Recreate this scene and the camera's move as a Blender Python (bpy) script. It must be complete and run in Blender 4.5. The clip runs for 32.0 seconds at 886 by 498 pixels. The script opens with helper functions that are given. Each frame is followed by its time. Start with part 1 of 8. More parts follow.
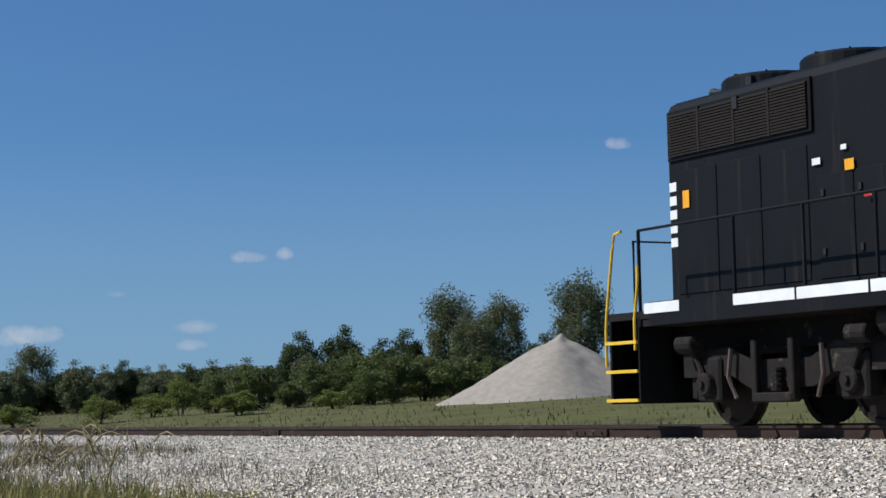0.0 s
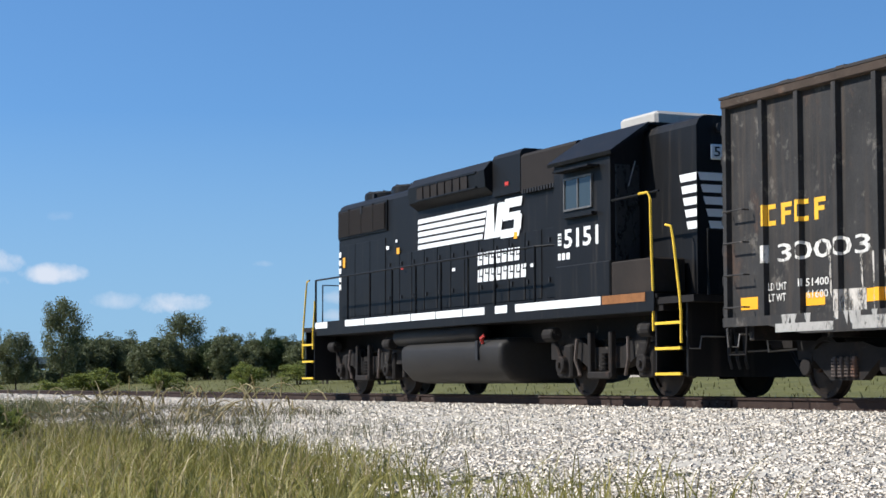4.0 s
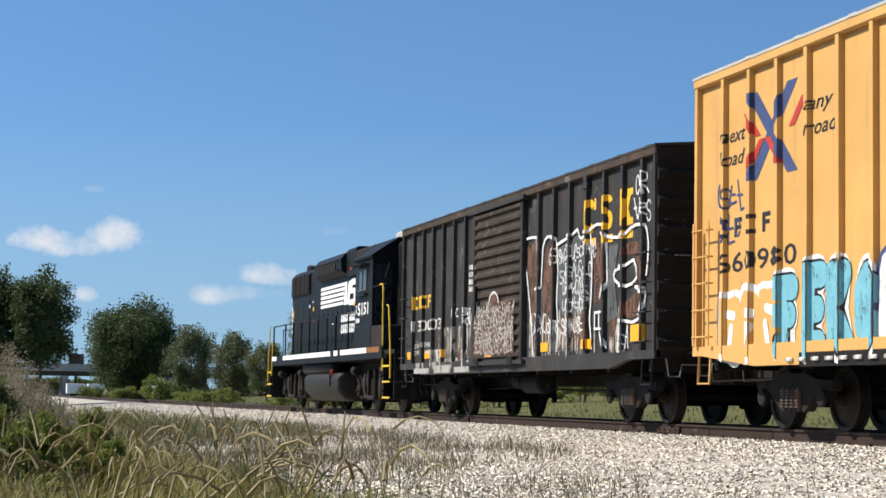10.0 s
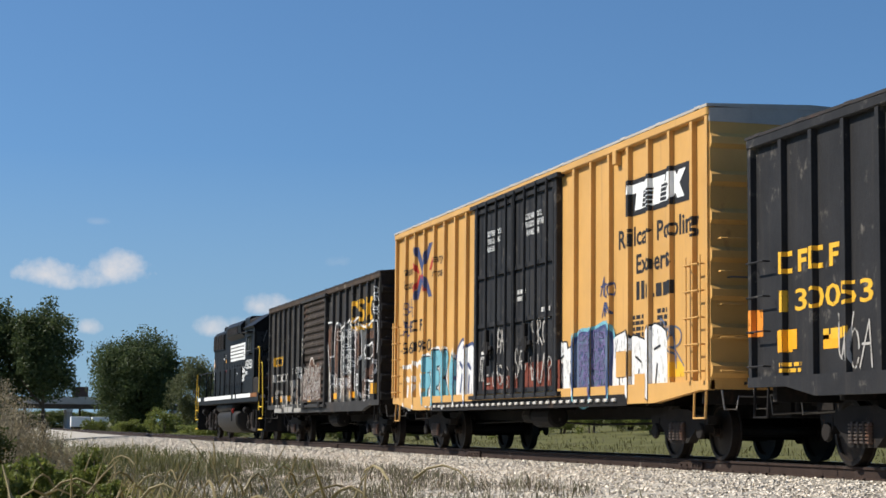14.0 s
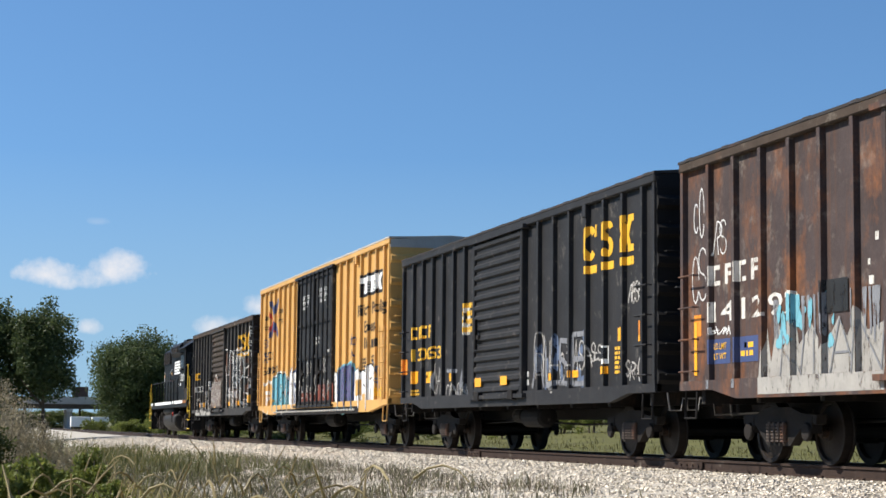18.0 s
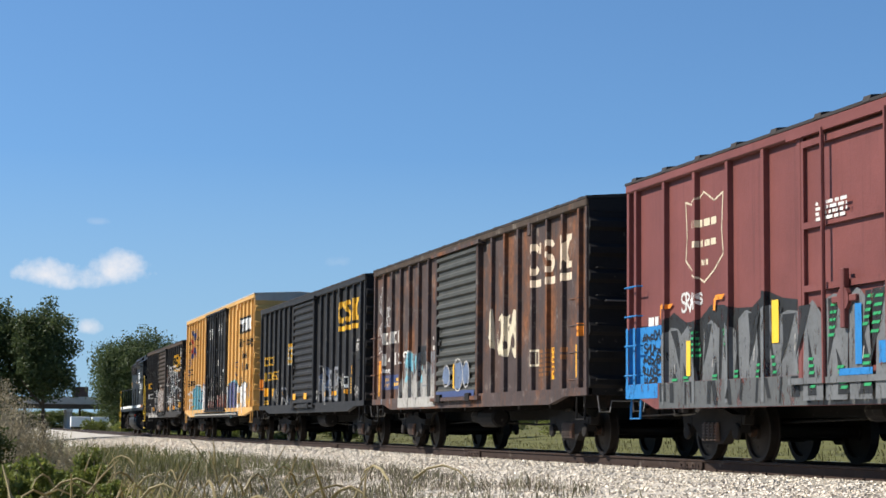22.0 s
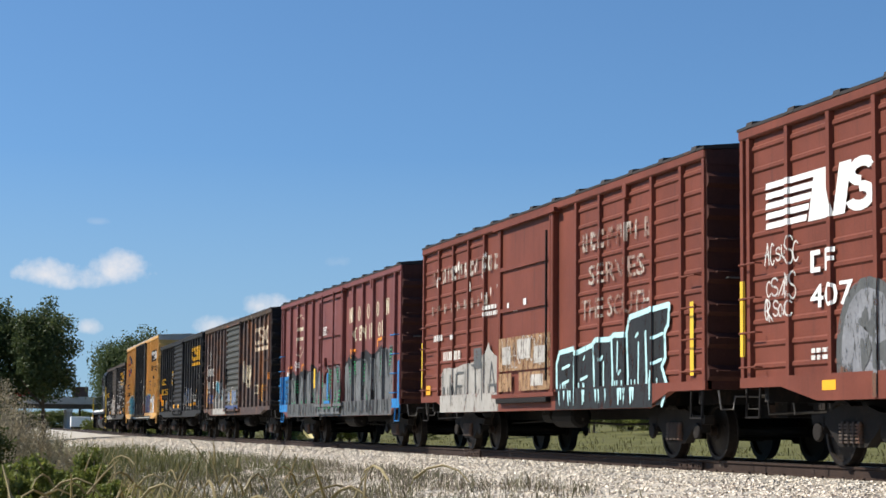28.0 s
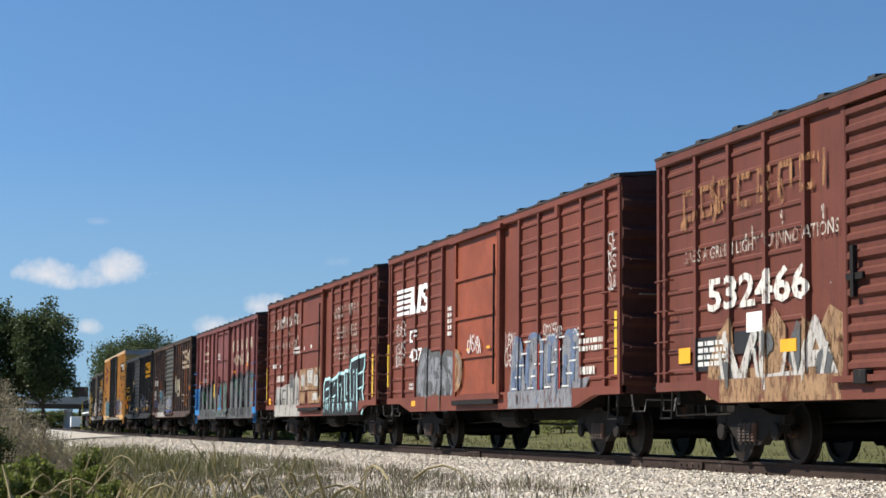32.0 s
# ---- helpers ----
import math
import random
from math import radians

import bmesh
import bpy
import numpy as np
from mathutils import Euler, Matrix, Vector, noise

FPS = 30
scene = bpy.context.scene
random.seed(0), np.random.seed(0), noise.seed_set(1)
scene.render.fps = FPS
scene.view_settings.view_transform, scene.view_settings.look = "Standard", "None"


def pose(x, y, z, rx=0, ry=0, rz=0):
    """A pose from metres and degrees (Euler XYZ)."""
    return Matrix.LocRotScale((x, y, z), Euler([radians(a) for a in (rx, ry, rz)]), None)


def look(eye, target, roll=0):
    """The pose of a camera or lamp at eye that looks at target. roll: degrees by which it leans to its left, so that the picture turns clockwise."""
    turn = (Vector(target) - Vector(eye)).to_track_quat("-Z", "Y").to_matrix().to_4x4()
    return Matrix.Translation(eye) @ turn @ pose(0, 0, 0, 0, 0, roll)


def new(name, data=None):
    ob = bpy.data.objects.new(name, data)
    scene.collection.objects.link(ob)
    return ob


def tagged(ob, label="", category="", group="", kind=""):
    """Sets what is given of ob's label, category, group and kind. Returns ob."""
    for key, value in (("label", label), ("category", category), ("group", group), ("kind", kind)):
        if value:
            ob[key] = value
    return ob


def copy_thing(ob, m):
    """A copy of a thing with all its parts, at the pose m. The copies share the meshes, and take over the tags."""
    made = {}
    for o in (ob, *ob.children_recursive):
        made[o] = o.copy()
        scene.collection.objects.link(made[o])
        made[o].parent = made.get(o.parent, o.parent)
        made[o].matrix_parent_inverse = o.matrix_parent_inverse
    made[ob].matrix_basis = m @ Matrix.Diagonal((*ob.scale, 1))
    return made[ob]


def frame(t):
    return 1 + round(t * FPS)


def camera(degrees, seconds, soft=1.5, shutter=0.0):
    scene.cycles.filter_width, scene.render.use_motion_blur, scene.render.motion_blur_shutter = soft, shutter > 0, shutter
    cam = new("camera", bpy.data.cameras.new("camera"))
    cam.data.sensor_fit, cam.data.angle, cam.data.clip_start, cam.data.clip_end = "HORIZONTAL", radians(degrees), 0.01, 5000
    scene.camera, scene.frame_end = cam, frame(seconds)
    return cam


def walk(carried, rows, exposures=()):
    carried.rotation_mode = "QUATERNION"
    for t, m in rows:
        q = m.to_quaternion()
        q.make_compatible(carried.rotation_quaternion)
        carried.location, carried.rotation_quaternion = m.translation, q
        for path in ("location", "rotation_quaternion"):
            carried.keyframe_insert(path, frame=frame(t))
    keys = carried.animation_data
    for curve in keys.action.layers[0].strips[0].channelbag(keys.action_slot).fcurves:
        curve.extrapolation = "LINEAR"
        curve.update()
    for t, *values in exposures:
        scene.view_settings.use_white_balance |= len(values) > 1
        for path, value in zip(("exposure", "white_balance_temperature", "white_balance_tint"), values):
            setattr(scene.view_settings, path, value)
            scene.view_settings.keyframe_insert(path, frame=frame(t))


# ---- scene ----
cam = camera(27.26, 32.0, soft=1.6)
PATH = [  # seconds, x, y, z, yaw, pitch, roll
    (0.0, -3.29, -7.93, 0.254, -28.40, 5.08, -1.19),
    (1.0, -2.98, -7.54, 0.291, -28.00, 5.08, -1.13),
    (2.0, -3.01, -7.90, 0.230, -26.75, 4.98, -0.70),
    (3.0, -3.21, -8.52, 0.166, -25.29, 4.82, -0.11),
    (4.0, -3.82, -9.28, 0.175, -23.85, 4.28, -0.06),
    (7.0, -0.82, -6.11, 0.216, -17.32, 4.13, 1.20),
    (8.0, -0.51, -4.64, 0.297, -16.35, 4.21, 0.87),
    (9.0, -0.35, -2.95, 0.290, -15.65, 4.40, 1.18),
    (10.0, -0.19, -1.11, 0.313, -15.42, 4.72, 0.98),
    (11.0, 0.01, 0.05, 0.346, -15.08, 5.06, 0.82),
    (11.5, 0.02, 0.11, 0.360, -15.07, 5.24, 0.81),
    (12.0, 0.02, 0.11, 0.373, -15.14, 5.36, 0.69),
    (12.5, 0.02, 0.12, 0.390, -15.19, 5.56, 0.90),
    (13.0, 0.00, 0.00, 0.404, -15.28, 5.65, 0.56),
    (14.0, 0.00, 0.00, 0.404, -15.28, 5.65, 0.56),
    (20.0, 0.00, 0.00, 0.404, -15.28, 5.65, 0.56),
    (32.0, 0.00, 0.00, 0.404, -15.28, 5.65, 0.56),
]


def seen_from(x, y, z, yaw, pitch, roll):
    """Camera pose: yaw to the left of +y, pitch up, roll to its left."""
    return pose(x, y, z, 0, 0, yaw) @ pose(0, 0, 0, 90 + pitch, 0, 0) @ pose(0, 0, 0, 0, 0, roll)


EXPOSURES = [(0.0, 0.02, 5950, 10), (1.0, 0.29, 5950, 10), (2.5, 0.42, 5950, 10), (4.0, 0.58, 6050, 10), (7.0, 0.60, 6200, 10), (9.0, 0.62, 6400, 10), (11.0, 0.5, 6500, 10), (13.0, 0.4, 6500, 10), (14.0, 0.34, 6500, 10), (16.5, 0.56, 6500, 10), (21.0, 0.65, 6500, 10), (26.0, 0.58, 6500, 10), (32.0, 0.53, 6500, 10)]
walk(cam, [(t, seen_from(*row)) for t, *row in PATH], EXPOSURES)

# ---- light ----
SUN_TO = Vector((-0.66, 0.26, 0.70)).normalized()
world = bpy.data.worlds.new("sky")
scene.world = world
world.use_nodes = True
wn, wl = world.node_tree.nodes, world.node_tree.links
wn.clear()


def math_node(op, a, b=None, c=None, clamp=False):
    n = wn.new("ShaderNodeMath")
    n.operation, n.use_clamp = op, clamp
    for i, v in enumerate((a, b, c)):
        if v is None:
            continue
        if isinstance(v, (int, float)):
            n.inputs[i].default_value = v
        else:
            wl.new(v, n.inputs[i])
    return n.outputs[0]


way = wn.new("ShaderNodeTexCoord").outputs["Generated"]
sep = wn.new("ShaderNodeSeparateXYZ")
wl.new(way, sep.inputs[0])
up = math_node("MULTIPLY_ADD", math_node("MAXIMUM", sep.outputs[2], 0.0), 0.95, 0.085)
comb = wn.new("ShaderNodeCombineXYZ")
for i, v in enumerate((sep.outputs[0], sep.outputs[1], up)):
    wl.new(v, comb.inputs[i])
unit = wn.new("ShaderNodeVectorMath")
unit.operation = "NORMALIZE"
wl.new(comb.outputs[0], unit.inputs[0])
sky = wn.new("ShaderNodeTexSky")
sky.sky_type, sky.sun_disc = "NISHITA", False
sky.sun_elevation = math.asin(SUN_TO.z)
sky.sun_rotation = math.atan2(SUN_TO.x, SUN_TO.y)
sky.air_density, sky.dust_density, sky.ozone_density = 1.0, 0.4, 3.0
wl.new(unit.outputs[0], sky.inputs[0])
tint = wn.new("ShaderNodeMix")
tint.data_type, tint.blend_type = "RGBA", "MULTIPLY"
tint.inputs[0].default_value = 1.0
tint.inputs[7].default_value = (0.73, 1.0, 1.20, 1)
wl.new(sky.outputs[0], tint.inputs[6])
# fair-weather clouds low in the north: bearing (left of north), height in degrees, half width, half height, density
CLOUDS = [(-2.75, 4.68, 1.05, 0.56, 1.0), (-3.9, 4.58, 1.5, 0.52, 1.0), (-5.0, 4.78, 1.25, 0.64, 1.0), (-4.3, 3.02, 0.50, 0.30, 0.75), (-8.2, 3.1, 0.75, 0.44, 0.8), (-9.9, 3.75, 1.05, 0.5, 0.95), (-9.2, 3.2, 1.3, 0.36, 0.55), (-11.8, 3.4, 1.1, 0.36, 0.9),
          (-13.6, 2.6, 1.0, 0.35, 0.5), (-15.6, 2.5, 1.3, 0.42, 0.85), (-20.6, 2.75, 0.8, 0.28, 0.45), (-20.5, 2.2, 0.5, 0.22, 0.4), (-22.3, 4.9, 0.65, 0.26, 0.6), (-23.4, 5.0, 0.3, 0.26, 0.55),
          (-34.0, 8.2, 0.55, 0.28, 0.75), (-18.2, 3.8, 0.4, 0.16, 0.3), (-12.0, 5.2, 0.5, 0.25, 0.22), (-4.6, 6.3, 0.4, 0.16, 0.2)]
bear = math_node("MULTIPLY", math_node("ARCTAN2", math_node("MULTIPLY", sep.outputs[0], -1.0), sep.outputs[1]), 57.2958)
high = math_node("MULTIPLY", math_node("ARCSINE", sep.outputs[2]), 57.2958)
puff = wn.new("ShaderNodeTexNoise")
puff.inputs["Scale"].default_value, puff.inputs["Detail"].default_value, puff.inputs["Roughness"].default_value = 42.0, 7.0, 0.62
wl.new(way, puff.inputs["Vector"])
total = None
for az, el, wa, we, dense in CLOUDS:
    p = math_node("DIVIDE", math_node("SUBTRACT", bear, az), wa)
    q = math_node("DIVIDE", math_node("SUBTRACT", high, el), we)
    q = math_node("MULTIPLY", q, math_node("MULTIPLY_ADD", math_node("LESS_THAN", q, 0.0), 0.35, 1.0))
    d = math_node("ADD", math_node("MULTIPLY", p, p), math_node("MULTIPLY", q, q))
    d = math_node("SUBTRACT", math_node("MULTIPLY_ADD", puff.outputs[0], 3.4, -0.80), d)
    d = math_node("MULTIPLY", math_node("SMOOTH_MIN", math_node("MULTIPLY", d, 0.85, clamp=True), 1.0, 0.2), dense)
    total = d if total is None else math_node("MAXIMUM", total, d)
total = math_node("MULTIPLY", total, math_node("GREATER_THAN", sep.outputs[1], 0.0), clamp=True)
cloud = wn.new("ShaderNodeMix")
cloud.data_type = "RGBA"
wl.new(math_node("MULTIPLY", total, 0.88), cloud.inputs[0])
# summer haze paling the sky towards the horizon
haze = wn.new("ShaderNodeMix")
haze.data_type = "RGBA"
veil = wn.new("ShaderNodeMapRange")
veil.inputs["From Min"].default_value, veil.inputs["From Max"].default_value = 0.5, 8.5
veil.inputs["To Min"].default_value, veil.inputs["To Max"].default_value = 0.75, 0.0
wl.new(high, veil.inputs[0])
wl.new(veil.outputs[0], haze.inputs[0])
wl.new(tint.outputs[2], haze.inputs[6])
haze.inputs[7].default_value = (3.1, 4.7, 6.0, 1)
wl.new(haze.outputs[2], cloud.inputs[6])
cloud.inputs[7].default_value = (7.9, 7.7, 7.8, 1)
bg = wn.new("ShaderNodeBackground")
bg.inputs["Strength"].default_value = 0.075
wl.new(cloud.outputs[2], bg.inputs[0])
wl.new(bg.outputs[0], wn.new("ShaderNodeOutputWorld").inputs[0])
sun = new("sun", bpy.data.lights.new("sun", "SUN"))
sun.data.energy, sun.data.angle, sun.data.color = 5.0, radians(0.53), (1.0, 0.94, 0.84)
sun.matrix_world = look(SUN_TO * 100, (0, 0, 0))

# ---- materials ----
def link_mix(nt, fac, a, b, blend="MIX"):
    """A colour mix; fac, a and b are sockets or plain values."""
    n = nt.nodes.new("ShaderNodeMix")
    n.data_type, n.blend_type = "RGBA", blend
    for i, v in ((0, fac), (6, a), (7, b)):
        if isinstance(v, (int, float)):
            n.inputs[i].default_value = v
        elif isinstance(v, tuple):
            n.inputs[i].default_value = (*v, 1) if len(v) == 3 else v
        else:
            nt.links.new(v, n.inputs[i])
    return n.outputs[2]


def noise_of(nt, vec, scale, detail=4.0, rough=0.6, stretch=None, lo=0.0, hi=1.0, shift=0.0):
    """Noise of a vector, stretched, and spread from lo..hi to 0..1."""
    if stretch or shift:
        m = nt.nodes.new("ShaderNodeMapping")
        m.inputs["Scale"].default_value = stretch or (1, 1, 1)
        m.inputs["Location"].default_value = (shift, shift * 0.7, shift * 1.3)
        nt.links.new(vec, m.inputs[0])
        vec = m.outputs[0]
    n = nt.nodes.new("ShaderNodeTexNoise")
    n.inputs["Scale"].default_value, n.inputs["Detail"].default_value, n.inputs["Roughness"].default_value = scale, detail, rough
    nt.links.new(vec, n.inputs["Vector"])
    r = nt.nodes.new("ShaderNodeMapRange")
    r.inputs["From Min"].default_value, r.inputs["From Max"].default_value = lo, hi
    nt.links.new(n.outputs[0], r.inputs[0])
    return r.outputs[0]


def surface(name, color, rough=0.6, metal=0.0, var=0.25, scale=1.5, streak=0.0, streak_col=(0.3, 0.27, 0.24), rust=0.0, rust_col=(0.16, 0.06, 0.025),
            grain=30.0, bump=0.15, each="", each_amount=0.3, shift=0.0, dust=0.0, spec=0.2, thin=0.0):
    """A painted or raw surface: base colour with broad and fine variation, streaks that run down, patches of rust, dust, fine relief."""
    m = bpy.data.materials.new(name)
    m.use_nodes = True
    nt = m.node_tree
    b = nt.nodes["Principled BSDF"]
    co = nt.nodes.new("ShaderNodeTexCoord").outputs["Object"]
    dark = tuple(c * (1 - var) for c in color)
    lite = tuple(min(1.0, c * (1 + var)) for c in color)
    col = link_mix(nt, noise_of(nt, co, scale, 5, 0.65, lo=0.3, hi=0.7, shift=shift), dark, lite)
    fine = noise_of(nt, co, grain, 3, 0.6, lo=0.25, hi=0.75, shift=shift)
    col = link_mix(nt, 0.35 * var / 0.25 if var < 0.25 else 0.35, col, link_mix(nt, fine, dark, lite))
    if dust:
        col = link_mix(nt, noise_of(nt, co, 3.0, 6, 0.7, lo=0.62 - 0.25 * dust, hi=0.95, shift=shift + 3), col, (0.34, 0.30, 0.25))
    if streak:
        col = link_mix(nt, noise_of(nt, co, 5.0, 4, 0.6, (1.0, 1.6, 0.09), 0.66 - 0.2 * streak, 1.05 - 0.2 * streak, shift + 7), col, streak_col)
    if rust:
        edge = noise_of(nt, co, 1.1, 6, 0.72, (1, 1, 0.55), 0.68 - 0.28 * rust, 0.82 - 0.22 * rust, shift + 11)
        tone = link_mix(nt, noise_of(nt, co, 9.0, 4, 0.6, lo=0.3, hi=0.7), rust_col, tuple(min(1, c * 2.1) for c in rust_col))
        col = link_mix(nt, edge, col, tone)
    if each:
        if each == "object":
            rnd = nt.nodes.new("ShaderNodeObjectInfo").outputs["Random"]
        else:
            rnd = nt.nodes.new("ShaderNodeNewGeometry").outputs["Random Per Island"]
        tone = nt.nodes.new("ShaderNodeMapRange")
        tone.inputs["To Min"].default_value, tone.inputs["To Max"].default_value = 1 - each_amount, 1 + each_amount
        nt.links.new(rnd, tone.inputs[0])
        comb = nt.nodes.new("ShaderNodeCombineColor")
        for i in range(3):
            nt.links.new(tone.outputs[0], comb.inputs[i])
        col = link_mix(nt, 1.0, col, comb.outputs[0], "MULTIPLY")
    nt.links.new(col, b.inputs["Base Color"])
    b.inputs["Roughness"].default_value, b.inputs["Metallic"].default_value = rough, metal
    b.inputs["Specular IOR Level"].default_value = spec
    if bump:
        bp = nt.nodes.new("ShaderNodeBump")
        bp.inputs["Strength"].default_value, bp.inputs["Distance"].default_value = bump, 0.01
        nt.links.new(fine, bp.inputs["Height"])
        nt.links.new(bp.outputs[0], b.inputs["Normal"])
    if thin:
        # weathered paint: worn through in small patches and runs
        cover = noise_of(nt, co, 9.0, 6, 0.75, (1, 1, 0.4), 0.22 + 0.2 * thin, 0.38 + 0.2 * thin, shift + 19)
        bare = nt.nodes.new("ShaderNodeBsdfTransparent")
        mx = nt.nodes.new("ShaderNodeMixShader")
        nt.links.new(cover, mx.inputs[0])
        nt.links.new(bare.outputs[0], mx.inputs[1])
        nt.links.new(b.outputs[0], mx.inputs[2])
        nt.links.new(mx.outputs[0], nt.nodes["Material Output"].inputs[0])
    return m


def foliage(name, a, b_, through_amount=0.25):
    """Leaves and blades: each island its own green, some light through them."""
    m = bpy.data.materials.new(name)
    m.use_nodes = True
    nt = m.node_tree
    b = nt.nodes["Principled BSDF"]
    rnd = nt.nodes.new("ShaderNodeNewGeometry").outputs["Random Per Island"]
    co = nt.nodes.new("ShaderNodeTexCoord").outputs["Object"]
    col = link_mix(nt, rnd, a, b_)
    col = link_mix(nt, noise_of(nt, co, 0.6, 3, 0.6, lo=0.35, hi=0.65), col, link_mix(nt, 0.5, col, tuple(0.5 * c for c in a)))
    nt.links.new(col, b.inputs["Base Color"])
    b.inputs["Roughness"].default_value = 0.55
    b.inputs["Specular IOR Level"].default_value = 0.25
    tr = nt.nodes.new("ShaderNodeBsdfTranslucent")
    nt.links.new(col, tr.inputs[0])
    mx = nt.nodes.new("ShaderNodeMixShader")
    mx.inputs[0].default_value = through_amount
    nt.links.new(b.outputs[0], mx.inputs[1])
    nt.links.new(tr.outputs[0], mx.inputs[2])
    nt.links.new(mx.outputs[0], nt.nodes["Material Output"].inputs[0])
    return m


BLACK = surface("car_black_paint", (0.034, 0.032, 0.0305), 0.6, var=0.35, streak=0.8, streak_col=(0.075, 0.058, 0.045), rust=0.3, rust_col=(0.055, 0.033, 0.023), dust=0.15, spec=0.14)
BLACK_B = surface("car_black_paint_clean", (0.024, 0.0235, 0.0245), 0.6, var=0.35, streak=0.6, streak_col=(0.048, 0.042, 0.038), dust=0.10, shift=5, spec=0.13)
CHORD = surface("dusty_brown_chord", (0.060, 0.044, 0.034), 0.75, var=0.35, scale=2.2, rust=0.35, rust_col=(0.085, 0.042, 0.024), dust=0.2, shift=27, spec=0.1)
BROWN_DOOR = surface("grimy_brown_black_door", (0.046, 0.036, 0.029), 0.7, var=0.35, streak=0.6, streak_col=(0.085, 0.062, 0.045), rust=0.35, rust_col=(0.075, 0.036, 0.022), dust=0.2, shift=33, spec=0.1)
YELLOW = surface("car_yellow_paint", (0.56, 0.315, 0.098), 0.5, var=0.11, scale=0.8, streak=0.42, streak_col=(0.34, 0.20, 0.085), rust=0.05, bump=0.06)
WEATHERED = surface("car_weathered_brown", (0.062, 0.047, 0.045), 0.7, var=0.35, streak=0.8, streak_col=(0.110, 0.052, 0.028), rust=0.62, rust_col=(0.115, 0.047, 0.021), dust=0.25, shift=2, spec=0.12)
MAROON = surface("car_maroon_paint", (0.155, 0.052, 0.046), 0.55, var=0.2, scale=0.9, streak=0.55, streak_col=(0.075, 0.028, 0.027), rust=0.12, rust_col=(0.10, 0.035, 0.02), shift=9)
OXIDE = surface("car_oxide_red", (0.147, 0.042, 0.026), 0.6, var=0.28, scale=0.9, streak=0.62, streak_col=(0.066, 0.026, 0.020), rust=0.2, rust_col=(0.10, 0.034, 0.02), shift=4)
OXIDE_B = surface("car_oxide_brown", (0.122, 0.038, 0.025), 0.6, var=0.28, scale=0.9, streak=0.68, streak_col=(0.055, 0.023, 0.018), rust=0.24, rust_col=(0.10, 0.036, 0.02), shift=14)
OXIDE_DOOR = surface("door_orange_red", (0.235, 0.060, 0.028), 0.55, var=0.45, scale=1.1, rust=0.36, rust_col=(0.095, 0.032, 0.02), shift=17)
GREY_DOOR = surface("door_grey_green", (0.060, 0.060, 0.054), 0.6, var=0.25, streak=0.4, streak_col=(0.10, 0.07, 0.045), rust=0.2, rust_col=(0.07, 0.035, 0.02), shift=21)
END_GREY = surface("galvanised_grey", (0.40, 0.375, 0.34), 0.75, metal=0.0, var=0.15, streak=0.3, dust=0.1)
CHALK = surface("chalky_white_spray", (0.31, 0.295, 0.27), 0.75, var=0.22, scale=2.2, streak=0.35, streak_col=(0.25, 0.21, 0.18), rust=0.05, bump=0.05, thin=0.4)
# car ends: paint darkened in the colour itself for the shade they stand in
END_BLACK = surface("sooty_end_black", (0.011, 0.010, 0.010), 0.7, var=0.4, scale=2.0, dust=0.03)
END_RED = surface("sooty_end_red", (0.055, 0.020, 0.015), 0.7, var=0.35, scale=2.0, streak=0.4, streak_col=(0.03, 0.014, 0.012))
ROOF_DARK = surface("roof_dark", (0.035, 0.03, 0.028), 0.7, var=0.3, rust=0.35, rust_col=(0.08, 0.035, 0.02))
UNDER = surface("underframe_grime", (0.011, 0.0095, 0.009), 0.8, var=0.4, scale=3.0, dust=0.04, rust=0.2, rust_col=(0.045, 0.025, 0.017))
TRUCK = surface("truck_cast_steel", (0.014, 0.0115, 0.010), 0.8, var=0.4, scale=4.0, dust=0.05, rust=0.3, rust_col=(0.04, 0.022, 0.014))
WHEEL = surface("wheel_steel", (0.021, 0.016, 0.013), 0.6, metal=0.4, var=0.3, scale=5.0, rust=0.4, rust_col=(0.06, 0.032, 0.02))
SPRING = surface("worn_spring_steel", (0.10, 0.078, 0.066), 0.6, metal=0.3, var=0.35, scale=6, rust=0.3)
STEEL = surface("worn_steel", (0.17, 0.16, 0.15), 0.5, metal=0.5, var=0.3, rust=0.2)
LOCO = surface("locomotive_black", (0.0075, 0.0074, 0.0080), 0.5, var=0.25, scale=1.2, streak=0.5, streak_col=(0.045, 0.037, 0.030), bump=0.05, spec=0.15)
LOCO_GRILLE = surface("radiator_grille_brown", (0.016, 0.012, 0.010), 0.75, var=0.35, dust=0.0)
LOCO_SILL = surface("frame_rust_brown", (0.022, 0.016, 0.012), 0.7, var=0.45, rust=0.4, rust_col=(0.07, 0.03, 0.015))
LOCO_RUST = surface("rust_stained_stripe", (0.20, 0.085, 0.030), 0.7, var=0.45, scale=3, rust=0.4, rust_col=(0.08, 0.032, 0.016))
TANK = surface("tank_dusty_black", (0.020, 0.018, 0.0165), 0.6, var=0.25, scale=1.0, streak=0.2, streak_col=(0.04, 0.035, 0.030))
RUNS = surface("washed_out_white_runs", (0.46, 0.42, 0.37), 0.8, var=0.3, scale=3.0, streak=0.4, streak_col=(0.12, 0.085, 0.065), thin=0.95)
WHITE = surface("white_paint", (0.74, 0.74, 0.72), 0.55, var=0.08, scale=4, streak=0.15, streak_col=(0.4, 0.38, 0.34), bump=0.04)
FADED = surface("faded_white_paint", (0.60, 0.57, 0.52), 0.7, var=0.22, scale=7, rust=0.28, rust_col=(0.13, 0.05, 0.03), bump=0.05, thin=0.55)
STENCIL = surface("stencil_white", (0.58, 0.57, 0.54), 0.65, var=0.15, scale=8, bump=0.04, thin=0.5)
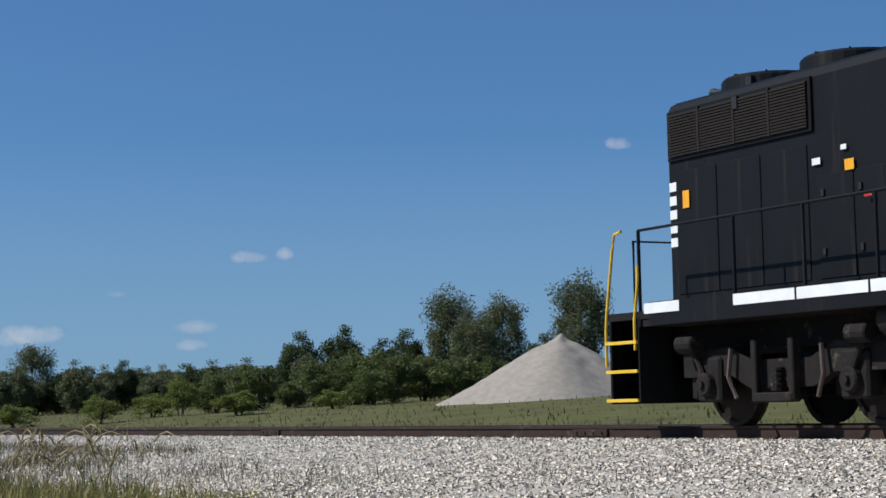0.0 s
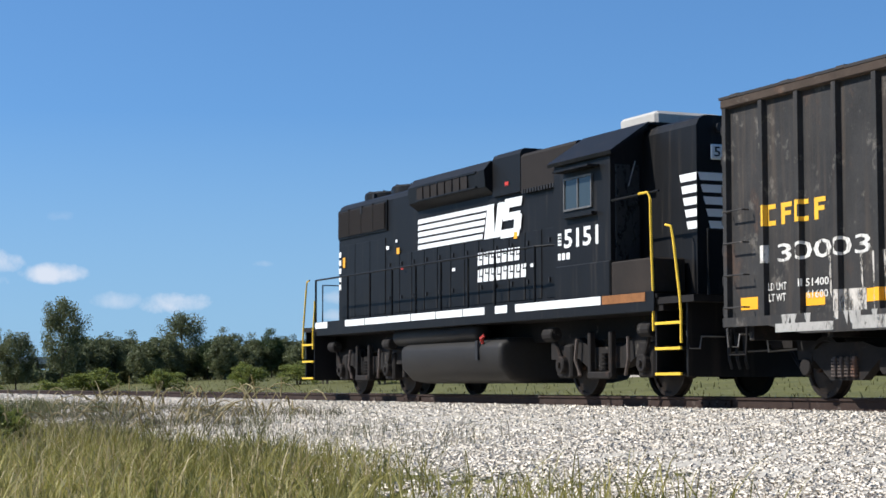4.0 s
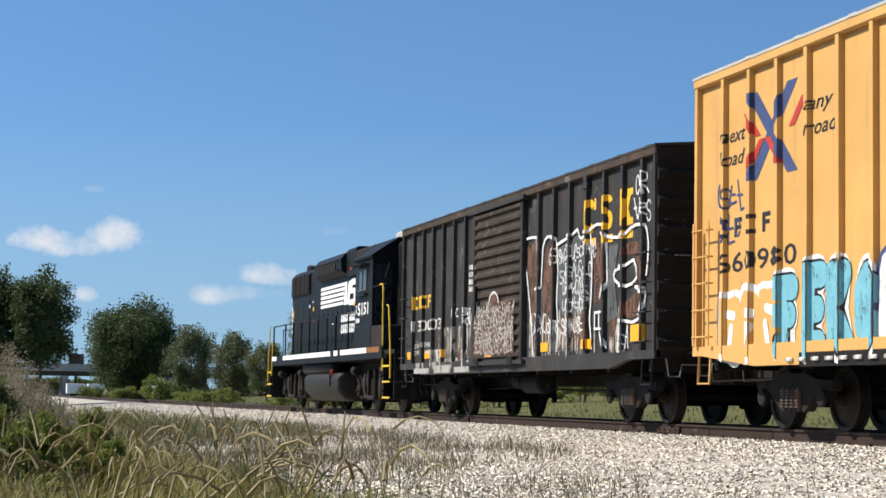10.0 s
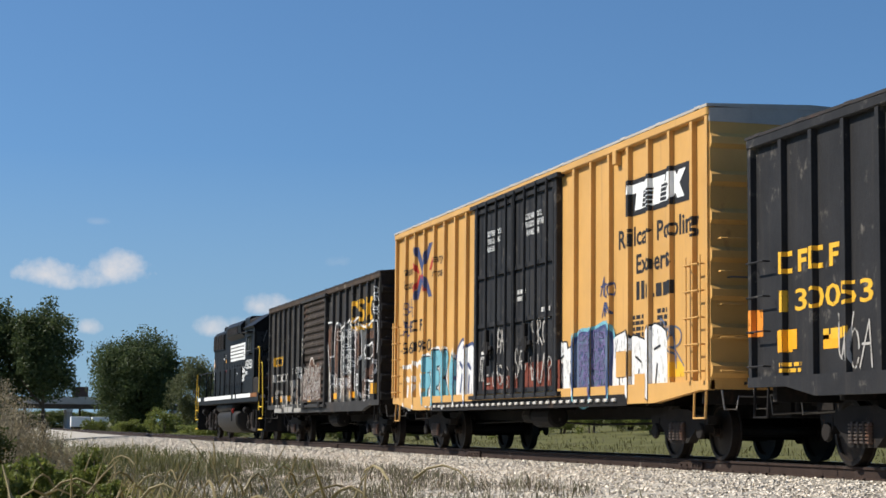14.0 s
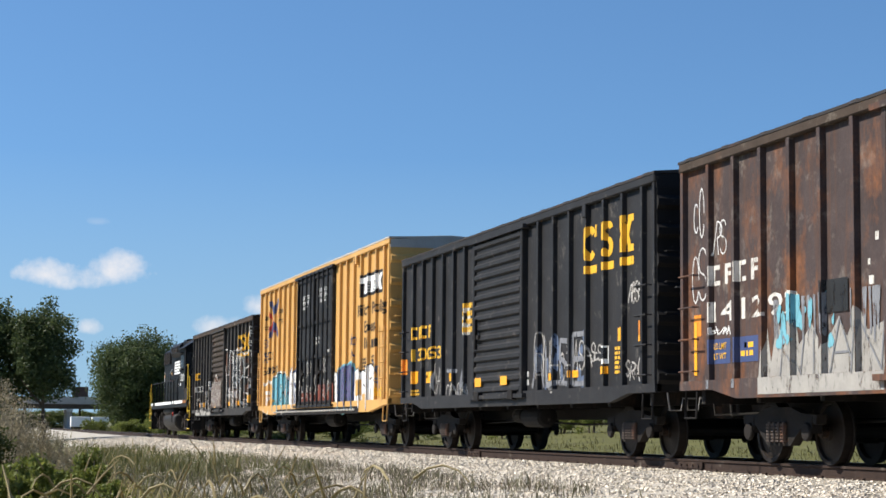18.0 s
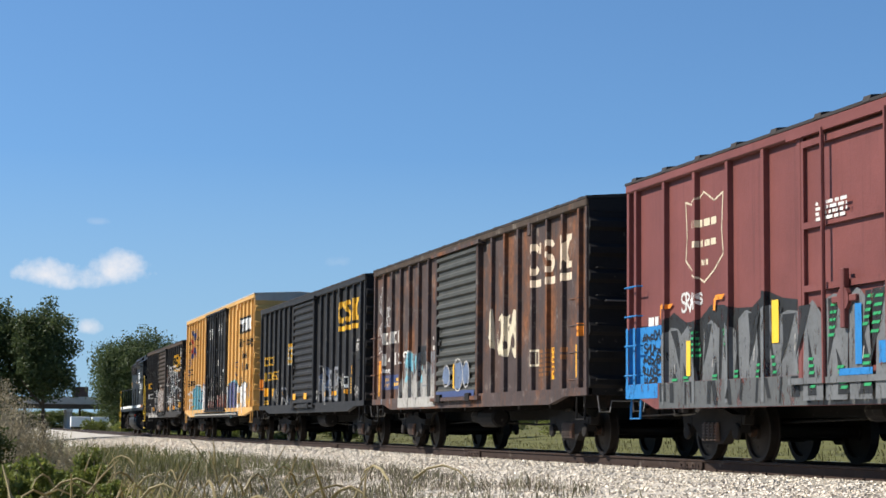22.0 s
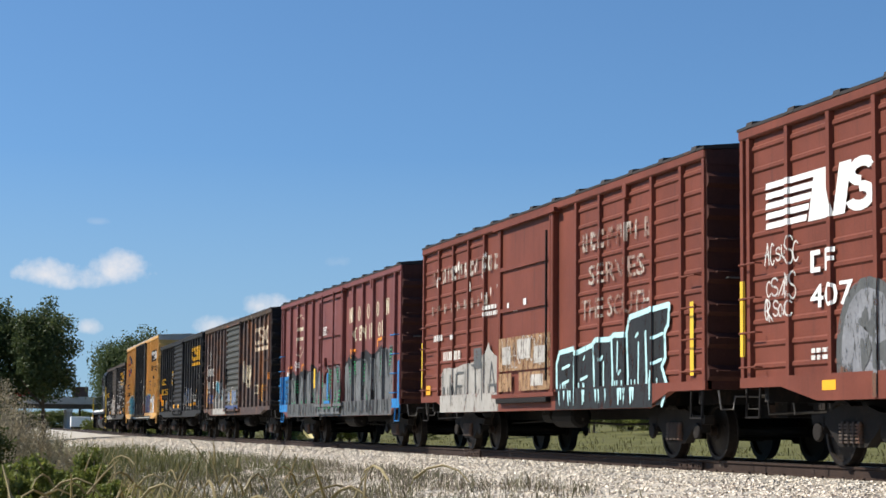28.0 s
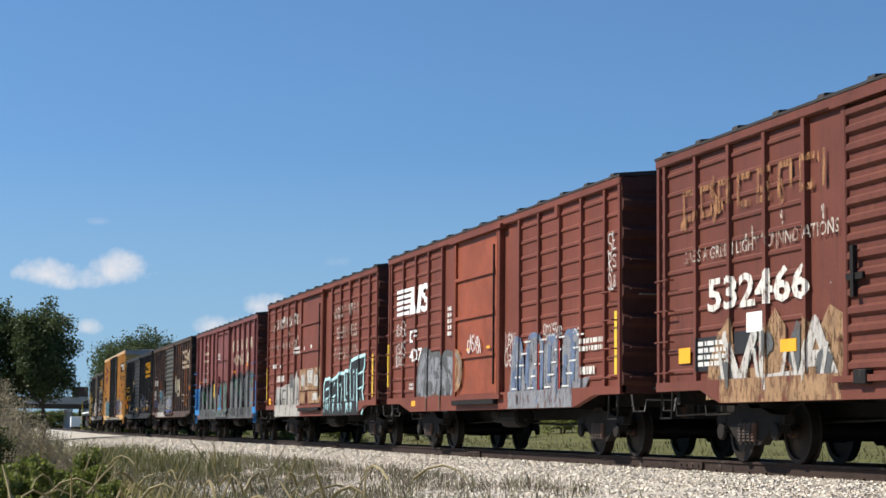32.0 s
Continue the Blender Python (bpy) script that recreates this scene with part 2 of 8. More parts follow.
CREAM = surface("cream_paint", (0.62, 0.50, 0.37), 0.6, var=0.1, scale=5, bump=0.05, thin=0.35)
BUFF = surface("buff_paint", (0.55, 0.48, 0.35), 0.65, var=0.15, scale=6, bump=0.05, thin=0.35)
WORN = surface("worn_away_lettering", (0.42, 0.38, 0.33), 0.75, var=0.25, scale=6, rust=0.86, rust_col=(0.095, 0.032, 0.02), shift=23, bump=0.05, thin=0.9)
WORN_TAN = surface("worn_tan_lettering", (0.30, 0.15, 0.07), 0.75, var=0.3, scale=5, rust=0.78, rust_col=(0.085, 0.03, 0.018), shift=31, bump=0.05, thin=0.9)
GOLD = surface("gold_paint", (0.72, 0.40, 0.035), 0.55, var=0.1, scale=5, bump=0.05, thin=0.25)
SAFETY = surface("safety_yellow", (0.68, 0.44, 0.04), 0.5, var=0.12, scale=5, rust=0.05)
REFLECT = surface("reflector_orange", (0.78, 0.36, 0.02), 0.35, var=0.06, scale=6)
INK = surface("black_lettering", (0.022, 0.022, 0.024), 0.6, var=0.15, scale=6, bump=0.03)
SIGN_RED = surface("red_marking", (0.42, 0.04, 0.03), 0.55, var=0.15, scale=6)
NAVY = surface("navy_paint", (0.05, 0.07, 0.16), 0.55, var=0.15, scale=5)
SPRAY_BLUE = surface("spray_blue", (0.022, 0.165, 0.40), 0.6, var=0.14, scale=4, thin=0.4)
SPRAY_TEAL = surface("spray_teal", (0.15, 0.37, 0.44), 0.6, var=0.12, scale=4, thin=0.4)
SPRAY_CYAN = surface("spray_pale_cyan", (0.42, 0.66, 0.68), 0.6, var=0.1, scale=4, thin=0.4)
SPRAY_GREY = surface("spray_grey", (0.085, 0.088, 0.088), 0.6, var=0.3, scale=1.6, streak=0.3, streak_col=(0.22, 0.22, 0.21), thin=0.4)
SPRAY_STEEL = surface("spray_steel_grey", (0.118, 0.123, 0.126), 0.6, var=0.4, scale=1.8, streak=0.4, streak_col=(0.10, 0.10, 0.10), thin=0.4)
SPRAY_BLACK = surface("spray_black", (0.02, 0.021, 0.022), 0.6, var=0.3, scale=3, thin=0.4)
SPRAY_GREEN = surface("spray_green", (0.03, 0.26, 0.10), 0.6, var=0.2, scale=4, thin=0.4)
SPRAY_ORANGE = surface("spray_orange", (0.70, 0.24, 0.03), 0.6, var=0.2, scale=4, thin=0.4)
SPRAY_BROWN = surface("spray_brown", (0.125, 0.064, 0.042), 0.7, var=0.35, scale=3, streak=0.4, streak_col=(0.045, 0.036, 0.032), thin=0.7)
SPRAY_RUST = surface("rust_red_stain", (0.17, 0.045, 0.028), 0.7, var=0.35, scale=3, streak=0.4, streak_col=(0.05, 0.03, 0.025), thin=0.5)
SPRAY_WHITE = surface("spray_white", (0.68, 0.67, 0.65), 0.65, var=0.12, scale=5, streak=0.2, streak_col=(0.4, 0.36, 0.32), thin=0.4)
SPRAY_HAZE = surface("spray_pale_blue_grey", (0.185, 0.190, 0.205), 0.7, var=0.35, scale=2.5, streak=0.3, streak_col=(0.11, 0.115, 0.14), thin=0.6)
SPRAY_SLATE = surface("spray_slate_blue", (0.105, 0.14, 0.215), 0.65, var=0.3, scale=4, thin=0.4)
SPRAY_LILAC = surface("spray_violet", (0.16, 0.13, 0.27), 0.65, var=0.25, scale=5, thin=0.4)
SPRAY_TAN = surface("spray_tan", (0.27, 0.165, 0.090), 0.7, var=0.4, scale=2, streak=0.45, streak_col=(0.40, 0.31, 0.22), rust=0.2, rust_col=(0.12, 0.05, 0.03), thin=0.75)
PALE = surface("pale_overspray", (0.42, 0.40, 0.37), 0.75, var=0.3, scale=2.5, streak=0.6, streak_col=(0.15, 0.10, 0.08), thin=0.6)
GRAVEL_BED = surface("ballast_bed", (0.40, 0.365, 0.31), 0.9, var=0.35, scale=14, grain=40, bump=0.6)
STONE = surface("ballast_limestone", (0.66, 0.585, 0.485), 0.88, var=0.12, scale=9, each="island", each_amount=0.24, bump=0.2)
PILE = surface("crushed_stone_heap", (0.30, 0.265, 0.22), 0.95, var=0.25, scale=2.5, grain=18, bump=0.8)
RAIL = surface("rusty_rail", (0.034, 0.021, 0.016), 0.8, var=0.35, scale=4, dust=0.03)
RAIL_TOP = surface("shiny_rail_head", (0.38, 0.36, 0.34), 0.3, metal=0.9, var=0.15)
TIE = surface("creosote_tie", (0.055, 0.042, 0.034), 0.9, var=0.4, scale=5, each="object", each_amount=0.35)
GROUND = surface("grassy_soil", (0.090, 0.088, 0.026), 0.95, var=0.4, scale=0.35, grain=2.0, dust=0.10, bump=0.5)
FIELD_GRASS = foliage("field_grass_olive", (0.082, 0.083, 0.026), (0.150, 0.128, 0.050), 0.3)
BARK = surface("bark", (0.085, 0.068, 0.052), 0.95, var=0.35, scale=6, bump=0.6)
LEAF = foliage("leaf_dark", (0.056, 0.082, 0.030), (0.115, 0.148, 0.058), 0.38)
LEAF_E = foliage("leaf_olive", (0.095, 0.120, 0.034), (0.165, 0.190, 0.062), 0.35)
LEAF_B = foliage("leaf_mid", (0.104, 0.120, 0.052), (0.180, 0.190, 0.090), 0.32)
LEAF_C = foliage("leaf_bright", (0.140, 0.175, 0.036), (0.260, 0.275, 0.070), 0.38)
LEAF_D = foliage("leaf_grey_dry", (0.27, 0.230, 0.150), (0.45, 0.385, 0.26), 0.3)
GRASS = foliage("grass_green", (0.175, 0.172, 0.038), (0.450, 0.385, 0.130), 0.40)
GRASS_DRY = foliage("grass_straw", (0.32, 0.25, 0.12), (0.56, 0.46, 0.25), 0.35)
GRASS_B = foliage("verge_grass_green_brown", (0.080, 0.095, 0.030), (0.205, 0.185, 0.075), 0.32)
WEED_B = foliage("weed_dead_brown", (0.115, 0.094, 0.066), (0.24, 0.195, 0.145), 0.15)
WEED = foliage("weed_grey_green", (0.115, 0.120, 0.058), (0.25, 0.225, 0.135), 0.25)
CONCRETE = surface("weathered_concrete", (0.36, 0.35, 0.33), 0.9, var=0.15, scale=0.8, streak=0.4)
GLASS = bpy.data.materials.new("cab_glass")
GLASS.use_nodes = True
g_ = GLASS.node_tree.nodes["Principled BSDF"]
g_.inputs["Base Color"].default_value, g_.inputs["Roughness"].default_value = (0.03, 0.04, 0.045, 1), 0.06
g_.inputs["Specular IOR Level"].default_value = 0.35
LAMP_GLASS = surface("lamp_glass", (0.5, 0.5, 0.48), 0.1, var=0.05, spec=0.6)


# ---- building helpers ----
def part(name, bm, material, parent=None, label="", smooth=False):
    me = bpy.data.meshes.new(name)
    bmesh.ops.recalc_face_normals(bm, faces=bm.faces)
    bm.to_mesh(me)
    bm.free()
    me.materials.append(material)
    if smooth:
        me.polygons.foreach_set("use_smooth", [True] * len(me.polygons))
    ob = new(name, me)
    if parent is not None:
        ob.parent = parent
    return tagged(ob, label)


def twin(ob, x, y, z=0.0, turn=0.0):
    """Another object on the same mesh under the same parent."""
    o = new(ob.name.split(".")[0], ob.data)
    o.parent = ob.parent
    o.location, o.rotation_euler = (x, y, z), (0, 0, turn)
    return o


def box(bm, x0, x1, y0, y1, z0, z1, bev=0.0):
    vs = [bm.verts.new((x, y, z)) for x in (x0, x1) for y in (y0, y1) for z in (z0, z1)]
    fs = [bm.faces.new([vs[i] for i in f]) for f in ((0, 1, 3, 2), (4, 6, 7, 5), (0, 4, 5, 1), (2, 3, 7, 6), (0, 2, 6, 4), (1, 5, 7, 3))]
    if bev:
        es = list({e for f in fs for e in f.edges})
        bmesh.ops.bevel(bm, geom=es, offset=bev, segments=1, affect="EDGES", profile=0.5)
    return bm


def boxes(*dims, bev=0.0):
    bm = bmesh.new()
    for d in dims:
        box(bm, *d, bev=bev)
    return bm


def prism(bm, outline, a, b, axis="y"):
    """Extrudes an outline of (p, q) from a to b: along y the outline is (x, z), along x it is (y, z), along z it is (x, y)."""
    def at(p, q, s):
        return {"y": (p, s, q), "x": (s, p, q), "z": (p, q, s)}[axis]
    u = [bm.verts.new(at(p, q, a)) for p, q in outline]
    v = [bm.verts.new(at(p, q, b)) for p, q in outline]
    n = len(u)
    bm.faces.new(u)
    bm.faces.new(v[::-1])
    for i in range(n):
        bm.faces.new((u[i], u[(i + 1) % n], v[(i + 1) % n], v[i]))
    return bm


def tube(bm, pts, r, n=6, r_end=None):
    """A round bar along points."""
    pts = [Vector(p) for p in pts]
    rings = []
    for i, p in enumerate(pts):
        d = (pts[min(i + 1, len(pts) - 1)] - pts[max(i - 1, 0)]).normalized()
        s = d.cross(Vector((0.13, 0.21, 1.0) if abs(d.z) < 0.9 else (1, 0.1, 0))).normalized()
        t = d.cross(s)
        rr = r if r_end is None else r + (r_end - r) * i / (len(pts) - 1)
        rings.append([bm.verts.new(p + rr * (math.cos(k * 2 * math.pi / n) * s + math.sin(k * 2 * math.pi / n) * t)) for k in range(n)])
    for a, b in zip(rings, rings[1:]):
        for k in range(n):
            bm.faces.new((a[k], a[(k + 1) % n], b[(k + 1) % n], b[k]))
    bm.faces.new(rings[0][::-1])
    bm.faces.new(rings[-1])
    return bm


def disc(bm, c, r, h, axis="z", n=20, bev=0.0):
    """A short cylinder from c along an axis."""
    ax = {"x": Vector((1, 0, 0)), "y": Vector((0, 1, 0)), "z": Vector((0, 0, 1))}[axis]
    s, t = (Vector((0, 1, 0)), Vector((0, 0, 1))) if axis == "x" else ((Vector((1, 0, 0)), Vector((0, 0, 1))) if axis == "y" else (Vector((1, 0, 0)), Vector((0, 1, 0))))
    c = Vector(c)
    prof = [(r - bev, 0), (r, bev), (r, h - bev), (r - bev, h)] if bev else [(r, 0), (r, h)]
    rings = [[bm.verts.new(c + ax * q + p * (math.cos(k * 2 * math.pi / n) * s + math.sin(k * 2 * math.pi / n) * t)) for k in range(n)] for p, q in prof]
    for a, b in zip(rings, rings[1:]):
        for k in range(n):
            bm.faces.new((a[k], a[(k + 1) % n], b[(k + 1) % n], b[k]))
    bm.faces.new(rings[0][::-1])
    bm.faces.new(rings[-1])
    return bm


def thing(name, label, category, group=""):
    return tagged(new(name), label, category, group)


# ---- flat paint shapes, in (u, v) on a side ----
def flat_text(text, height, bold=0.0, width=None, slant=0.0):
    """Letters as a flat mesh: capital height, optional full width, thicker by bold."""
    cu = bpy.data.curves.new("letters", "FONT")
    cu.body, cu.size, cu.offset, cu.shear, cu.resolution_u = text, 1.0, bold, slant, 2
    ob = bpy.data.objects.new("letters", cu)
    me = bpy.data.meshes.new_from_object(ob)
    bm = bmesh.new()
    bm.from_mesh(me)
    bpy.data.objects.remove(ob)
    bpy.data.curves.remove(cu)
    bpy.data.meshes.remove(me)
    xs, ys = [v.co.x for v in bm.verts], [v.co.y for v in bm.verts]
    k = height / 0.70
    kx = width / (max(xs) - min(xs)) if width else k
    for v in bm.verts:
        v.co = Vector(((v.co.x - min(xs)) * kx, v.co.y * k, 0))
    return bm


def poly(bm, pts):
    """A flat shape; shapes of one coat lie a hair over one another."""
    lift = 0.00025 * (len(bm.faces) % 15)
    bm.faces.new([bm.verts.new((p[0], p[1], lift)) for p in pts])
    return bm


def rects(*r):
    bm = bmesh.new()
    for u0, u1, v0, v1 in r:
        poly(bm, [(u0, v0), (u1, v0), (u1, v1), (u0, v1)])
    return bm


def slab(bm, u0, u1, v0, v1, lean):
    """A bar whose top leans by lean."""
    return poly(bm, [(u0, v0), (u1, v0), (u1 + lean, v1), (u0 + lean, v1)])


def stroke(bm, pts, w):
    """A sprayed line: quads along points with round joints."""
    m = 6 if w < 0.1 else 12
    for (a, b), (c, d) in zip(pts, pts[1:]):
        l = math.hypot(c - a, d - b) or 1e-6
        nx, ny = -(d - b) / l * w / 2, (c - a) / l * w / 2
        poly(bm, [(a + nx, b + ny), (a - nx, b - ny), (c - nx, d - ny), (c + nx, d + ny)])
    for a, b in pts:
        poly(bm, [(a + w / 2 * math.cos(k * 2 * math.pi / m), b + w / 2 * math.sin(k * 2 * math.pi / m)) for k in range(m)])
    return bm


def blob(bm, u, v, ru, rv, rng, rough=0.12, n=22, square=0.5, grow=0.0):
    """A swollen rounded outline."""
    ph = [rng.uniform(0, 6.28) for _ in range(4)]
    pts = []
    for k in range(n):
        t = 2 * math.pi * k / n
        c, s = math.cos(t), math.sin(t)
        f = (abs(c) ** (2 / (1 - square * 0.75)) + abs(s) ** (2 / (1 - square * 0.75))) ** (-(1 - square * 0.75) / 2)
        f *= 1 + rough * (math.sin(2 * t + ph[0]) * 0.5 + math.sin(3 * t + ph[1]) * 0.5 + math.sin(5 * t + ph[2]) * 0.3)
        pts.append((u + (ru * f + grow) * c, v + (rv * f + grow) * s))
    return poly(bm, pts)


def arc(u, v, ru, rv, a0, a1, n=7):
    """Points along an elliptic arc, degrees."""
    return [(u + ru * math.cos(radians(a0 + (a1 - a0) * k / n)), v + rv * math.sin(radians(a0 + (a1 - a0) * k / n))) for k in range(n + 1)]


def scribble(rng, u0, u1, v0, v1, w, tall=True):
    """A hand-drawn tag: curved strokes, hooks and loops in a row, no letters of any word."""
    bm = bmesh.new()
    h = v1 - v0
    step = min(0.30, max(0.12, h * 0.55))
    n = max(2, round((u1 - u0) / step))
    step = (u1 - u0) / n
    for k in range(n):
        c, a = u0 + step * (k + 0.5), step * rng.uniform(0.34, 0.56)
        b, t = v0 + h * rng.uniform(-0.15, 0.22), v1 + h * rng.uniform(-0.32, 0.15)
        m = (b + t) / 2
        lean = rng.uniform(-0.10, 0.16)
        kind = rng.randrange(7)
        if kind == 0:
            stroke(bm, arc(c, m, a, (t - b) / 2, 50, 320, 10), w)
        elif kind == 1:
            stroke(bm, [(c - a, b), (c - a + lean, t)], w)
            stroke(bm, arc(c - a + lean, (m + t) / 2, a * 1.8, (t - m) / 2, 90, -90, 7), w)
            stroke(bm, [(c - a + lean, m), (c + a, b)], w)
        elif kind == 2:
            stroke(bm, [(c - a, t), *arc(c, b + a, a, a, 180, 360, 6), (c + a + lean, t)], w)
        elif kind == 3:
            stroke(bm, arc(c, (m + t) / 2, a, (t - m) / 2, 20, 260, 7) + arc(c, (m + b) / 2, a, (m - b) / 2, 80, -160, 7), w)
        elif kind == 4:
            stroke(bm, [(c - a, b), (c + lean, t), (c + a, b)], w)
            stroke(bm, [(c - a * 0.6, m), (c + a * 0.6, m)], w)
        elif kind == 5:
            stroke(bm, [(c - a, t), (c - a + lean, b), (c + a, b + 0.02)], w)
            stroke(bm, [(c - a, m), (c + a * 0.5, m)], w)
        else:
            stroke(bm, arc(c, m, a * 0.9, (t - b) / 2, 0, 330, 11), w)
    return bm


FORMS = {  # angular sprayed forms, strokes in a unit square
    "f": [[(0, 0), (0, 1), (1, 1)], [(0, 0.52), (0.75, 0.52)]], "e": [[(1, 0), (0, 0), (0, 1), (1, 1)], [(0, 0.5), (0.8, 0.5)]],
    "k": [[(0, 0), (0, 1)], [(1, 1), (0.1, 0.48), (1, 0)]], "o": [[(0.5, 0), (0, 0.25), (0, 0.75), (0.5, 1), (1, 0.75), (1, 0.25), (0.5, 0)]],
    "a": [[(0, 0), (0.45, 1), (1, 0)], [(0.2, 0.38), (0.8, 0.38)]], "i": [[(0.4, 0), (0.5, 1)]], "n": [[(0, 0), (0.1, 1), (0.9, 0.05), (1, 1)]],
    "t": [[(0, 1), (1, 0.95)], [(0.5, 0.95), (0.45, 0)]], "s": [[(0, 0.05), (0.8, 0), (1, 0.35), (0.1, 0.62), (0.2, 1), (1, 0.95)]],
    "d": [[(0, 0), (0, 1), (0.7, 0.9), (1, 0.5), (0.7, 0.1), (0, 0)]], "l": [[(0, 1), (0.05, 0), (1, 0.05)]], "v": [[(0, 1), (0.5, 0), (1, 1)]],
}


def forms(kinds, u0, u1, v0, v1, w, rng, rise=0.0):
    """A row of sprayed forms drawn with a broad stroke of width w."""
    bm = bmesh.new()
    cell = (u1 - u0) / len(kinds)
    for k, kind in enumerate(kinds):
        a, b = u0 + cell * k + w * 0.55, u0 + cell * (k + 1) - w * 0.55
        lo, hi = v0 + w / 2, v1 - w / 2 + rise * k / len(kinds) - rng.uniform(0, 0.12)
        sl = rng.uniform(-0.06, 0.06)
        for line in FORMS[kind]:
            stroke(bm, [(a + (b - a) * p + sl * q, lo + (hi - lo) * q) for p, q in line], w)
    return bm


def bars_of(u0, u1, v0, v1, n, rng, gap=0.35):
    """Unreadable small lettering: short bars in n rows."""
    bm = bmesh.new()
    h = (v1 - v0) / n
    for i in range(n):
        u = u0
        while u < u1:
            w = min(rng.uniform(0.05, 0.22), u1 - u)
            poly(bm, [(u, v1 - (i + 1) * h + gap * h / 2), (u + w, v1 - (i + 1) * h + gap * h / 2), (u + w, v1 - i * h - gap * h / 2), (u, v1 - i * h - gap * h / 2)])
            u += w + rng.uniform(0.03, 0.06)
    return bm


def moved(bm, u, v):
    for w in bm.verts:
        w.co.x += u
        w.co.y += v
    return bm

# ---- track and ground ----
TRACK_X, CURVE_Y, CURVE_R = 11.8, 60.8, 2963.0


def track_at(s, off=0.0):
    """Centre of the track at run s, moved off to the verge, and its heading to the right."""
    a = min(max(s - CURVE_Y, 0), 105.0) / CURVE_R
    past = max(s - CURVE_Y - 105.0, 0)
    x = TRACK_X + CURVE_R * (1 - math.cos(a)) + past * math.sin(a)
    y = s if s < CURVE_Y else CURVE_Y + CURVE_R * math.sin(a) + past * math.cos(a)
    return x - off * math.cos(a), y + off * math.sin(a), a


def track_x(y):
    d = np.clip(np.asarray(y, float) - CURVE_Y, 0, 105)
    return TRACK_X + d * d / (2 * CURVE_R) + np.clip(np.asarray(y, float) - CURVE_Y - 105, 0, None) * 0.0354


SECTION = ((-3000, 2.1), (-90, 2.1), (-45, 1.25), (-28, 0.50), (-16, -0.25), (-9, -0.62), (-6, -0.66), (-4, -0.55), (-2.7, -0.27), (-1.7, -0.20), (1.7, -0.20), (3.0, -0.26), (5.5, -0.44), (7.5, -0.60), (10, -0.84), (14, -1.0), (400, -1.0))


def ground_z(w):
    return np.interp(w, [p for p, _ in SECTION], [z for _, z in SECTION])


def soft_noise(x, y, seed=0.0):
    """Cheap smooth unevenness, -1 to 1."""
    return (np.sin(x * 1.31 + 1.7 * np.sin(y * 0.83 + seed)) * 0.5 + np.sin(y * 1.57 + 1.3 * np.sin(x * 0.71 + 2 * seed)) * 0.5)


def mesh_of(name, verts, tris, material, smooth=False):
    """A mesh from arrays of corners and triangles."""
    me = bpy.data.meshes.new(name)
    v, f = np.ascontiguousarray(verts, dtype=np.float32).reshape(-1, 3), np.ascontiguousarray(tris, dtype=np.int32).reshape(-1, 3)
    me.vertices.add(len(v))
    me.vertices.foreach_set("co", v.ravel())
    me.loops.add(f.size)
    me.loops.foreach_set("vertex_index", f.ravel())
    me.polygons.add(len(f))
    me.polygons.foreach_set("loop_start", np.arange(0, f.size, 3, dtype=np.int32))
    me.polygons.foreach_set("loop_total", np.full(len(f), 3, dtype=np.int32))
    if smooth:
        me.polygons.foreach_set("use_smooth", np.ones(len(f), dtype=bool))
    me.materials.append(material)
    me.update(calc_edges=True)
    return me


def grid_mesh(name, X, Y, Z, material):
    n, m = X.shape
    idx = np.arange(n * m).reshape(n, m)
    a, b, c, d = idx[:-1, :-1].ravel(), idx[1:, :-1].ravel(), idx[1:, 1:].ravel(), idx[:-1, 1:].ravel()
    return mesh_of(name, np.stack([X, Y, Z], -1), np.concatenate([np.stack([a, b, c], -1), np.stack([a, c, d], -1)]), material, True)


# the land: one sheet, fine near the line and coarse to the horizon
ys = np.concatenate([np.linspace(-2500, -60, 14), np.arange(-50, 130, 1.0), np.linspace(134, 400, 40), np.linspace(450, 3500, 18)])
ws = np.concatenate([np.linspace(-3000, -60, 14), np.linspace(-50, -16, 12), np.arange(-15, 26, 0.6), np.linspace(28, 70, 12), np.linspace(90, 3000, 12)])
Y, W = np.meshgrid(ys, ws, indexing="ij")
X = track_x(Y) - W
near = np.clip((120 - np.abs(Y - 30)) / 60, 0, 1)
Z = ground_z(W) - 0.05 * (np.abs(W) < 6.5) + 0.05 * soft_noise(X * 1.7, Y * 1.3) * near * np.clip((np.abs(W - 1) - 5) / 3, 0, 1)
Z += 1.3 * np.clip((Y - 150) / 110, 0, 1) * np.clip((W - 8) / 12, 0, 1)
tagged(new("ground", grid_mesh("ground", X, Y, Z, GROUND)), "flat grassy land with weeds running to the horizon", "ground", kind="structure")

# ballast bed
ss = np.concatenate([np.arange(-80, 120, 0.5), np.arange(120, 700, 6.0)])
ww = np.array([-3.6, -3.2, -2.7, -2.2, -1.7, -1.2, 0, 1.2, 1.8, 2.5, 3.2, 4, 4.8, 5.6, 6.4, 7.2, 7.9])
S, W = np.meshgrid(ss, ww, indexing="ij")
C = np.array([track_at(s) for s in ss])
W = W * (1 + 0.5 * np.clip((16 - S) / 12, 0, 1) * np.clip((W - 3) / 5, 0, 1))
X = C[:, :1] - W * np.cos(C[:, 2:])
Y = C[:, 1:2] + W * np.sin(C[:, 2:])
edge = np.clip((np.minimum(W, ww[None]) - 5.8) / 2.1, 0, 1) + np.clip((-3.0 - W) / 0.6, 0, 1)
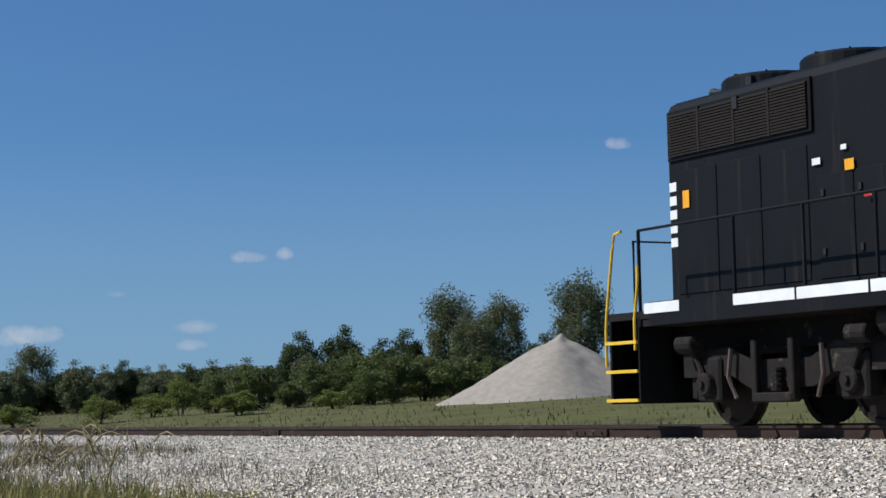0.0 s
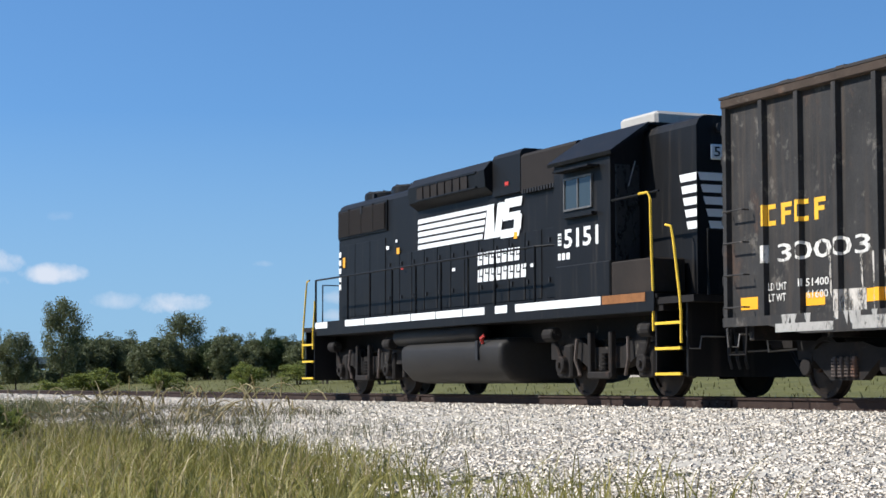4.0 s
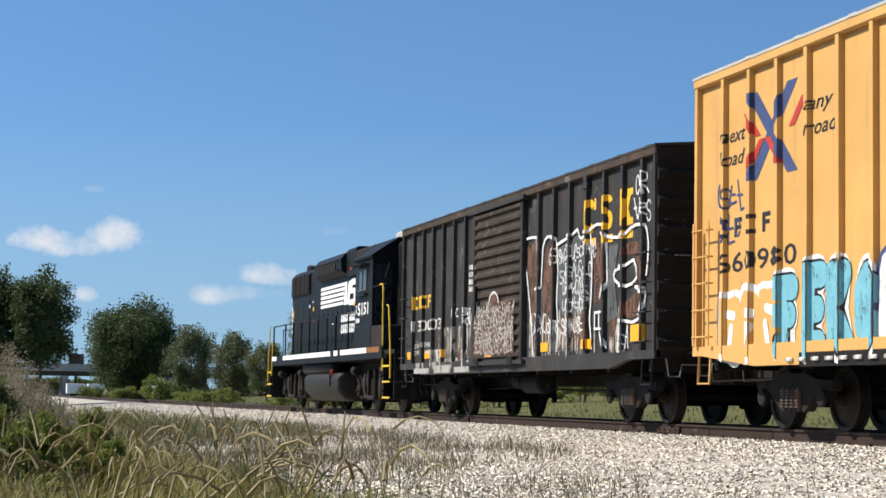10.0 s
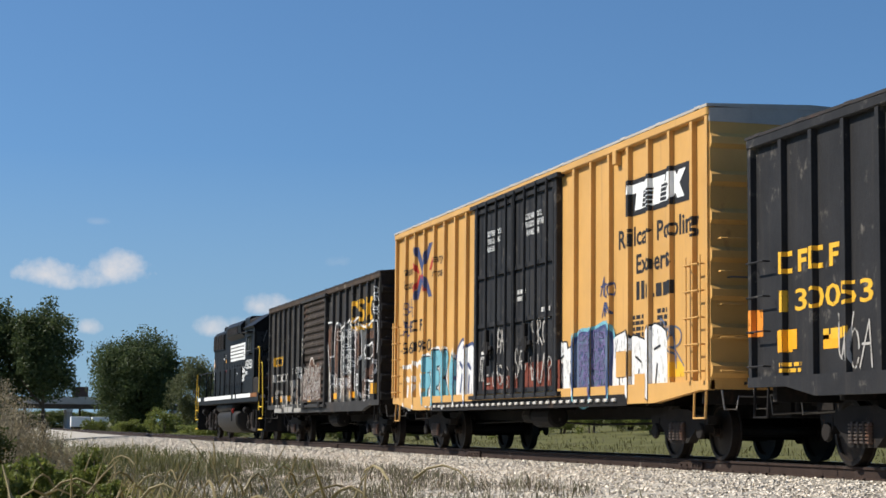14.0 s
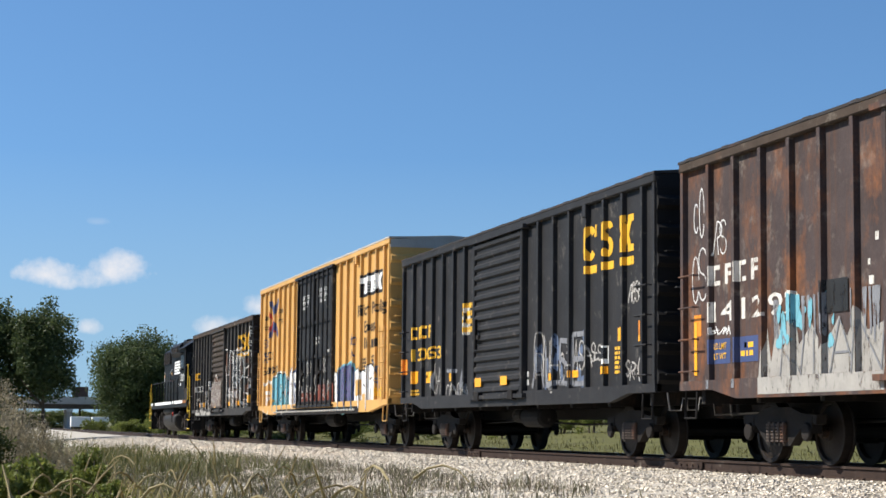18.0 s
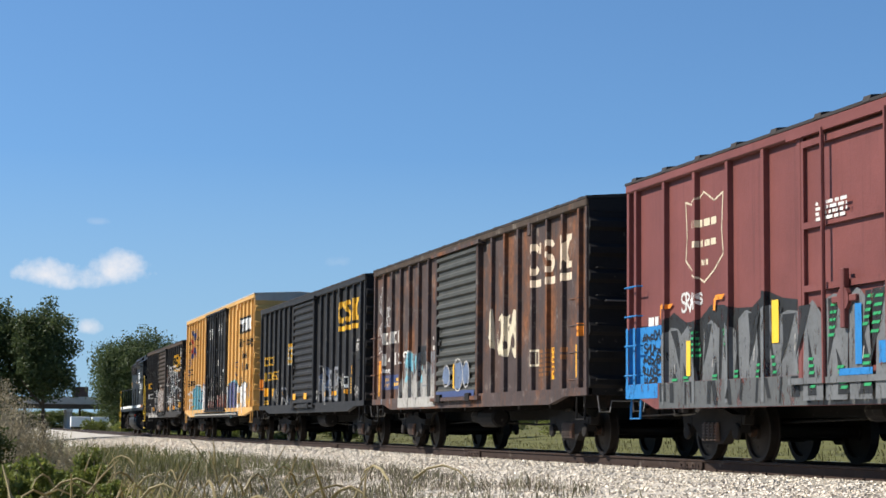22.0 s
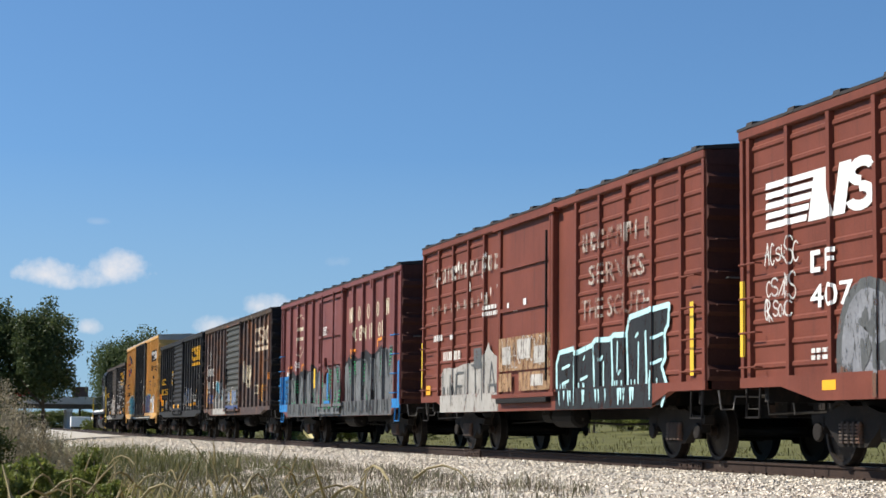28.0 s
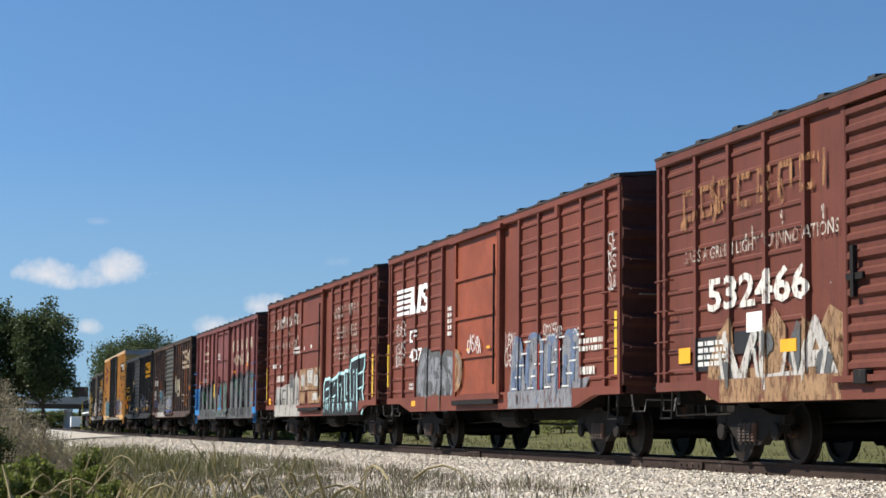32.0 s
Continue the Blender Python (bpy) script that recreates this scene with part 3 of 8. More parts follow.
Z = ground_z(W) + 0.025 * (1 - edge) - 0.06 * edge + 0.02 * soft_noise(X * 5, Y * 5, 1.0) * (np.abs(W) > 1)
tagged(new("ballast", grid_mesh("ballast", X, Y, Z, GRAVEL_BED)), "pale limestone ballast shoulder sloping from the track", "ballast", kind="structure")


def icosahedron():
    p = (1 + 5**0.5) / 2
    v = np.array([(-1, p, 0), (1, p, 0), (-1, -p, 0), (1, -p, 0), (0, -1, p), (0, 1, p), (0, -1, -p), (0, 1, -p), (p, 0, -1), (p, 0, 1), (-p, 0, -1), (-p, 0, 1)]) / 1.9
    d = np.linalg.norm(v[:, None] - v[None], axis=-1)
    e = d.min(where=d > 0.1, initial=9) * 1.01
    f = [(i, j, k) for i in range(12) for j in range(i + 1, 12) for k in range(j + 1, 12) if d[i, j] < e and d[j, k] < e and d[i, k] < e]
    return v, np.array(f)


def stones(n, s0, s1, w0, w1, r0, r1, seed, thin=None):
    g = np.random.default_rng(seed)
    s, w = s0 + (s1 - s0) * g.random(n) ** 1.15, g.uniform(w0, w1, n)
    if thin is not None:
        keep = g.random(n) < thin(s, w)
        s, w = s[keep], w[keep]
        n = len(s)
    v, f = icosahedron()
    size = g.uniform(r0, r1, (n, 1, 1)) * g.uniform(0.65, 1.25, (n, 1, 3)) * np.array([1.0, 1.0, 0.68])
    V = v[None] * (1 + g.uniform(-0.28, 0.28, (n, 12, 3))) * size
    a, b = g.uniform(0, 6.28, n), g.uniform(-0.6, 0.6, n)
    ca, sa, cb, sb = np.cos(a)[:, None], np.sin(a)[:, None], np.cos(b)[:, None], np.sin(b)[:, None]
    x, y, z = V[..., 0], V[..., 1], V[..., 2]
    y, z = cb * y - sb * z, sb * y + cb * z
    x, y = ca * x - sa * y, sa * x + ca * y
    cx = track_x(s) - w
    V = np.stack([x + cx[:, None], y + s[:, None], z + (ground_z(w) + 0.016)[:, None]], -1)
    return V.reshape(-1, 3), (f[None] + 12 * np.arange(n)[:, None, None]).reshape(-1, 3)


V1, F1 = stones(76000, -1, 46, 0.95, 8.3, 0.025, 0.047, 1, lambda s, w: np.clip((8.6 - w) / 1.9, 0, 1) * np.where((w > 5.0) & (s > 32), 0.3, 1))
V2, F2 = stones(15000, 46, 110, 0.95, 5.6, 0.045, 0.075, 2)
V4, F4 = stones(5000, -3, 10, 7.6, 9.6, 0.022, 0.040, 4, lambda s, w: np.clip((9.8 - w) / 1.6, 0, 1))
V3, F3 = stones(5000, 2, 50, -3.2, -0.9, 0.03, 0.055, 3)
me = mesh_of("ballast_stones", np.concatenate([V1, V2, V3, V4]), np.concatenate([F1, F2 + len(V1), F3 + len(V1) + len(V2), F4 + len(V1) + len(V2) + len(V3)]), STONE)
tagged(new("ballast_stones", me), "loose pale crushed limestone ballast", "gravel", kind="stuff")

# rails: head, web and foot along the line, with the polished top as its own strip
HALF = [(-0.075, -0.185), (-0.075, -0.165), (-0.012, -0.145), (-0.012, -0.045), (-0.036, -0.035), (-0.036, -0.004), (0.036, -0.004), (0.036, -0.035), (0.012, -0.045), (0.012, -0.145), (0.075, -0.165), (0.075, -0.185)]
for off in (0.755, -0.755):
    runs = np.concatenate([np.arange(-80, 60, 20.0), np.arange(60, 800, 8.0)])
    bm = bmesh.new()
    cap = bmesh.new()
    prev = prev_c = None
    for s in runs:
        x, y, a = track_at(s, off)
        ring = [bm.verts.new((x + p * math.cos(a), y - p * math.sin(a), q)) for p, q in HALF]
        rc = [cap.verts.new((x + p * math.cos(a), y - p * math.sin(a), 0.0)) for p in (-0.03, 0.03)]
        if prev:
            for k in range(len(ring)):
                bm.faces.new((prev[k], prev[(k + 1) % len(ring)], ring[(k + 1) % len(ring)], ring[k]))
            cap.faces.new((prev_c[0], prev_c[1], rc[1], rc[0]))
        prev, prev_c = ring, rc
    rail = tagged(part("rail", bm, RAIL), "rusty brown steel rail with a polished head", "rail", "rails of the track", "structure")
    part("rail_head", cap, RAIL_TOP, rail, "polished running surface")

# ties and plates under the rails
ties = tagged(new("track_ties"), "dark creosoted wooden ties half buried in ballast", "ties", kind="structure")
tm = part("tie", boxes((-1.30, 1.30, -0.11, 0.11, -0.36, -0.186), bev=0.012), TIE, ties)
pm = part("tie_plate", boxes((-0.18, 0.18, -0.09, 0.09, -0.19, -0.172), (-0.13, -0.10, -0.05, -0.02, -0.172, -0.14), (0.10, 0.13, 0.02, 0.05, -0.172, -0.14)), RAIL, ties)
for k in range(170):
    s = -6 + 0.55 * k
    x, y, a = track_at(s)
    if k == 0:
        tm.location, pm.location = (x, y, 0), (x - 0.755, y, 0)
    else:
        twin(tm, x, y, random.Random(k).uniform(-0.012, 0.0), -a)
        twin(pm, x - 0.755 * math.cos(a), y, 0, -a)
for k, s in enumerate((14.2, 25.9, 37.6, 52.0)):
    x, y, a = track_at(s, 0.755)
    bm = boxes((-0.055, -0.020, -0.45, 0.45, -0.150, -0.045), bev=0.008)
    for j in range(4):
        disc(bm, (-0.075, -0.33 + 0.22 * j, -0.095), 0.02, 0.03, "x", 6)
    jb = part("joint_bar", bm, RAIL, None)
    jb.location = (x, y, 0)
    tagged(jb, "bolted rusty joint bar on the rail", "joint bar", "joint bars")


# ---- grasses ----
def blades(n, place, h0, h1, wide, seed, lean=0.5):
    """Curved tapering blades: place(g, n) gives x, y and ground height."""
    g = np.random.default_rng(seed)
    x, y, z = place(g, n)
    n = len(x)
    h, a = g.uniform(h0, h1, n), g.uniform(0, 6.28, n)
    bend = g.uniform(0.1, 1.0, n) * lean * h
    w = wide * g.uniform(0.6, 1.3, n)
    t = np.array([0, 0.4, 0.75, 1.0])
    V = np.zeros((n, 7, 3))
    dx, dy = np.cos(a), np.sin(a)
    b = a + g.uniform(0.6, 2.5, n)
    px, py = np.cos(b), np.sin(b)
    for k in range(4):
        cx, cy = x + dx * bend * t[k] ** 2, y + dy * bend * t[k] ** 2
        cz = z - 0.04 + h * (t[k] - 0.25 * lean * t[k] ** 3)
        if k < 3:
            ww_ = w * (1 - 0.55 * t[k]) / 2
            V[:, 2 * k] = np.stack([cx - px * ww_, cy - py * ww_, cz], -1)
            V[:, 2 * k + 1] = np.stack([cx + px * ww_, cy + py * ww_, cz], -1)
        else:
            V[:, 6] = np.stack([cx, cy, cz], -1)
    F = np.array([(0, 1, 3), (0, 3, 2), (2, 3, 5), (2, 5, 4), (4, 5, 6)])
    return V.reshape(-1, 3), (F[None] + 7 * np.arange(n)[:, None, None]).reshape(-1, 3)


def strip(s0, s1, w0, w1, power=1.0, clump=0.0):
    def place(g, n):
        s = s0 + (s1 - s0) * g.random(n) ** power
        w = g.uniform(w0, w1, n)
        if clump:
            keep = g.random(n) < np.clip(0.5 + clump * soft_noise(s * 1.1, w * 1.9, 2.0), 0, 1)
            s, w = s[keep], w[keep]
        return track_x(s) - w, s, ground_z(w)
    return place


def stuff(name, label, category, mat, *sets):
    vs, fs, o = [], [], 0
    for v, f in sets:
        vs.append(v)
        fs.append(f + o)
        o += len(v)
    return tagged(new(name, mesh_of(name, np.concatenate(vs), np.concatenate(fs), mat)), label, category, kind="stuff")


stuff("verge_grass", "long green and yellowing grass on the verge", "grass", GRASS,
      blades(19000, strip(6, 38, 9.0, 14.5, 1.0, 0.5), 0.25, 0.66, 0.012, 5, 0.9),
      blades(11000, strip(0, 22, 9.1, 13.8, 1.0, 0.4), 0.30, 0.72, 0.014, 19, 0.9))
stuff("weedy_grass", "dull green-brown grass along the foot of the ballast", "grass", GRASS_B,
      blades(5000, strip(7, 40, 8.0, 9.4, 1.0, 0.8), 0.15, 0.45, 0.014, 6, 0.9),
      blades(12000, strip(32, 66, 5.3, 9.0, 1.1, 0.7), 0.15, 0.50, 0.018, 21, 0.8),
      blades(9000, strip(36, 110, 6.2, 14.0, 1.3, 0.6), 0.25, 0.7, 0.022, 7, 0.7))
stuff("dry_grass", "straw-coloured dry grass among the green", "dry grass", GRASS_DRY,
      blades(5200, strip(4, 32, 9.2, 14.5, 1.0, 0.6), 0.35, 0.80, 0.014, 8, 0.8),
      blades(1300, strip(34, 100, 6.5, 14, 1.3, 0.6), 0.3, 0.9, 0.02, 9, 0.7))
stuff("ballast_weeds", "thin grey-green weeds growing through the ballast edge", "weeds", WEED,
      blades(6500, strip(10, 48, 5.6, 9.0, 1.0, 0.9), 0.10, 0.42, 0.010, 10, 0.6),
      blades(15000, strip(19, 50, 4.2, 10.2, 1.0, 0.9), 0.08, 0.38, 0.012, 16, 0.7),
      blades(1500, strip(4, 45, 3.6, 7.0, 1.0, 1.4), 0.06, 0.25, 0.010, 11, 0.6),
      blades(1500, strip(34, 70, 4.8, 6.5, 1.2, 0.9), 0.12, 0.35, 0.022, 12, 0.6))
stuff("dead_weeds", "brown dead weeds over the edge of the ballast", "weeds", WEED_B,
      blades(22000, strip(20, 42, 4.2, 9.6, 1.0, 0.9), 0.08, 0.32, 0.011, 17, 0.7),
      blades(4000, strip(14, 34, 8.6, 12.5, 1.0, 0.9), 0.25, 0.70, 0.008, 18, 0.6))
stuff("field_grass", "tall yellow-green grass beyond the track", "grass", FIELD_GRASS,
      blades(30000, strip(0, 160, -16, -4.2, 1.1, 0.3), 0.12, 0.34, 0.022, 13, 0.8),
      blades(26000, strip(10, 260, -60, -14, 1.1, 0.3), 0.12, 0.34, 0.05, 14, 0.8),
      blades(7000, strip(110, 300, 4, 60, 1.0, 0.5), 0.4, 1.1, 0.07, 15, 0.7))


# seed heads: arched foxtails standing over the verge
def foxtails(n, seed, x0, x1, y0, y1, h0, h1):
    r = random.Random(seed)
    stems, heads = bmesh.new(), bmesh.new()
    for _ in range(n):
        x, y = r.uniform(x0, x1), r.uniform(y0, y1)
        z = float(ground_z(float(track_x(y)) - x))
        h, a, arch = r.uniform(h0, h1), r.uniform(0, 6.28), r.uniform(0.10, 0.38)
        dx, dy = math.cos(a) * arch, math.sin(a) * arch
        p = [Vector((x + dx * t * t, y + dy * t * t, z + h * t)) for t in (0, 0.35, 0.7, 0.9)]
        top_ = p[-1]
        q = [top_ + Vector((dx * f, dy * f, v * 0.55)) for f, v in ((0, 0), (0.25, 0.10), (0.55, 0.14), (0.85, 0.09), (1.05, -0.02))] if r.random() < 0.6 else [top_ + Vector((dx * f * 0.4, dy * f * 0.4, v)) for f, v in ((0, 0), (0.3, 0.05), (0.6, 0.10), (0.9, 0.14), (1.2, 0.18))]
        tube(stems, p + q[:2], 0.0022, 3)
        tube(heads, q, 0.0085, 5, 0.003)
    st = tagged(part("foxtail_stems", stems, GRASS), "thin stems of tall foxtail grass", "foxtail grass", kind="stuff")
    hd = tagged(part("foxtail_heads", heads, GRASS_DRY), "arched straw-coloured foxtail seed heads", "foxtail grass", kind="stuff")


foxtails(70, 4, 0.25, 1.6, 5.5, 9.5, 0.78, 1.08)
foxtails(60, 6, 0.2, 2.6, 9.0, 16.0, 0.7, 1.05)


# ---- trees and shrubs ----
def crown(name, mat, g, centre, rx, rz, clumps, leaves, size, parent, lumpy=0.28, drop=0.0):
    """Leaves in clumps round an uneven crown."""
    u = g.normal(size=(clumps, 3))
    u /= np.linalg.norm(u, axis=1)[:, None]
    rad = g.uniform(0.3, 1.0, clumps) ** 0.5 * (1 + lumpy * g.uniform(-1, 0.5, clumps))
    c = u * rad[:, None] * np.array([rx, rx, rz]) + np.array(centre)
    c[:, 2] -= drop * np.abs(u[:, 0])
    n = clumps * leaves
    o = np.clip(g.normal(size=(n, 3)), -1.7, 1.7) * (0.125 * (rx + rz) / 2)
    p = np.repeat(c, leaves, 0) + o
    d1 = g.normal(size=(n, 3))
    d1 /= np.linalg.norm(d1, axis=1)[:, None]
    d2 = np.cross(d1, g.normal(size=(n, 3)))
    d2 /= np.linalg.norm(d2, axis=1)[:, None] + 1e-9
    s = (0.62 * size * g.uniform(0.6, 1.4, n))[:, None]
    V = np.stack([p + d1 * s, p + d2 * s * 0.55, p - d1 * s, p - d2 * s * 0.55], 1)
    F = np.array([(0, 1, 2), (0, 2, 3)])
    ob = new(name, mesh_of(name, V, F[None] + 4 * np.arange(n)[:, None, None], mat))
    ob.parent = parent
    return ob


def tree(label, h, rx, mat, seed, bare=0.25, clumps=70, leaves=70, size=0.16, category="tree", group=""):
    """A broadleaf tree at the origin: tapered trunk with limbs, crown of leaf clumps."""
    g, r = np.random.default_rng(seed), random.Random(seed)
    ob = thing("tree", label, category, group)
    bm = bmesh.new()
    top_ = Vector((r.uniform(-0.1, 0.1) * rx, r.uniform(-0.1, 0.1) * rx, h * 0.85))
    mid = Vector((r.uniform(-0.08, 0.08) * rx, r.uniform(-0.08, 0.08) * rx, h * 0.45))
    tube(bm, [(0, 0, -0.3), (0, 0, h * 0.08), mid, top_], 0.019 * h, 7, 0.005 * h)
    for k in range(7):
        a, z = r.uniform(0, 6.28), h * r.uniform(bare, 0.7)
        st = Vector((mid.x * z / h * 2, mid.y * z / h * 2, z))
        e = st + Vector((math.cos(a) * rx * 0.7, math.sin(a) * rx * 0.7, h * r.uniform(0.1, 0.25)))
        tube(bm, [st, (st + e) / 2 + Vector((0, 0, -0.02 * h)), e], 0.011 * h, 5, 0.003 * h)
    part("trunk", bm, BARK, ob)
    zc = h * (bare + 1) / 2
    crown("crown", mat, g, (0, 0, zc), rx * 0.9, h * (1 - bare) / 2 * 0.88, int(clumps * 1.3), int(leaves * 1.9), size, ob)
    return ob


def shrub(label, h, rx, mat, seed, clumps=26, leaves=60, size=0.09, category="shrub", group=""):
    g, r = np.random.default_rng(seed), random.Random(seed)
    ob = thing("shrub", label, category, group)
    for k in range(3):
        a = r.uniform(0, 6.28)
        bm = tube(bmesh.new(), [(0.1 * math.cos(a), 0.1 * math.sin(a), -0.2), (rx * 0.25 * math.cos(a), rx * 0.25 * math.sin(a), h * 0.4), (rx * 0.5 * math.cos(a), rx * 0.5 * math.sin(a), h * 0.8)], 0.02 * h, 5, 0.006)
        part("stem", bm, BARK, ob)
    crown("leaf_mass", mat, g, (0, 0, h * 0.46), rx * 0.85, h * 0.46, int(clumps * 1.3), int(leaves * 1.9), size, ob, 0.35)
    return ob


made_size, placed = {}, set()


def stand(ob, bearing, dist, h, wide, eye, z=-0.72, turn=0.0):
    """Sets a plant of height h and half width wide on the land, at a bearing (degrees to the left of north) and distance from a spot; copies it if it already stands."""
    x, y = eye[0] - math.sin(radians(bearing)) * dist, eye[1] + math.cos(radians(bearing)) * dist
    h0, w0 = made_size[ob]
    low_z = float(ground_z(float(track_x(y)) - x)) - 0.04
    if low_z > z:
        wide *= 0.6 + 0.4 * (h - low_z + z) / h
        h, z = h - (low_z - z), low_z
    m = pose(x, y, z, 0, 0, turn)
    if ob in placed:
        other = copy_thing(ob, m)
        other.scale = (wide / w0, wide / w0, h / h0)
        return other
    placed.add(ob)
    ob.matrix_basis = m @ Matrix.Diagonal((wide / w0, wide / w0, h / h0, 1))
    return ob


def sized(ob, h, rx):
    made_size[ob] = (h, rx)
    return ob


VERGE, BACK = (0, 0), (-3.1, -7.1)
# near the overpass, seen over the verge
dark_tall = sized(tree("tall dark green broadleaf tree", 9.4, 2.7, LEAF, 101, 0.16, 150, 90, 0.15), 9.4, 2.7)
stand(dark_tall, -1.55, 108, 8.7, 2.9, VERGE, -1.0)
open_tree = sized(tree("broadleaf tree with an open trunk below its crown", 8.7, 2.1, LEAF, 102, 0.24, 105, 90, 0.15), 8.7, 2.1)
stand(open_tree, -3.05, 106, 8.6, 2.05, VERGE, -1.0)
dense = sized(tree("dense rounded dark green tree beside the track", 10.2, 4.6, LEAF, 103, 0.02, 300, 95, 0.19), 10.2, 4.6)
stand(dense, -5.85, 230, 13.4, 5.9, VERGE, -0.8)
t_mid = sized(tree("mid-green tree in the line behind the field", 7.6, 3.2, LEAF_B, 104, 0.08, 90, 70, 0.17, group="far trees"), 7.6, 3.2)
t_tall = sized(tree("tall open-crowned tree in the far tree line", 8.4, 2.9, LEAF_B, 105, 0.14, 75, 60, 0.15, group="far trees"), 8.4, 2.9)
row = sized(tree("slender tree in the far tree line", 7.2, 1.9, LEAF_B, 106, 0.10, 60, 70, 0.17, group="far trees"), 7.2, 1.9)
row_b = sized(tree("small dark tree in the far tree line", 7.0, 2.2, LEAF, 107, 0.08, 64, 70, 0.17, group="far trees"), 7.0, 2.2)
wide_tree = sized(tree("spreading mid-green tree behind the stone heap", 12.6, 3.6, LEAF_B, 108, 0.04, 110, 70, 0.2, group="far trees"), 12.6, 3.6)
stand(t_mid, -7.6, 176, 8.4, 2.6, VERGE, -0.8)
stand(t_mid, -8.9, 165, 7.4, 2.3, VERGE, -0.8, 70)
stand(t_mid, -10.0, 162, 6.3, 2.2, VERGE, -0.8, 160)
stand(t_tall, -11.3, 130, 8.0, 2.0, VERGE, -0.8)
# the far row: bearing, height, half width
for k, (b, h, w) in enumerate(((-12.5, 6.6, 1.9), (-13.3, 6.2, 1.5), (-14.0, 6.5, 1.7), (-14.7, 5.6, 1.3), (-17.1, 6.7, 1.6), (-17.9, 6.3, 1.4), (-18.5, 6.5, 1.35), (-19.1, 6.0, 1.2), (-19.7, 6.3, 1.5), (-20.4, 6.1, 1.6), (-21.2, 6.5, 1.8), (-22.1, 6.8, 1.9), (-16.5, 5.4, 1.3), (-22.7, 5.4, 1.2))):
    stand(row if k % 3 else row_b, b, 178 + 5 * (k % 3), h, w * 1.25, BACK, turn=73 * k)
sh_dark = sized(shrub("dense dark green thicket at the foot of the far trees", 4.2, 1.8, LEAF_B, 206, 46, 80, 0.15, group="far thickets"), 4.2, 1.8)
for k in range(34):
    stand(sh_dark, -12.2 - 0.6 * k, 170 + 4 * (k % 4), (5.1 if k < 18 else 6.0) + 0.5 * (k % 3), 2.2, BACK, turn=97 * k)
stand(t_tall, -15.74, 180, 8.5, 2.7, BACK, turn=140)
for b, d, h, w in ((-23.85, 178, 9.0, 2.5), (-25.2, 180, 9.6, 2.6), (-26.5, 184, 8.4, 2.0), (-27.3, 182, 9.2, 2.4), (-31.5, 184, 8.6, 2.2)):
    stand(row_b, b, d, h, w, BACK, turn=b * 50)
for b, d, h, w in ((-28.6, 180, 13.6, 3.1), (-30.3, 180, 12.8, 3.0), (-29.4, 172, 10.6, 2.9), (-32.75, 182, 14.9, 3.7)):
    stand(wide_tree, b, d, h, w, BACK, turn=b * 80)
# shrubs in the field
sh_bright = sized(shrub("bright yellow-green willow shrub in the field", 2.6, 1.0, LEAF_C, 201, group="field shrubs"), 2.6, 1.0)
sh_mid = sized(shrub("leafy mid-green shrub at the field edge", 4.2, 1.6, LEAF_E, 202, 40, 80, 0.12, group="field shrubs"), 4.2, 1.6)
stand(sh_bright, -20.2, 115, 3.9, 1.3, BACK)
for b, d, h, w in ((-21.3, 118, 3.6, 1.6), (-22.45, 115, 4.0, 1.6), (-24.6, 112, 4.2, 1.5), (-25.7, 114, 4.8, 1.7), (-26.8, 112, 4.6, 1.7), (-27.8, 114, 4.3, 1.6), (-28.7, 112, 4.0, 1.6), (-29.6, 114, 4.1, 1.6), (-23.6, 120, 2.9, 1.4), (-26.2, 108, 3.4, 1.6), (-30.6, 116, 3.2, 1.5)):
    stand(sh_mid, b, d, h + 0.5, w * 1.25, BACK, turn=b * 77)
for b, d, h, w in ((-17.7, 112, 1.7, 1.2), (-19.3, 118, 1.8, 1.5), (-15.2, 120, 1.3, 1.6), (-22.0, 104, 1.7, 1.4), (-25.0, 102, 1.6, 1.3), (-13.0, 120, 1.4, 1.8)):
    stand(sh_bright, b, d, h + 0.9, w * 1.2, BACK, turn=b * 40)
stand(sh_bright, -6.6, 146, 3.0, 1.7, VERGE, -0.75, 30)
stand(sh_bright, -8.6, 118, 1.8, 1.8, VERGE, -0.75, 200)
stand(sh_bright, -10.6, 90, 1.4, 1.3, VERGE, -0.75, 100)
stand(sh_bright, -5.6, 200, 2.2, 2.4, VERGE, -0.75, 260)
stand(sh_bright, -7.6, 138, 1.7, 2.0, VERGE, -0.75, 300)
# low bushes before the parked trailers
for k in range(5):
    stand(sh_bright, -4.35 - 0.24 * k, 258 + 4 * (k % 2), 2.4, 1.1, VERGE, -0.75, 70 * k)
# hedge behind the overpass
for k in range(9):
    stand(sh_mid, -1.8 - 0.45 * k, 440, 5.5, 4.5, VERGE, -0.8, 50 * k)


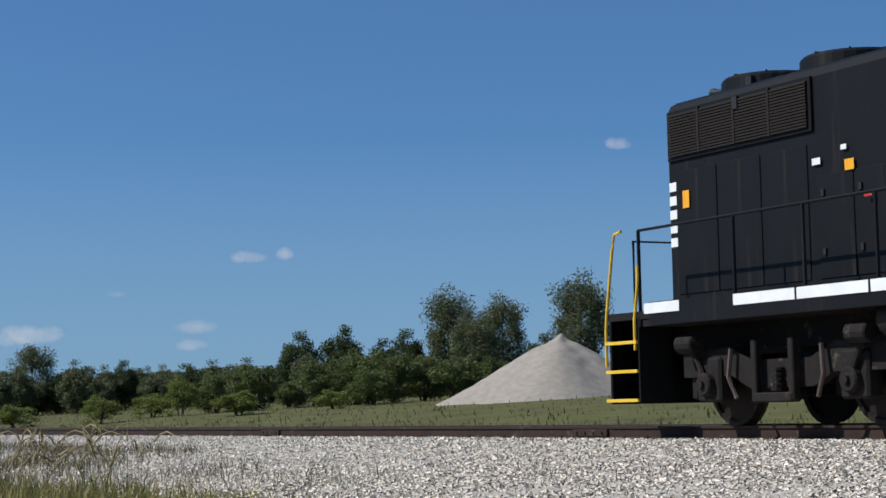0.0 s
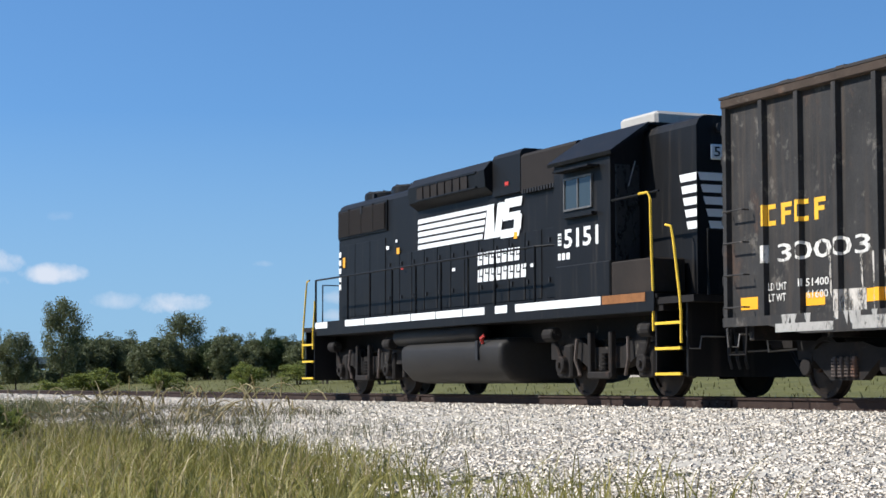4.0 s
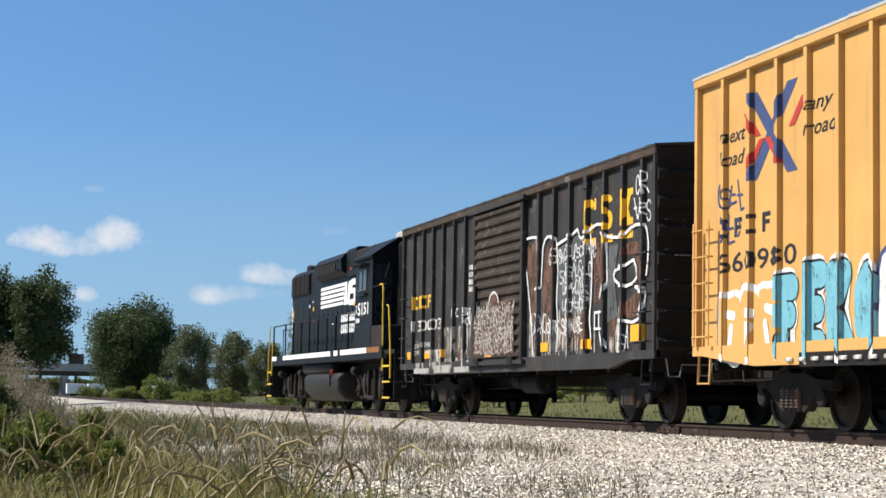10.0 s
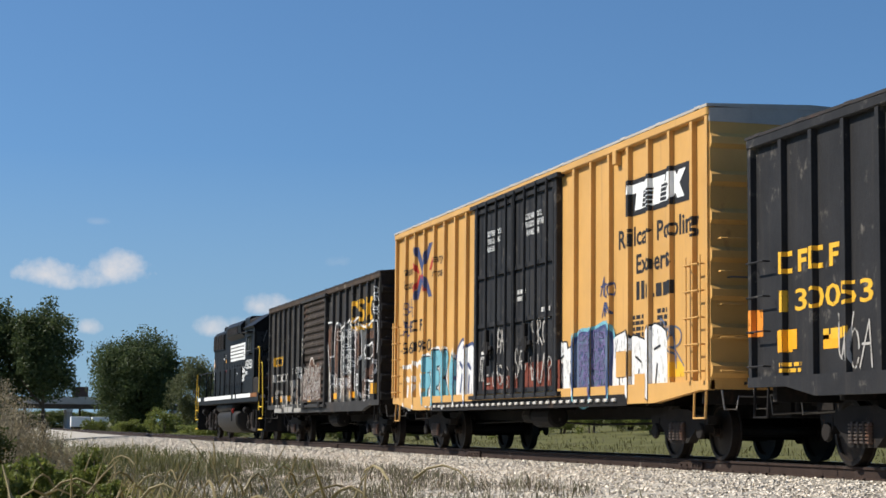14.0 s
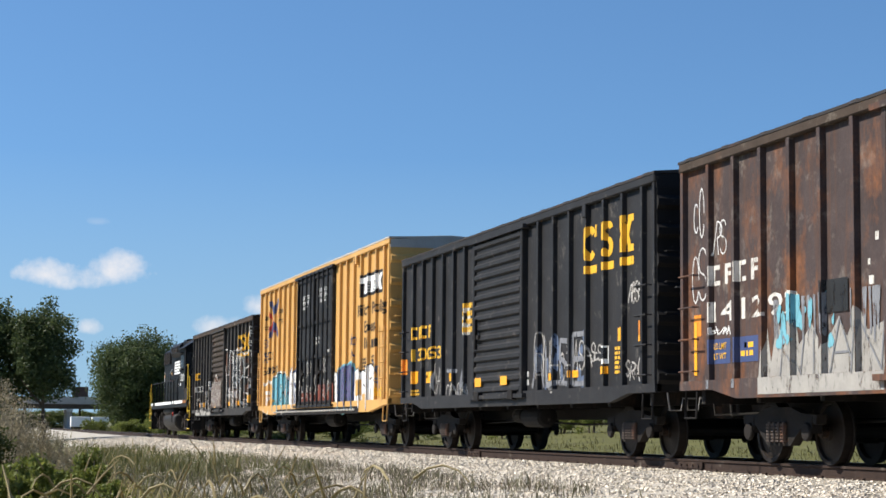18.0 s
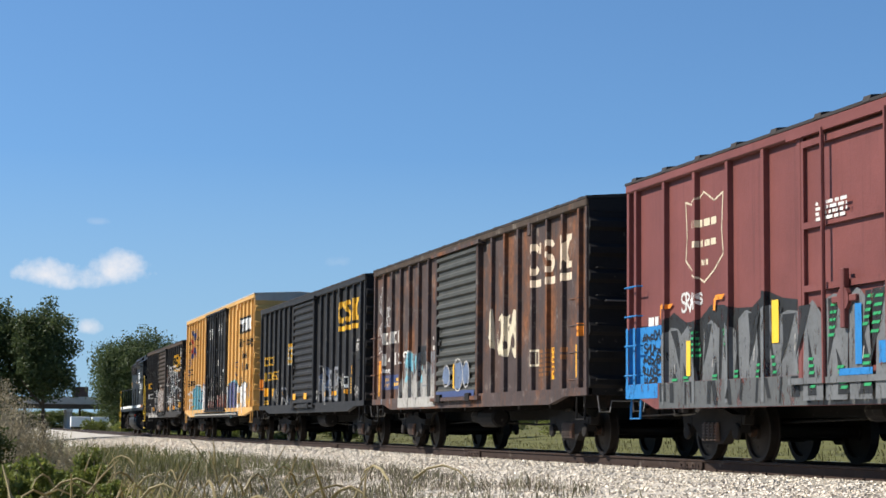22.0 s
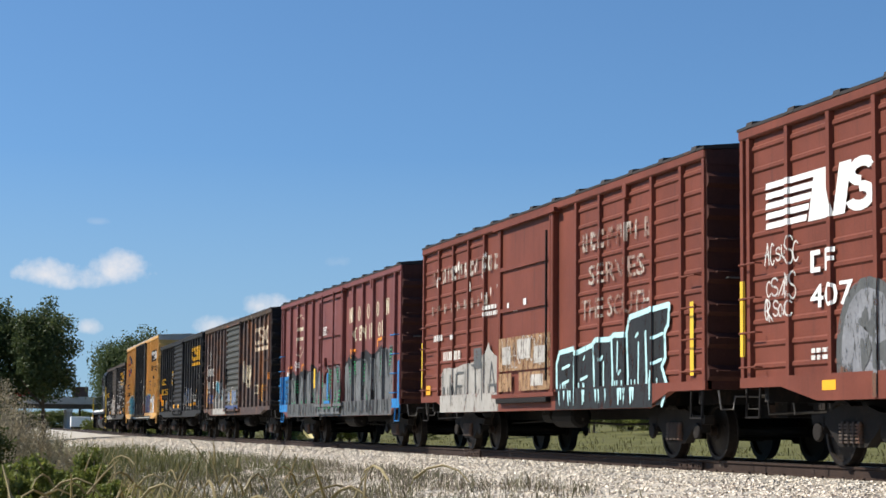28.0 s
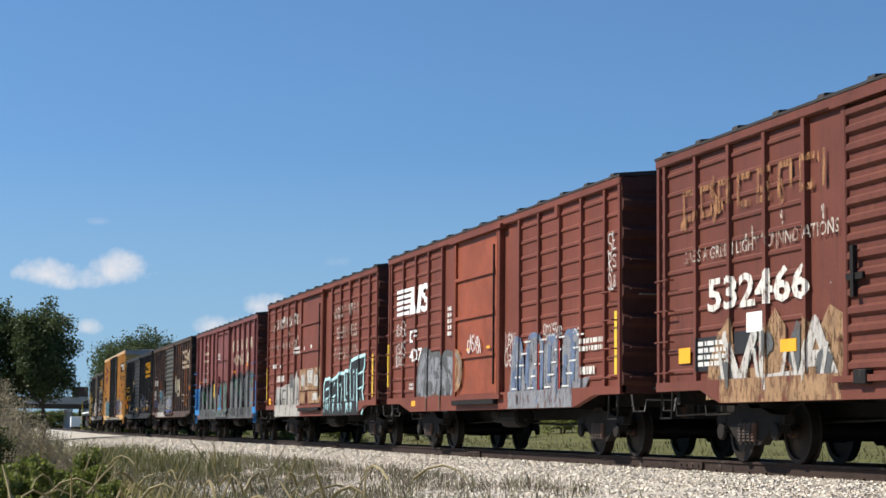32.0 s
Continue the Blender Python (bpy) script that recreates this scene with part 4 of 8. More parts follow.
def far_scrub(n, seed):
    """A low uneven belt of scrub closing the land behind the trees."""
    g = np.random.default_rng(seed)
    b = np.radians(g.uniform(5.0, 36.0, n))
    d = g.uniform(250, 262, n)
    x, y = np.sin(b) * d, np.cos(b) * d
    low_z = ground_z(track_x(y) - x)
    tall = 1.9 + 0.6 * np.sin(b * 210) + 0.5 * np.sin(b * 540 + 1) + 0.3 * np.sin(b * 1300)
    p = np.stack([x, y, low_z - 0.2 + g.random(n) * np.clip(tall, 0.8, 4)], -1)
    d1 = g.normal(size=(n, 3))
    d1 *= (g.uniform(0.25, 0.5, n) / np.linalg.norm(d1, axis=1))[:, None]
    d2 = np.cross(d1, g.normal(size=(n, 3))) * 0.7
    V = np.stack([p + d1, p + d2, p - d1, p - d2], 1)
    F = np.array([(0, 1, 2), (0, 2, 3)])
    return V.reshape(-1, 3), (F[None] + 4 * np.arange(n)[:, None, None]).reshape(-1, 3)


stuff("far_scrub", "low dark belt of scrub beyond the field", "scrub", LEAF_B, far_scrub(26000, 61))
# by the verge
stand(sized(shrub("dense dark green bush on the verge", 2.0, 0.75, LEAF_E, 203, 70, 110, 0.05), 2.0, 0.75), -1.1, 26.5, 1.8, 0.5, VERGE, -1.0)
low = sized(shrub("low leafy green weed clump on the verge", 1.0, 0.5, LEAF_C, 204, 20, 60, 0.05, group="weed clumps"), 1.0, 0.5)
stand(low, -2.1, 20, 0.75, 0.45, VERGE, -1.0)
for b, d, h in ((-1.6, 19, 0.8), (-2.4, 18, 0.65), (-2.0, 21, 0.9), (-3.0, 20, 0.6), (-3.7, 19, 0.5)):
    stand(low, b, d, h, 0.42, VERGE, -1.0, b * 90)
for b, d, h in ((-1.5, 18, 1.25), (-2.2, 19, 1.15), (-2.8, 18.5, 1.2), (-3.5, 20, 1.05), (-4.1, 19, 0.92), (-4.5, 23, 1.2), (-5.0, 21, 0.85)):
    stand(low, b, d, h, 0.42, VERGE, -1.0, b * 130)
stand(low, -1.9, 24, 0.95, 0.4, VERGE, -1.0, 200)
stand(low, -2.7, 22, 0.7, 0.4, VERGE, -1.0, 300)
stand(low, -3.2, 17, 0.6, 0.40, VERGE, -1.0, 100)
dry = sized(shrub("grey dried-out weed thicket on the verge", 1.5, 0.9, LEAF_D, 205, 34, 90, 0.028, group="dry thickets"), 1.5, 0.9)
for b, d, h, w in ((-2.0, 31, 2.2, 0.7), (-2.6, 32, 1.9, 0.7), (-3.1, 34, 1.5, 0.8), (-1.8, 36, 2.3, 0.8), (-3.9, 40, 0.95, 0.8), (-3.3, 26, 0.8, 0.5), (-2.9, 24, 0.9, 0.4)):
    stand(dry, b, d, h, w, VERGE, -1.0, b * 60)

# ---- a butterfly ----
butterfly = thing("butterfly", "pale yellow butterfly with dark wing tips in flight", "butterfly")
part("body", tube(bmesh.new(), [(0, -0.014, 0), (0, 0.0, 0.001), (0, 0.012, 0)], 0.0024, 6, 0.0012), INK, butterfly)
wing_yellow = surface("wing_pale_yellow", (0.62, 0.52, 0.24), 0.6, var=0.2, scale=60)
for s in (-1, 1):
    wing = part("wing", prism(bmesh.new(), [(0, -0.010), (0, 0.008), (s * 0.016, 0.020), (s * 0.026, 0.014), (s * 0.020, 0.0), (s * 0.016, -0.014), (s * 0.006, -0.016)], 0.0, 0.0006, "z"), wing_yellow, butterfly)
    wing.rotation_euler = (0, -s * 0.7, 0)
    part("wing_tip", prism(bmesh.new(), [(s * 0.016, 0.020), (s * 0.026, 0.014), (s * 0.028, 0.020), (s * 0.021, 0.024)], 0.0, 0.0006, "z"), INK, wing, "dark wing tip")

# ---- stone heap beyond the track ----
hx, hy = BACK[0] + math.sin(radians(32.2)) * 95, BACK[1] + math.cos(radians(32.2)) * 95
n, m_ = 40, 72
rr, aa = np.meshgrid(np.linspace(0, 1, n), np.linspace(0, 2 * np.pi, m_), indexing="ij")
spread = 7.8 * (1 + 0.10 * np.sin(aa * 2 + 1) + 0.06 * np.sin(aa * 5))
X, Y = hx + spread * rr * np.cos(aa), hy + spread * rr * np.sin(aa)
Z = 0.0 + 4.5 * np.clip(1 - rr - 0.06 * np.exp(-(rr * 6) ** 2), 0, 1) ** 1.3 + 0.05 * soft_noise(X * 4, Y * 4) * (1 - rr)
tagged(new("gravel_mound", grid_mesh("gravel_mound", X, Y, Z, PILE)), "large conical heap of tan crushed stone", "gravel mound")

# ---- overpass ----
ov = thing("overpass", "grey concrete highway overpass on round piers", "bridge")
ox, oy = math.sin(radians(3.4)) * 380, math.cos(radians(3.4)) * 380
ov.location = (ox, oy, -0.8)
part("deck", boxes((-460, 70, -5, 5, 5.6, 6.3)), CONCRETE, ov)
# girders carry the shadow under the deck as a dark base colour
for y in (-3.8, 0.0, 3.8):
    part("girder", boxes((-460, 70, y - 0.2, y + 0.2, 4.7, 5.6)), surface("girder_steel", (0.07, 0.06, 0.052), 0.7, var=0.3), ov)
part("parapet", boxes((-430, 60, -5, -4.75, 6.3, 7.1)), CONCRETE, ov)
part("parapet", boxes((-430, 60, 4.75, 5, 6.3, 7.1)), CONCRETE, ov)
for x in (*range(-420, -40, 40), -40, -13, 2.5, 24, 42):
    part("pier_cap", boxes((x - 0.6, x + 0.6, -5, 5, 4.0, 4.6)), CONCRETE, ov)
    for y in (-3.5, 3.5):
        part("pier", disc(bmesh.new(), (x, y, -1.2), 0.55, 5.2, "z", 14), CONCRETE, ov)
bill = thing("billboard", "dark brown billboard above the overpass", "billboard")
bill.location = (math.sin(radians(4.14)) * 394, oy + 14, -0.8)
part("panel", boxes((-1.6, 1.6, -0.15, 0.15, 7.2, 9.5)), surface("billboard_brown", (0.085, 0.055, 0.045), 0.7, var=0.3), bill)
part("post", boxes((-0.2, 0.2, 0.16, 0.5, -1.2, 9.0)), UNDER, bill)
for k, (b_, d, l) in enumerate(((-4.15, 335, 3.4), (-4.75, 340, 3.0))):
    tl = thing("semi_trailer", "white box trailer parked beyond the overpass", "trailer", "parked trailers")
    tl.location = (-math.sin(radians(b_)) * d, math.cos(radians(b_)) * d, -0.9)
    part("box_body", boxes((-l / 2, l / 2, -1.2, 1.2, 1.2, 3.0), bev=0.05), WHITE, tl)
    part("chassis", boxes((-l / 2 + 0.2, l / 2 - 0.2, -0.5, 0.5, 0.9, 1.2)), UNDER, tl)
    for e in (-1, 1):
        wh = part("wheel", disc(bmesh.new(), (l * 0.3, e * 1.0 - 0.15, 0.5), 0.5, 0.3, "y", 14), INK, tl)

lorry = thing("box_truck", "red box truck crossing the overpass", "truck")
part("box_body", boxes((-4.4, 2.2, -1.2, 1.2, 0.8, 2.0), bev=0.05), surface("truck_red", (0.42, 0.05, 0.035), 0.45, var=0.1), lorry)
part("cab", boxes((2.3, 4.4, -1.1, 1.1, 0.5, 2.0), bev=0.12), surface("truck_red_cab", (0.36, 0.05, 0.04), 0.4, var=0.1), lorry)
part("windscreen", boxes((4.38, 4.42, -0.9, 0.9, 1.3, 1.85)), GLASS, lorry)
part("chassis", boxes((-4.3, 4.2, -0.5, 0.5, 0.5, 0.9)), UNDER, lorry)
for x in (-3.2, 3.1):
    for e in (-1.0, 0.75):
        part("wheel", disc(bmesh.new(), (x, e, 0.48), 0.48, 0.25, "y", 14), INK, lorry)

# ---- freight cars ----
FRONT = [(0, 13.9), (2, 22.85), (4, 31.88), (7, 45.54), (9, 54.75), (11, 63.93), (13, 73.25), (16, 87.2), (19, 101.5), (23, 121.0), (28, 146.0), (32, 165.9)]
movers, spinners = [], []
WALL, POST = 1.52, 1.595


def wheel_mesh(r):
    """A solid railway wheel on the x axis: flange, tread, dished plate, hub."""
    bm = bmesh.new()
    prof = [(0.0, 0.11), (0.10, 0.11), (0.11, 0.07), (r - 0.07, 0.035), (r - 0.055, 0.07), (r, 0.07), (r + 0.006, -0.045), (r + 0.028, -0.055), (r + 0.028, -0.075), (r - 0.06, -0.075), (r - 0.075, -0.02), (0.12, -0.03), (0.10, -0.06), (0.0, -0.06)]
    n, rings = 28, []
    for rad, x in prof:
        rings.append([bm.verts.new((x, max(rad, 0.002) * math.cos(2 * math.pi * k / n), max(rad, 0.002) * math.sin(2 * math.pi * k / n))) for k in range(n)])
    for a, b in zip(rings, rings[1:]):
        for k in range(n):
            bm.faces.new((a[k], a[(k + 1) % n], b[(k + 1) % n], b[k]))
    # a chalk-pale casting mark and two plate holes' rims, so that the turning shows
    box(bm, 0.046, 0.060, 0.16, 0.24, -0.02, 0.02)
    box(bm, 0.046, 0.056, -0.22, -0.16, -0.03, 0.03)
    return bm


def wheelset(parent, y, r):
    axle = part("wheelset", disc(bmesh.new(), (-0.95, 0, 0), 0.075, 1.9, "x", 12), WHEEL, parent, "greasy steel axle with its two wheels")
    axle.location = (0, y, r)
    w = part("wheel", wheel_mesh(r), WHEEL, axle, smooth=False)
    w.location, w.rotation_euler = (-0.755, 0, 0), (0, 0, math.pi)
    v = twin(w, 0.755, 0)
    spinners.append((axle, y, r))
    return axle


def freight_truck(parent, y):
    """A three-piece truck: bolster, two cast side frames, spring nests, brake beam."""
    bm = boxes((-0.95, 0.95, -0.19, 0.19, 0.42, 0.66), (-0.35, 0.35, -0.3, 0.3, 0.66, 0.78), bev=0.02)
    tr = part("truck", bm, UNDER, parent, "cast steel freight truck, grimy")
    tr.location = (0, y, 0)
    outline = [(-1.08, 0.52), (-1.10, 0.64), (-0.66, 0.66), (-0.36, 0.74), (0.36, 0.74), (0.66, 0.66), (1.10, 0.64), (1.08, 0.52), (0.70, 0.50), (0.34, 0.24), (-0.34, 0.24), (-0.70, 0.50)]
    bm = prism(bmesh.new(), outline, -1.12, -0.98, "x")
    for e in (-0.865, 0.865):
        disc(bm, (-1.17, e, 0.42), 0.12, 0.06, "x", 12, 0.015)
        box(bm, -1.13, -0.99, e - 0.12, e + 0.12, 0.40, 0.62)
    sf = part("side_frame", bm, TRUCK, tr)
    twin(sf, 0, 0, 0, math.pi)
    bm = bmesh.new()
    for k in (-0.21, -0.07, 0.07, 0.21):
        for z in range(6):
            disc(bm, (-1.14, k, 0.29 + z * 0.042), 0.058, 0.024, "z", 8)
        disc(bm, (-1.14, k, 0.28), 0.032, 0.27, "z", 6)
    sp = part("spring_nest", bm, SPRING, tr, "worn coil springs")
    twin(sp, 0, 0, 0, math.pi)
    bm = boxes((-0.8, 0.8, -0.47, -0.41, 0.30, 0.40), (-0.8, 0.8, 0.41, 0.47, 0.30, 0.40), (-0.12, 0.12, -0.42, 0.42, 0.28, 0.34))
    part("brake_beam", bm, UNDER, tr)
    return tr


def coupler(parent, y, s):
    """A knuckle coupler at y that points to s, with its striker and cut lever."""
    bm = boxes((-0.09, 0.09, *sorted((y, y + s * 0.42)), 0.78, 0.96), bev=0.015)
    prism(bm, [(-0.16, y + s * 0.40), (0.10, y + s * 0.40), (0.16, y + s * 0.52), (0.15, y + s * 0.72), (0.05, y + s * 0.74), (0.02, y + s * 0.60), (-0.08, y + s * 0.58), (-0.10, y + s * 0.70), (-0.17, y + s * 0.66)], 0.72, 1.02, "z")
    part("coupler", bm, TRUCK, parent, "rusty knuckle coupler")
    part("striker", boxes((-0.30, 0.30, *sorted((y - s * 0.02, y + s * 0.10)), 0.66, 1.08), bev=0.02), UNDER, parent)
    bm = tube(bmesh.new(), [(0.32, y + s * 0.12, 0.9), (0.30, y + s * 0.3, 0.62), (0.28, y + s * 0.5, 0.44), (0.24, y + s * 0.75, 0.50)], 0.028, 6)
    part("air_hose", bm, INK, parent, "hanging black rubber air hose")
    bm = tube(bmesh.new(), [(-1.45, y + s * 0.12, 0.98), (-1.42, y + s * 0.14, 0.72), (-1.25, y + s * 0.16, 0.72), (-1.22, y + s * 0.16, 0.90), (-0.75, y + s * 0.18, 0.90), (-0.72, y + s * 0.18, 0.66), (-0.1, y + s * 0.3, 0.70)], 0.014, 5)
    part("cut_lever", bm, STEEL, parent, "bent grey uncoupling lever")


def ladder(parent, u, width, z0, z1, rungs, c, mat, stiles=True):
    """Grab rungs on the side facing the photographer's verge, u from the front end."""
    L, x = c["L"], -1.605
    bm = bmesh.new()
    ya, yb = L / 2 - u, L / 2 - u - width
    if stiles:
        for y in (ya, yb):
            box(bm, x - 0.06, x - 0.045, y - 0.03, y + 0.03, z0 - 0.12, z1 + 0.12)
    for k in range(rungs):
        z = z0 + (z1 - z0) * k / max(1, rungs - 1)
        line = [(x + 0.02, ya, z), (x - 0.075, ya, z), (x - 0.075, yb, z), (x + 0.02, yb, z)]
        if stiles:
            tube(bm, line, 0.013, 5)
        else:
            part("grab_rung", tube(bmesh.new(), line, 0.013, 5), mat, parent)
    if stiles:
        part("ladder", bm, mat, parent)
    else:
        bm.free()


def islands(bm):
    """The separate shapes of a flat mesh, as lists of faces."""
    left, out_ = set(bm.faces), []
    while left:
        todo, group = [left.pop()], []
        while todo:
            f = todo.pop()
            group.append(f)
            for v in f.verts:
                for g in v.link_faces:
                    if g in left:
                        left.remove(g)
                        todo.append(g)
        out_.append(group)
    return out_


def decal(c, name, bm, mat, layer=1, plane=None, label="", joined=False):
    """Paint on the near side: (u, v) runs from the front end backwards and up; it follows the posts. Each shape is a part, unless joined."""
    bmesh.ops.triangulate(bm, faces=bm.faces)
    many = islands(bm)
    made = None
    for group in [list(bm.faces)] if joined or len(many) > 24 else many:
        shape = bmesh.new()
        at = {}
        for f in group:
            shape.faces.new([at.get(v) or at.setdefault(v, shape.verts.new((v.co.x + c.get("shift", 0.0), v.co.y, v.co.z))) for v in f.verts])
        made = lay_paint(c, name, shape, mat, layer, plane, label)
        if joined or len(many) > 24:
            tagged(made, kind="stuff")
    bm.free()
    return made


def lay_paint(c, name, bm, mat, layer, plane, label):
    us = [v.co.x for v in bm.verts]
    lo, hi = min(us), max(us)
    out_ = bmesh.new()

    def lay(src, x):
        made = {v: out_.verts.new((x - v.co.z, c["L"] / 2 - v.co.x, v.co.y)) for v in src.verts}
        for f in src.faces:
            out_.faces.new([made[v] for v in f.verts])
    lay(bm, -(plane or WALL + c.get("lift", 0.0)) - 0.004 * layer)
    if plane is None:
        for p in c["posts"]:
            if p + 0.06 > lo and p - 0.06 < hi:
                b2 = bm.copy()
                for co, no in ((p - 0.045, -1), (p + 0.045, 1)):
                    bmesh.ops.bisect_plane(b2, geom=b2.verts[:] + b2.edges[:] + b2.faces[:], plane_co=(co, 0, 0), plane_no=(no, 0, 0), clear_outer=True)
                if b2.faces:
                    lay(b2, -POST - 0.004 * layer)
                b2.free()
                # the flank of the post that looks to the rear takes the same coat
                b2 = bm.copy()
                for co, no in ((p + 0.03, -1), (p + 0.06, 1)):
                    bmesh.ops.bisect_plane(b2, geom=b2.verts[:] + b2.edges[:] + b2.faces[:], plane_co=(co, 0, 0), plane_no=(no, 0, 0), clear_outer=True)
                made = {}
                for v in b2.verts:
                    f = min(max((v.co.x - p - 0.03) / 0.03, 0.0), 1.0)
                    made[v] = out_.verts.new((-POST + f * (POST - WALL - 0.01 - c.get("lift", 0.0)), c["L"] / 2 - p - 0.046 - 0.0125 * f - 0.0012 * layer - v.co.z, v.co.y))
                for face in b2.faces:
                    out_.faces.new([made[v] for v in face.verts])
                b2.free()
    bm.free()
    me = bpy.data.meshes.new(name)
    out_.to_mesh(me)
    out_.free()
    me.materials.append(mat)
    ob = new(name, me)
    ob.parent = c["ob"]
    return tagged(ob, label)


def letters(c, text, u, v, h, mat, width=None, bold=0.0, layer=1, plane=None, name="lettering", slant=0.0):
    return decal(c, name, moved(flat_text(text, h, bold, width, slant), u, v), mat, layer, plane, joined=True)


def ribbed(x, s, y0, y1, z0, z1, n, half, depth, thick, axis="y"):
    """One pressed sheet with n horizontal corrugations that stand out to side s from x + s * thick."""
    f = x + s * thick
    pts = [(x, z1), (x, z0), (f, z0)]
    for k in range(n):
        z = z0 + (z1 - z0) * (k + 0.5) / n
        pts += [(f, z - half), (f + s * depth, z - half * 0.45), (f + s * depth, z + half * 0.45), (f, z + half)]
    return prism(bmesh.new(), pts + [(f, z1)], y0, y1, axis)


def boxcar(label, q0, q1, eave, paint, door, posts_front, posts_rear, beaded=False, door_mat=None, roof_mat=None, post_mat=None, end_mat=None,
           drop=(0.92, 1.2, 2.3), roof_rise=0.17, sill_z=1.02, group="boxcars of the train", ladder_mat=None, chord_mat=None, full_ladder=False):
    """A fifty-foot boxcar. door: (u0, u1, kind); posts: numbers on both sides of the door; drop: z of the deep sill and where it begins."""
    L = q1 - q0
    ob = thing("boxcar", label, "boxcar", group)
    movers.append((ob, (q0 + q1) / 2))
    y = lambda u: L / 2 - u  # noqa: E731
    d0, d1, kind = door
    # ends default to the shade-darkened copy of the body colour
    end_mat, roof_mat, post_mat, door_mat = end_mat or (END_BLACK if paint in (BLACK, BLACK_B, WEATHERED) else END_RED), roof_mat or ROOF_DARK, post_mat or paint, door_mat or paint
    gap = 1.13 if posts_front < 8 else 0.84
    pf = [0.07] + [d0 - gap * k for k in range(posts_front - 1, 0, -1) if d0 - gap * k > 0.25]
    pr = [d1 + gap * k for k in range(1, posts_rear) if d1 + gap * k < L - 0.25] + [L - 0.07]
    c = {"ob": ob, "L": L, "posts": pf + pr, "eave": eave, "pf": pf, "pr": pr, "shift": 0.0, "lift": 0.040 if beaded else 0.0}
    top = eave - 0.14
    # walls
    for s in (-1, 1):
        xs = sorted((s * WALL, s * (WALL - 0.05)))
        nm = "side_wall"
        part(nm, boxes((*xs, y(d0), y(0.02), sill_z, eave - 0.02)), paint, ob)
        part(nm, boxes((*xs, y(L - 0.02), y(d1), sill_z, eave - 0.02)), paint, ob)
        part("top_chord", boxes((*sorted((s * 1.61, s * 1.47)), -L / 2, L / 2, top, eave), bev=0.02), chord_mat or paint, ob)
        zd, ua, ub = drop
        out_ = [(y(0), sill_z + 0.10), (y(0), sill_z - 0.03), (y(ua), sill_z - 0.03), (y(ub), zd - 0.10), (y(L - ub), zd - 0.10), (y(L - ua), sill_z - 0.03), (y(L), sill_z - 0.03), (y(L), sill_z + 0.10)]
        part("side_sill", prism(bmesh.new(), out_, s * 1.50, s * 1.60, "x"), paint, ob)
    # posts on both sides
    for p in c["posts"]:
        bm = prism(bmesh.new(), [(-WALL + 0.01, y(p) + 0.058), (-POST, y(p) + 0.045), (-POST, y(p) - 0.045), (-WALL + 0.01, y(p) - 0.058)], sill_z + 0.06, top + 0.01, "z")
        near_post = part("side_post", bm, post_mat, ob)
        far_post = new("side_post", near_post.data)
        far_post.parent, far_post.location, far_post.rotation_euler = ob, (0, 2 * y(p), 0), (0, 0, math.pi)
    if beaded:
        n = 11
        for a, b in list(zip(pf, pf[1:])) + list(zip(pr, pr[1:])):
            part("side_panel", ribbed(-WALL + 0.004, -1, y(b - 0.066), y(a + 0.066), sill_z + 0.1, top - 0.005, n, 0.045, 0.026, 0.016), paint, ob)
    # door on both sides
    for s in (-1, 1):
        side_door(c, s, d0, d1, kind, sill_z, top, door_mat, paint)
    # ends
    for e in (-1, 1):
        yy = e * L / 2
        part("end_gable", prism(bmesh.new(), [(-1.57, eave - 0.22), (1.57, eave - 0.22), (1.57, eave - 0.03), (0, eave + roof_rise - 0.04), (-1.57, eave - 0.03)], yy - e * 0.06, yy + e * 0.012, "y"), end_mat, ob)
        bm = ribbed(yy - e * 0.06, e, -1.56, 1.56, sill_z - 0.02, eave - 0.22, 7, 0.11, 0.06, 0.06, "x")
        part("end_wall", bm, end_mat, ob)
        rung = part("end_rung", tube(bmesh.new(), [(-1.45, yy, 1.25), (-1.45, yy + e * 0.11, 1.25), (-0.98, yy + e * 0.11, 1.25), (-0.98, yy, 1.25)], 0.013, 5), end_mat, ob)
        for k in range(1, 5):
            twin(rung, 0, 0, 0.46 * k)
        for x0, z in ((-1.3, 2.55), (0.35, 3.35)):
            part("end_grab_iron", tube(bmesh.new(), [(x0, yy, z), (x0, yy + e * 0.13, z), (x0 + 0.95, yy + e * 0.13, z), (x0 + 0.95, yy, z)], 0.014, 5), STEEL, ob)
        if e < 0:
            bm = bmesh.new()
            ring = [(0.55 + 0.27 * math.cos(a * math.pi / 8), yy - 0.22, 2.75 + 0.27 * math.sin(a * math.pi / 8)) for a in range(17)]
            tube(bm, ring, 0.018, 5)
            for a in range(3):
                tube(bm, [ring[a * 5], (0.55, yy - 0.20, 2.75)], 0.012, 4)
            disc(bm, (0.55, yy - 0.24, 2.75), 0.06, 0.2, "y", 10)
            part("brake_wheel", bm, UNDER, ob, "hand brake wheel on the end")
        part("crossover_platform", boxes((-1.1, 1.1, *sorted((yy + e * 0.08, yy + e * 0.34)), 1.06, 1.10)), UNDER, ob, "steel grate platform over the coupler")
        coupler(ob, yy, e)
        for s in (-1, 1):
            bm = tube(bmesh.new(), [(s * 1.56, yy - e * 0.15, sill_z), (s * 1.58, yy - e * 0.15, 0.60), (s * 1.58, yy - e * 0.55, 0.60), (s * 1.56, yy - e * 0.55, sill_z)], 0.02, 5)
            part("sill_step", bm, ladder_mat or UNDER, ob)
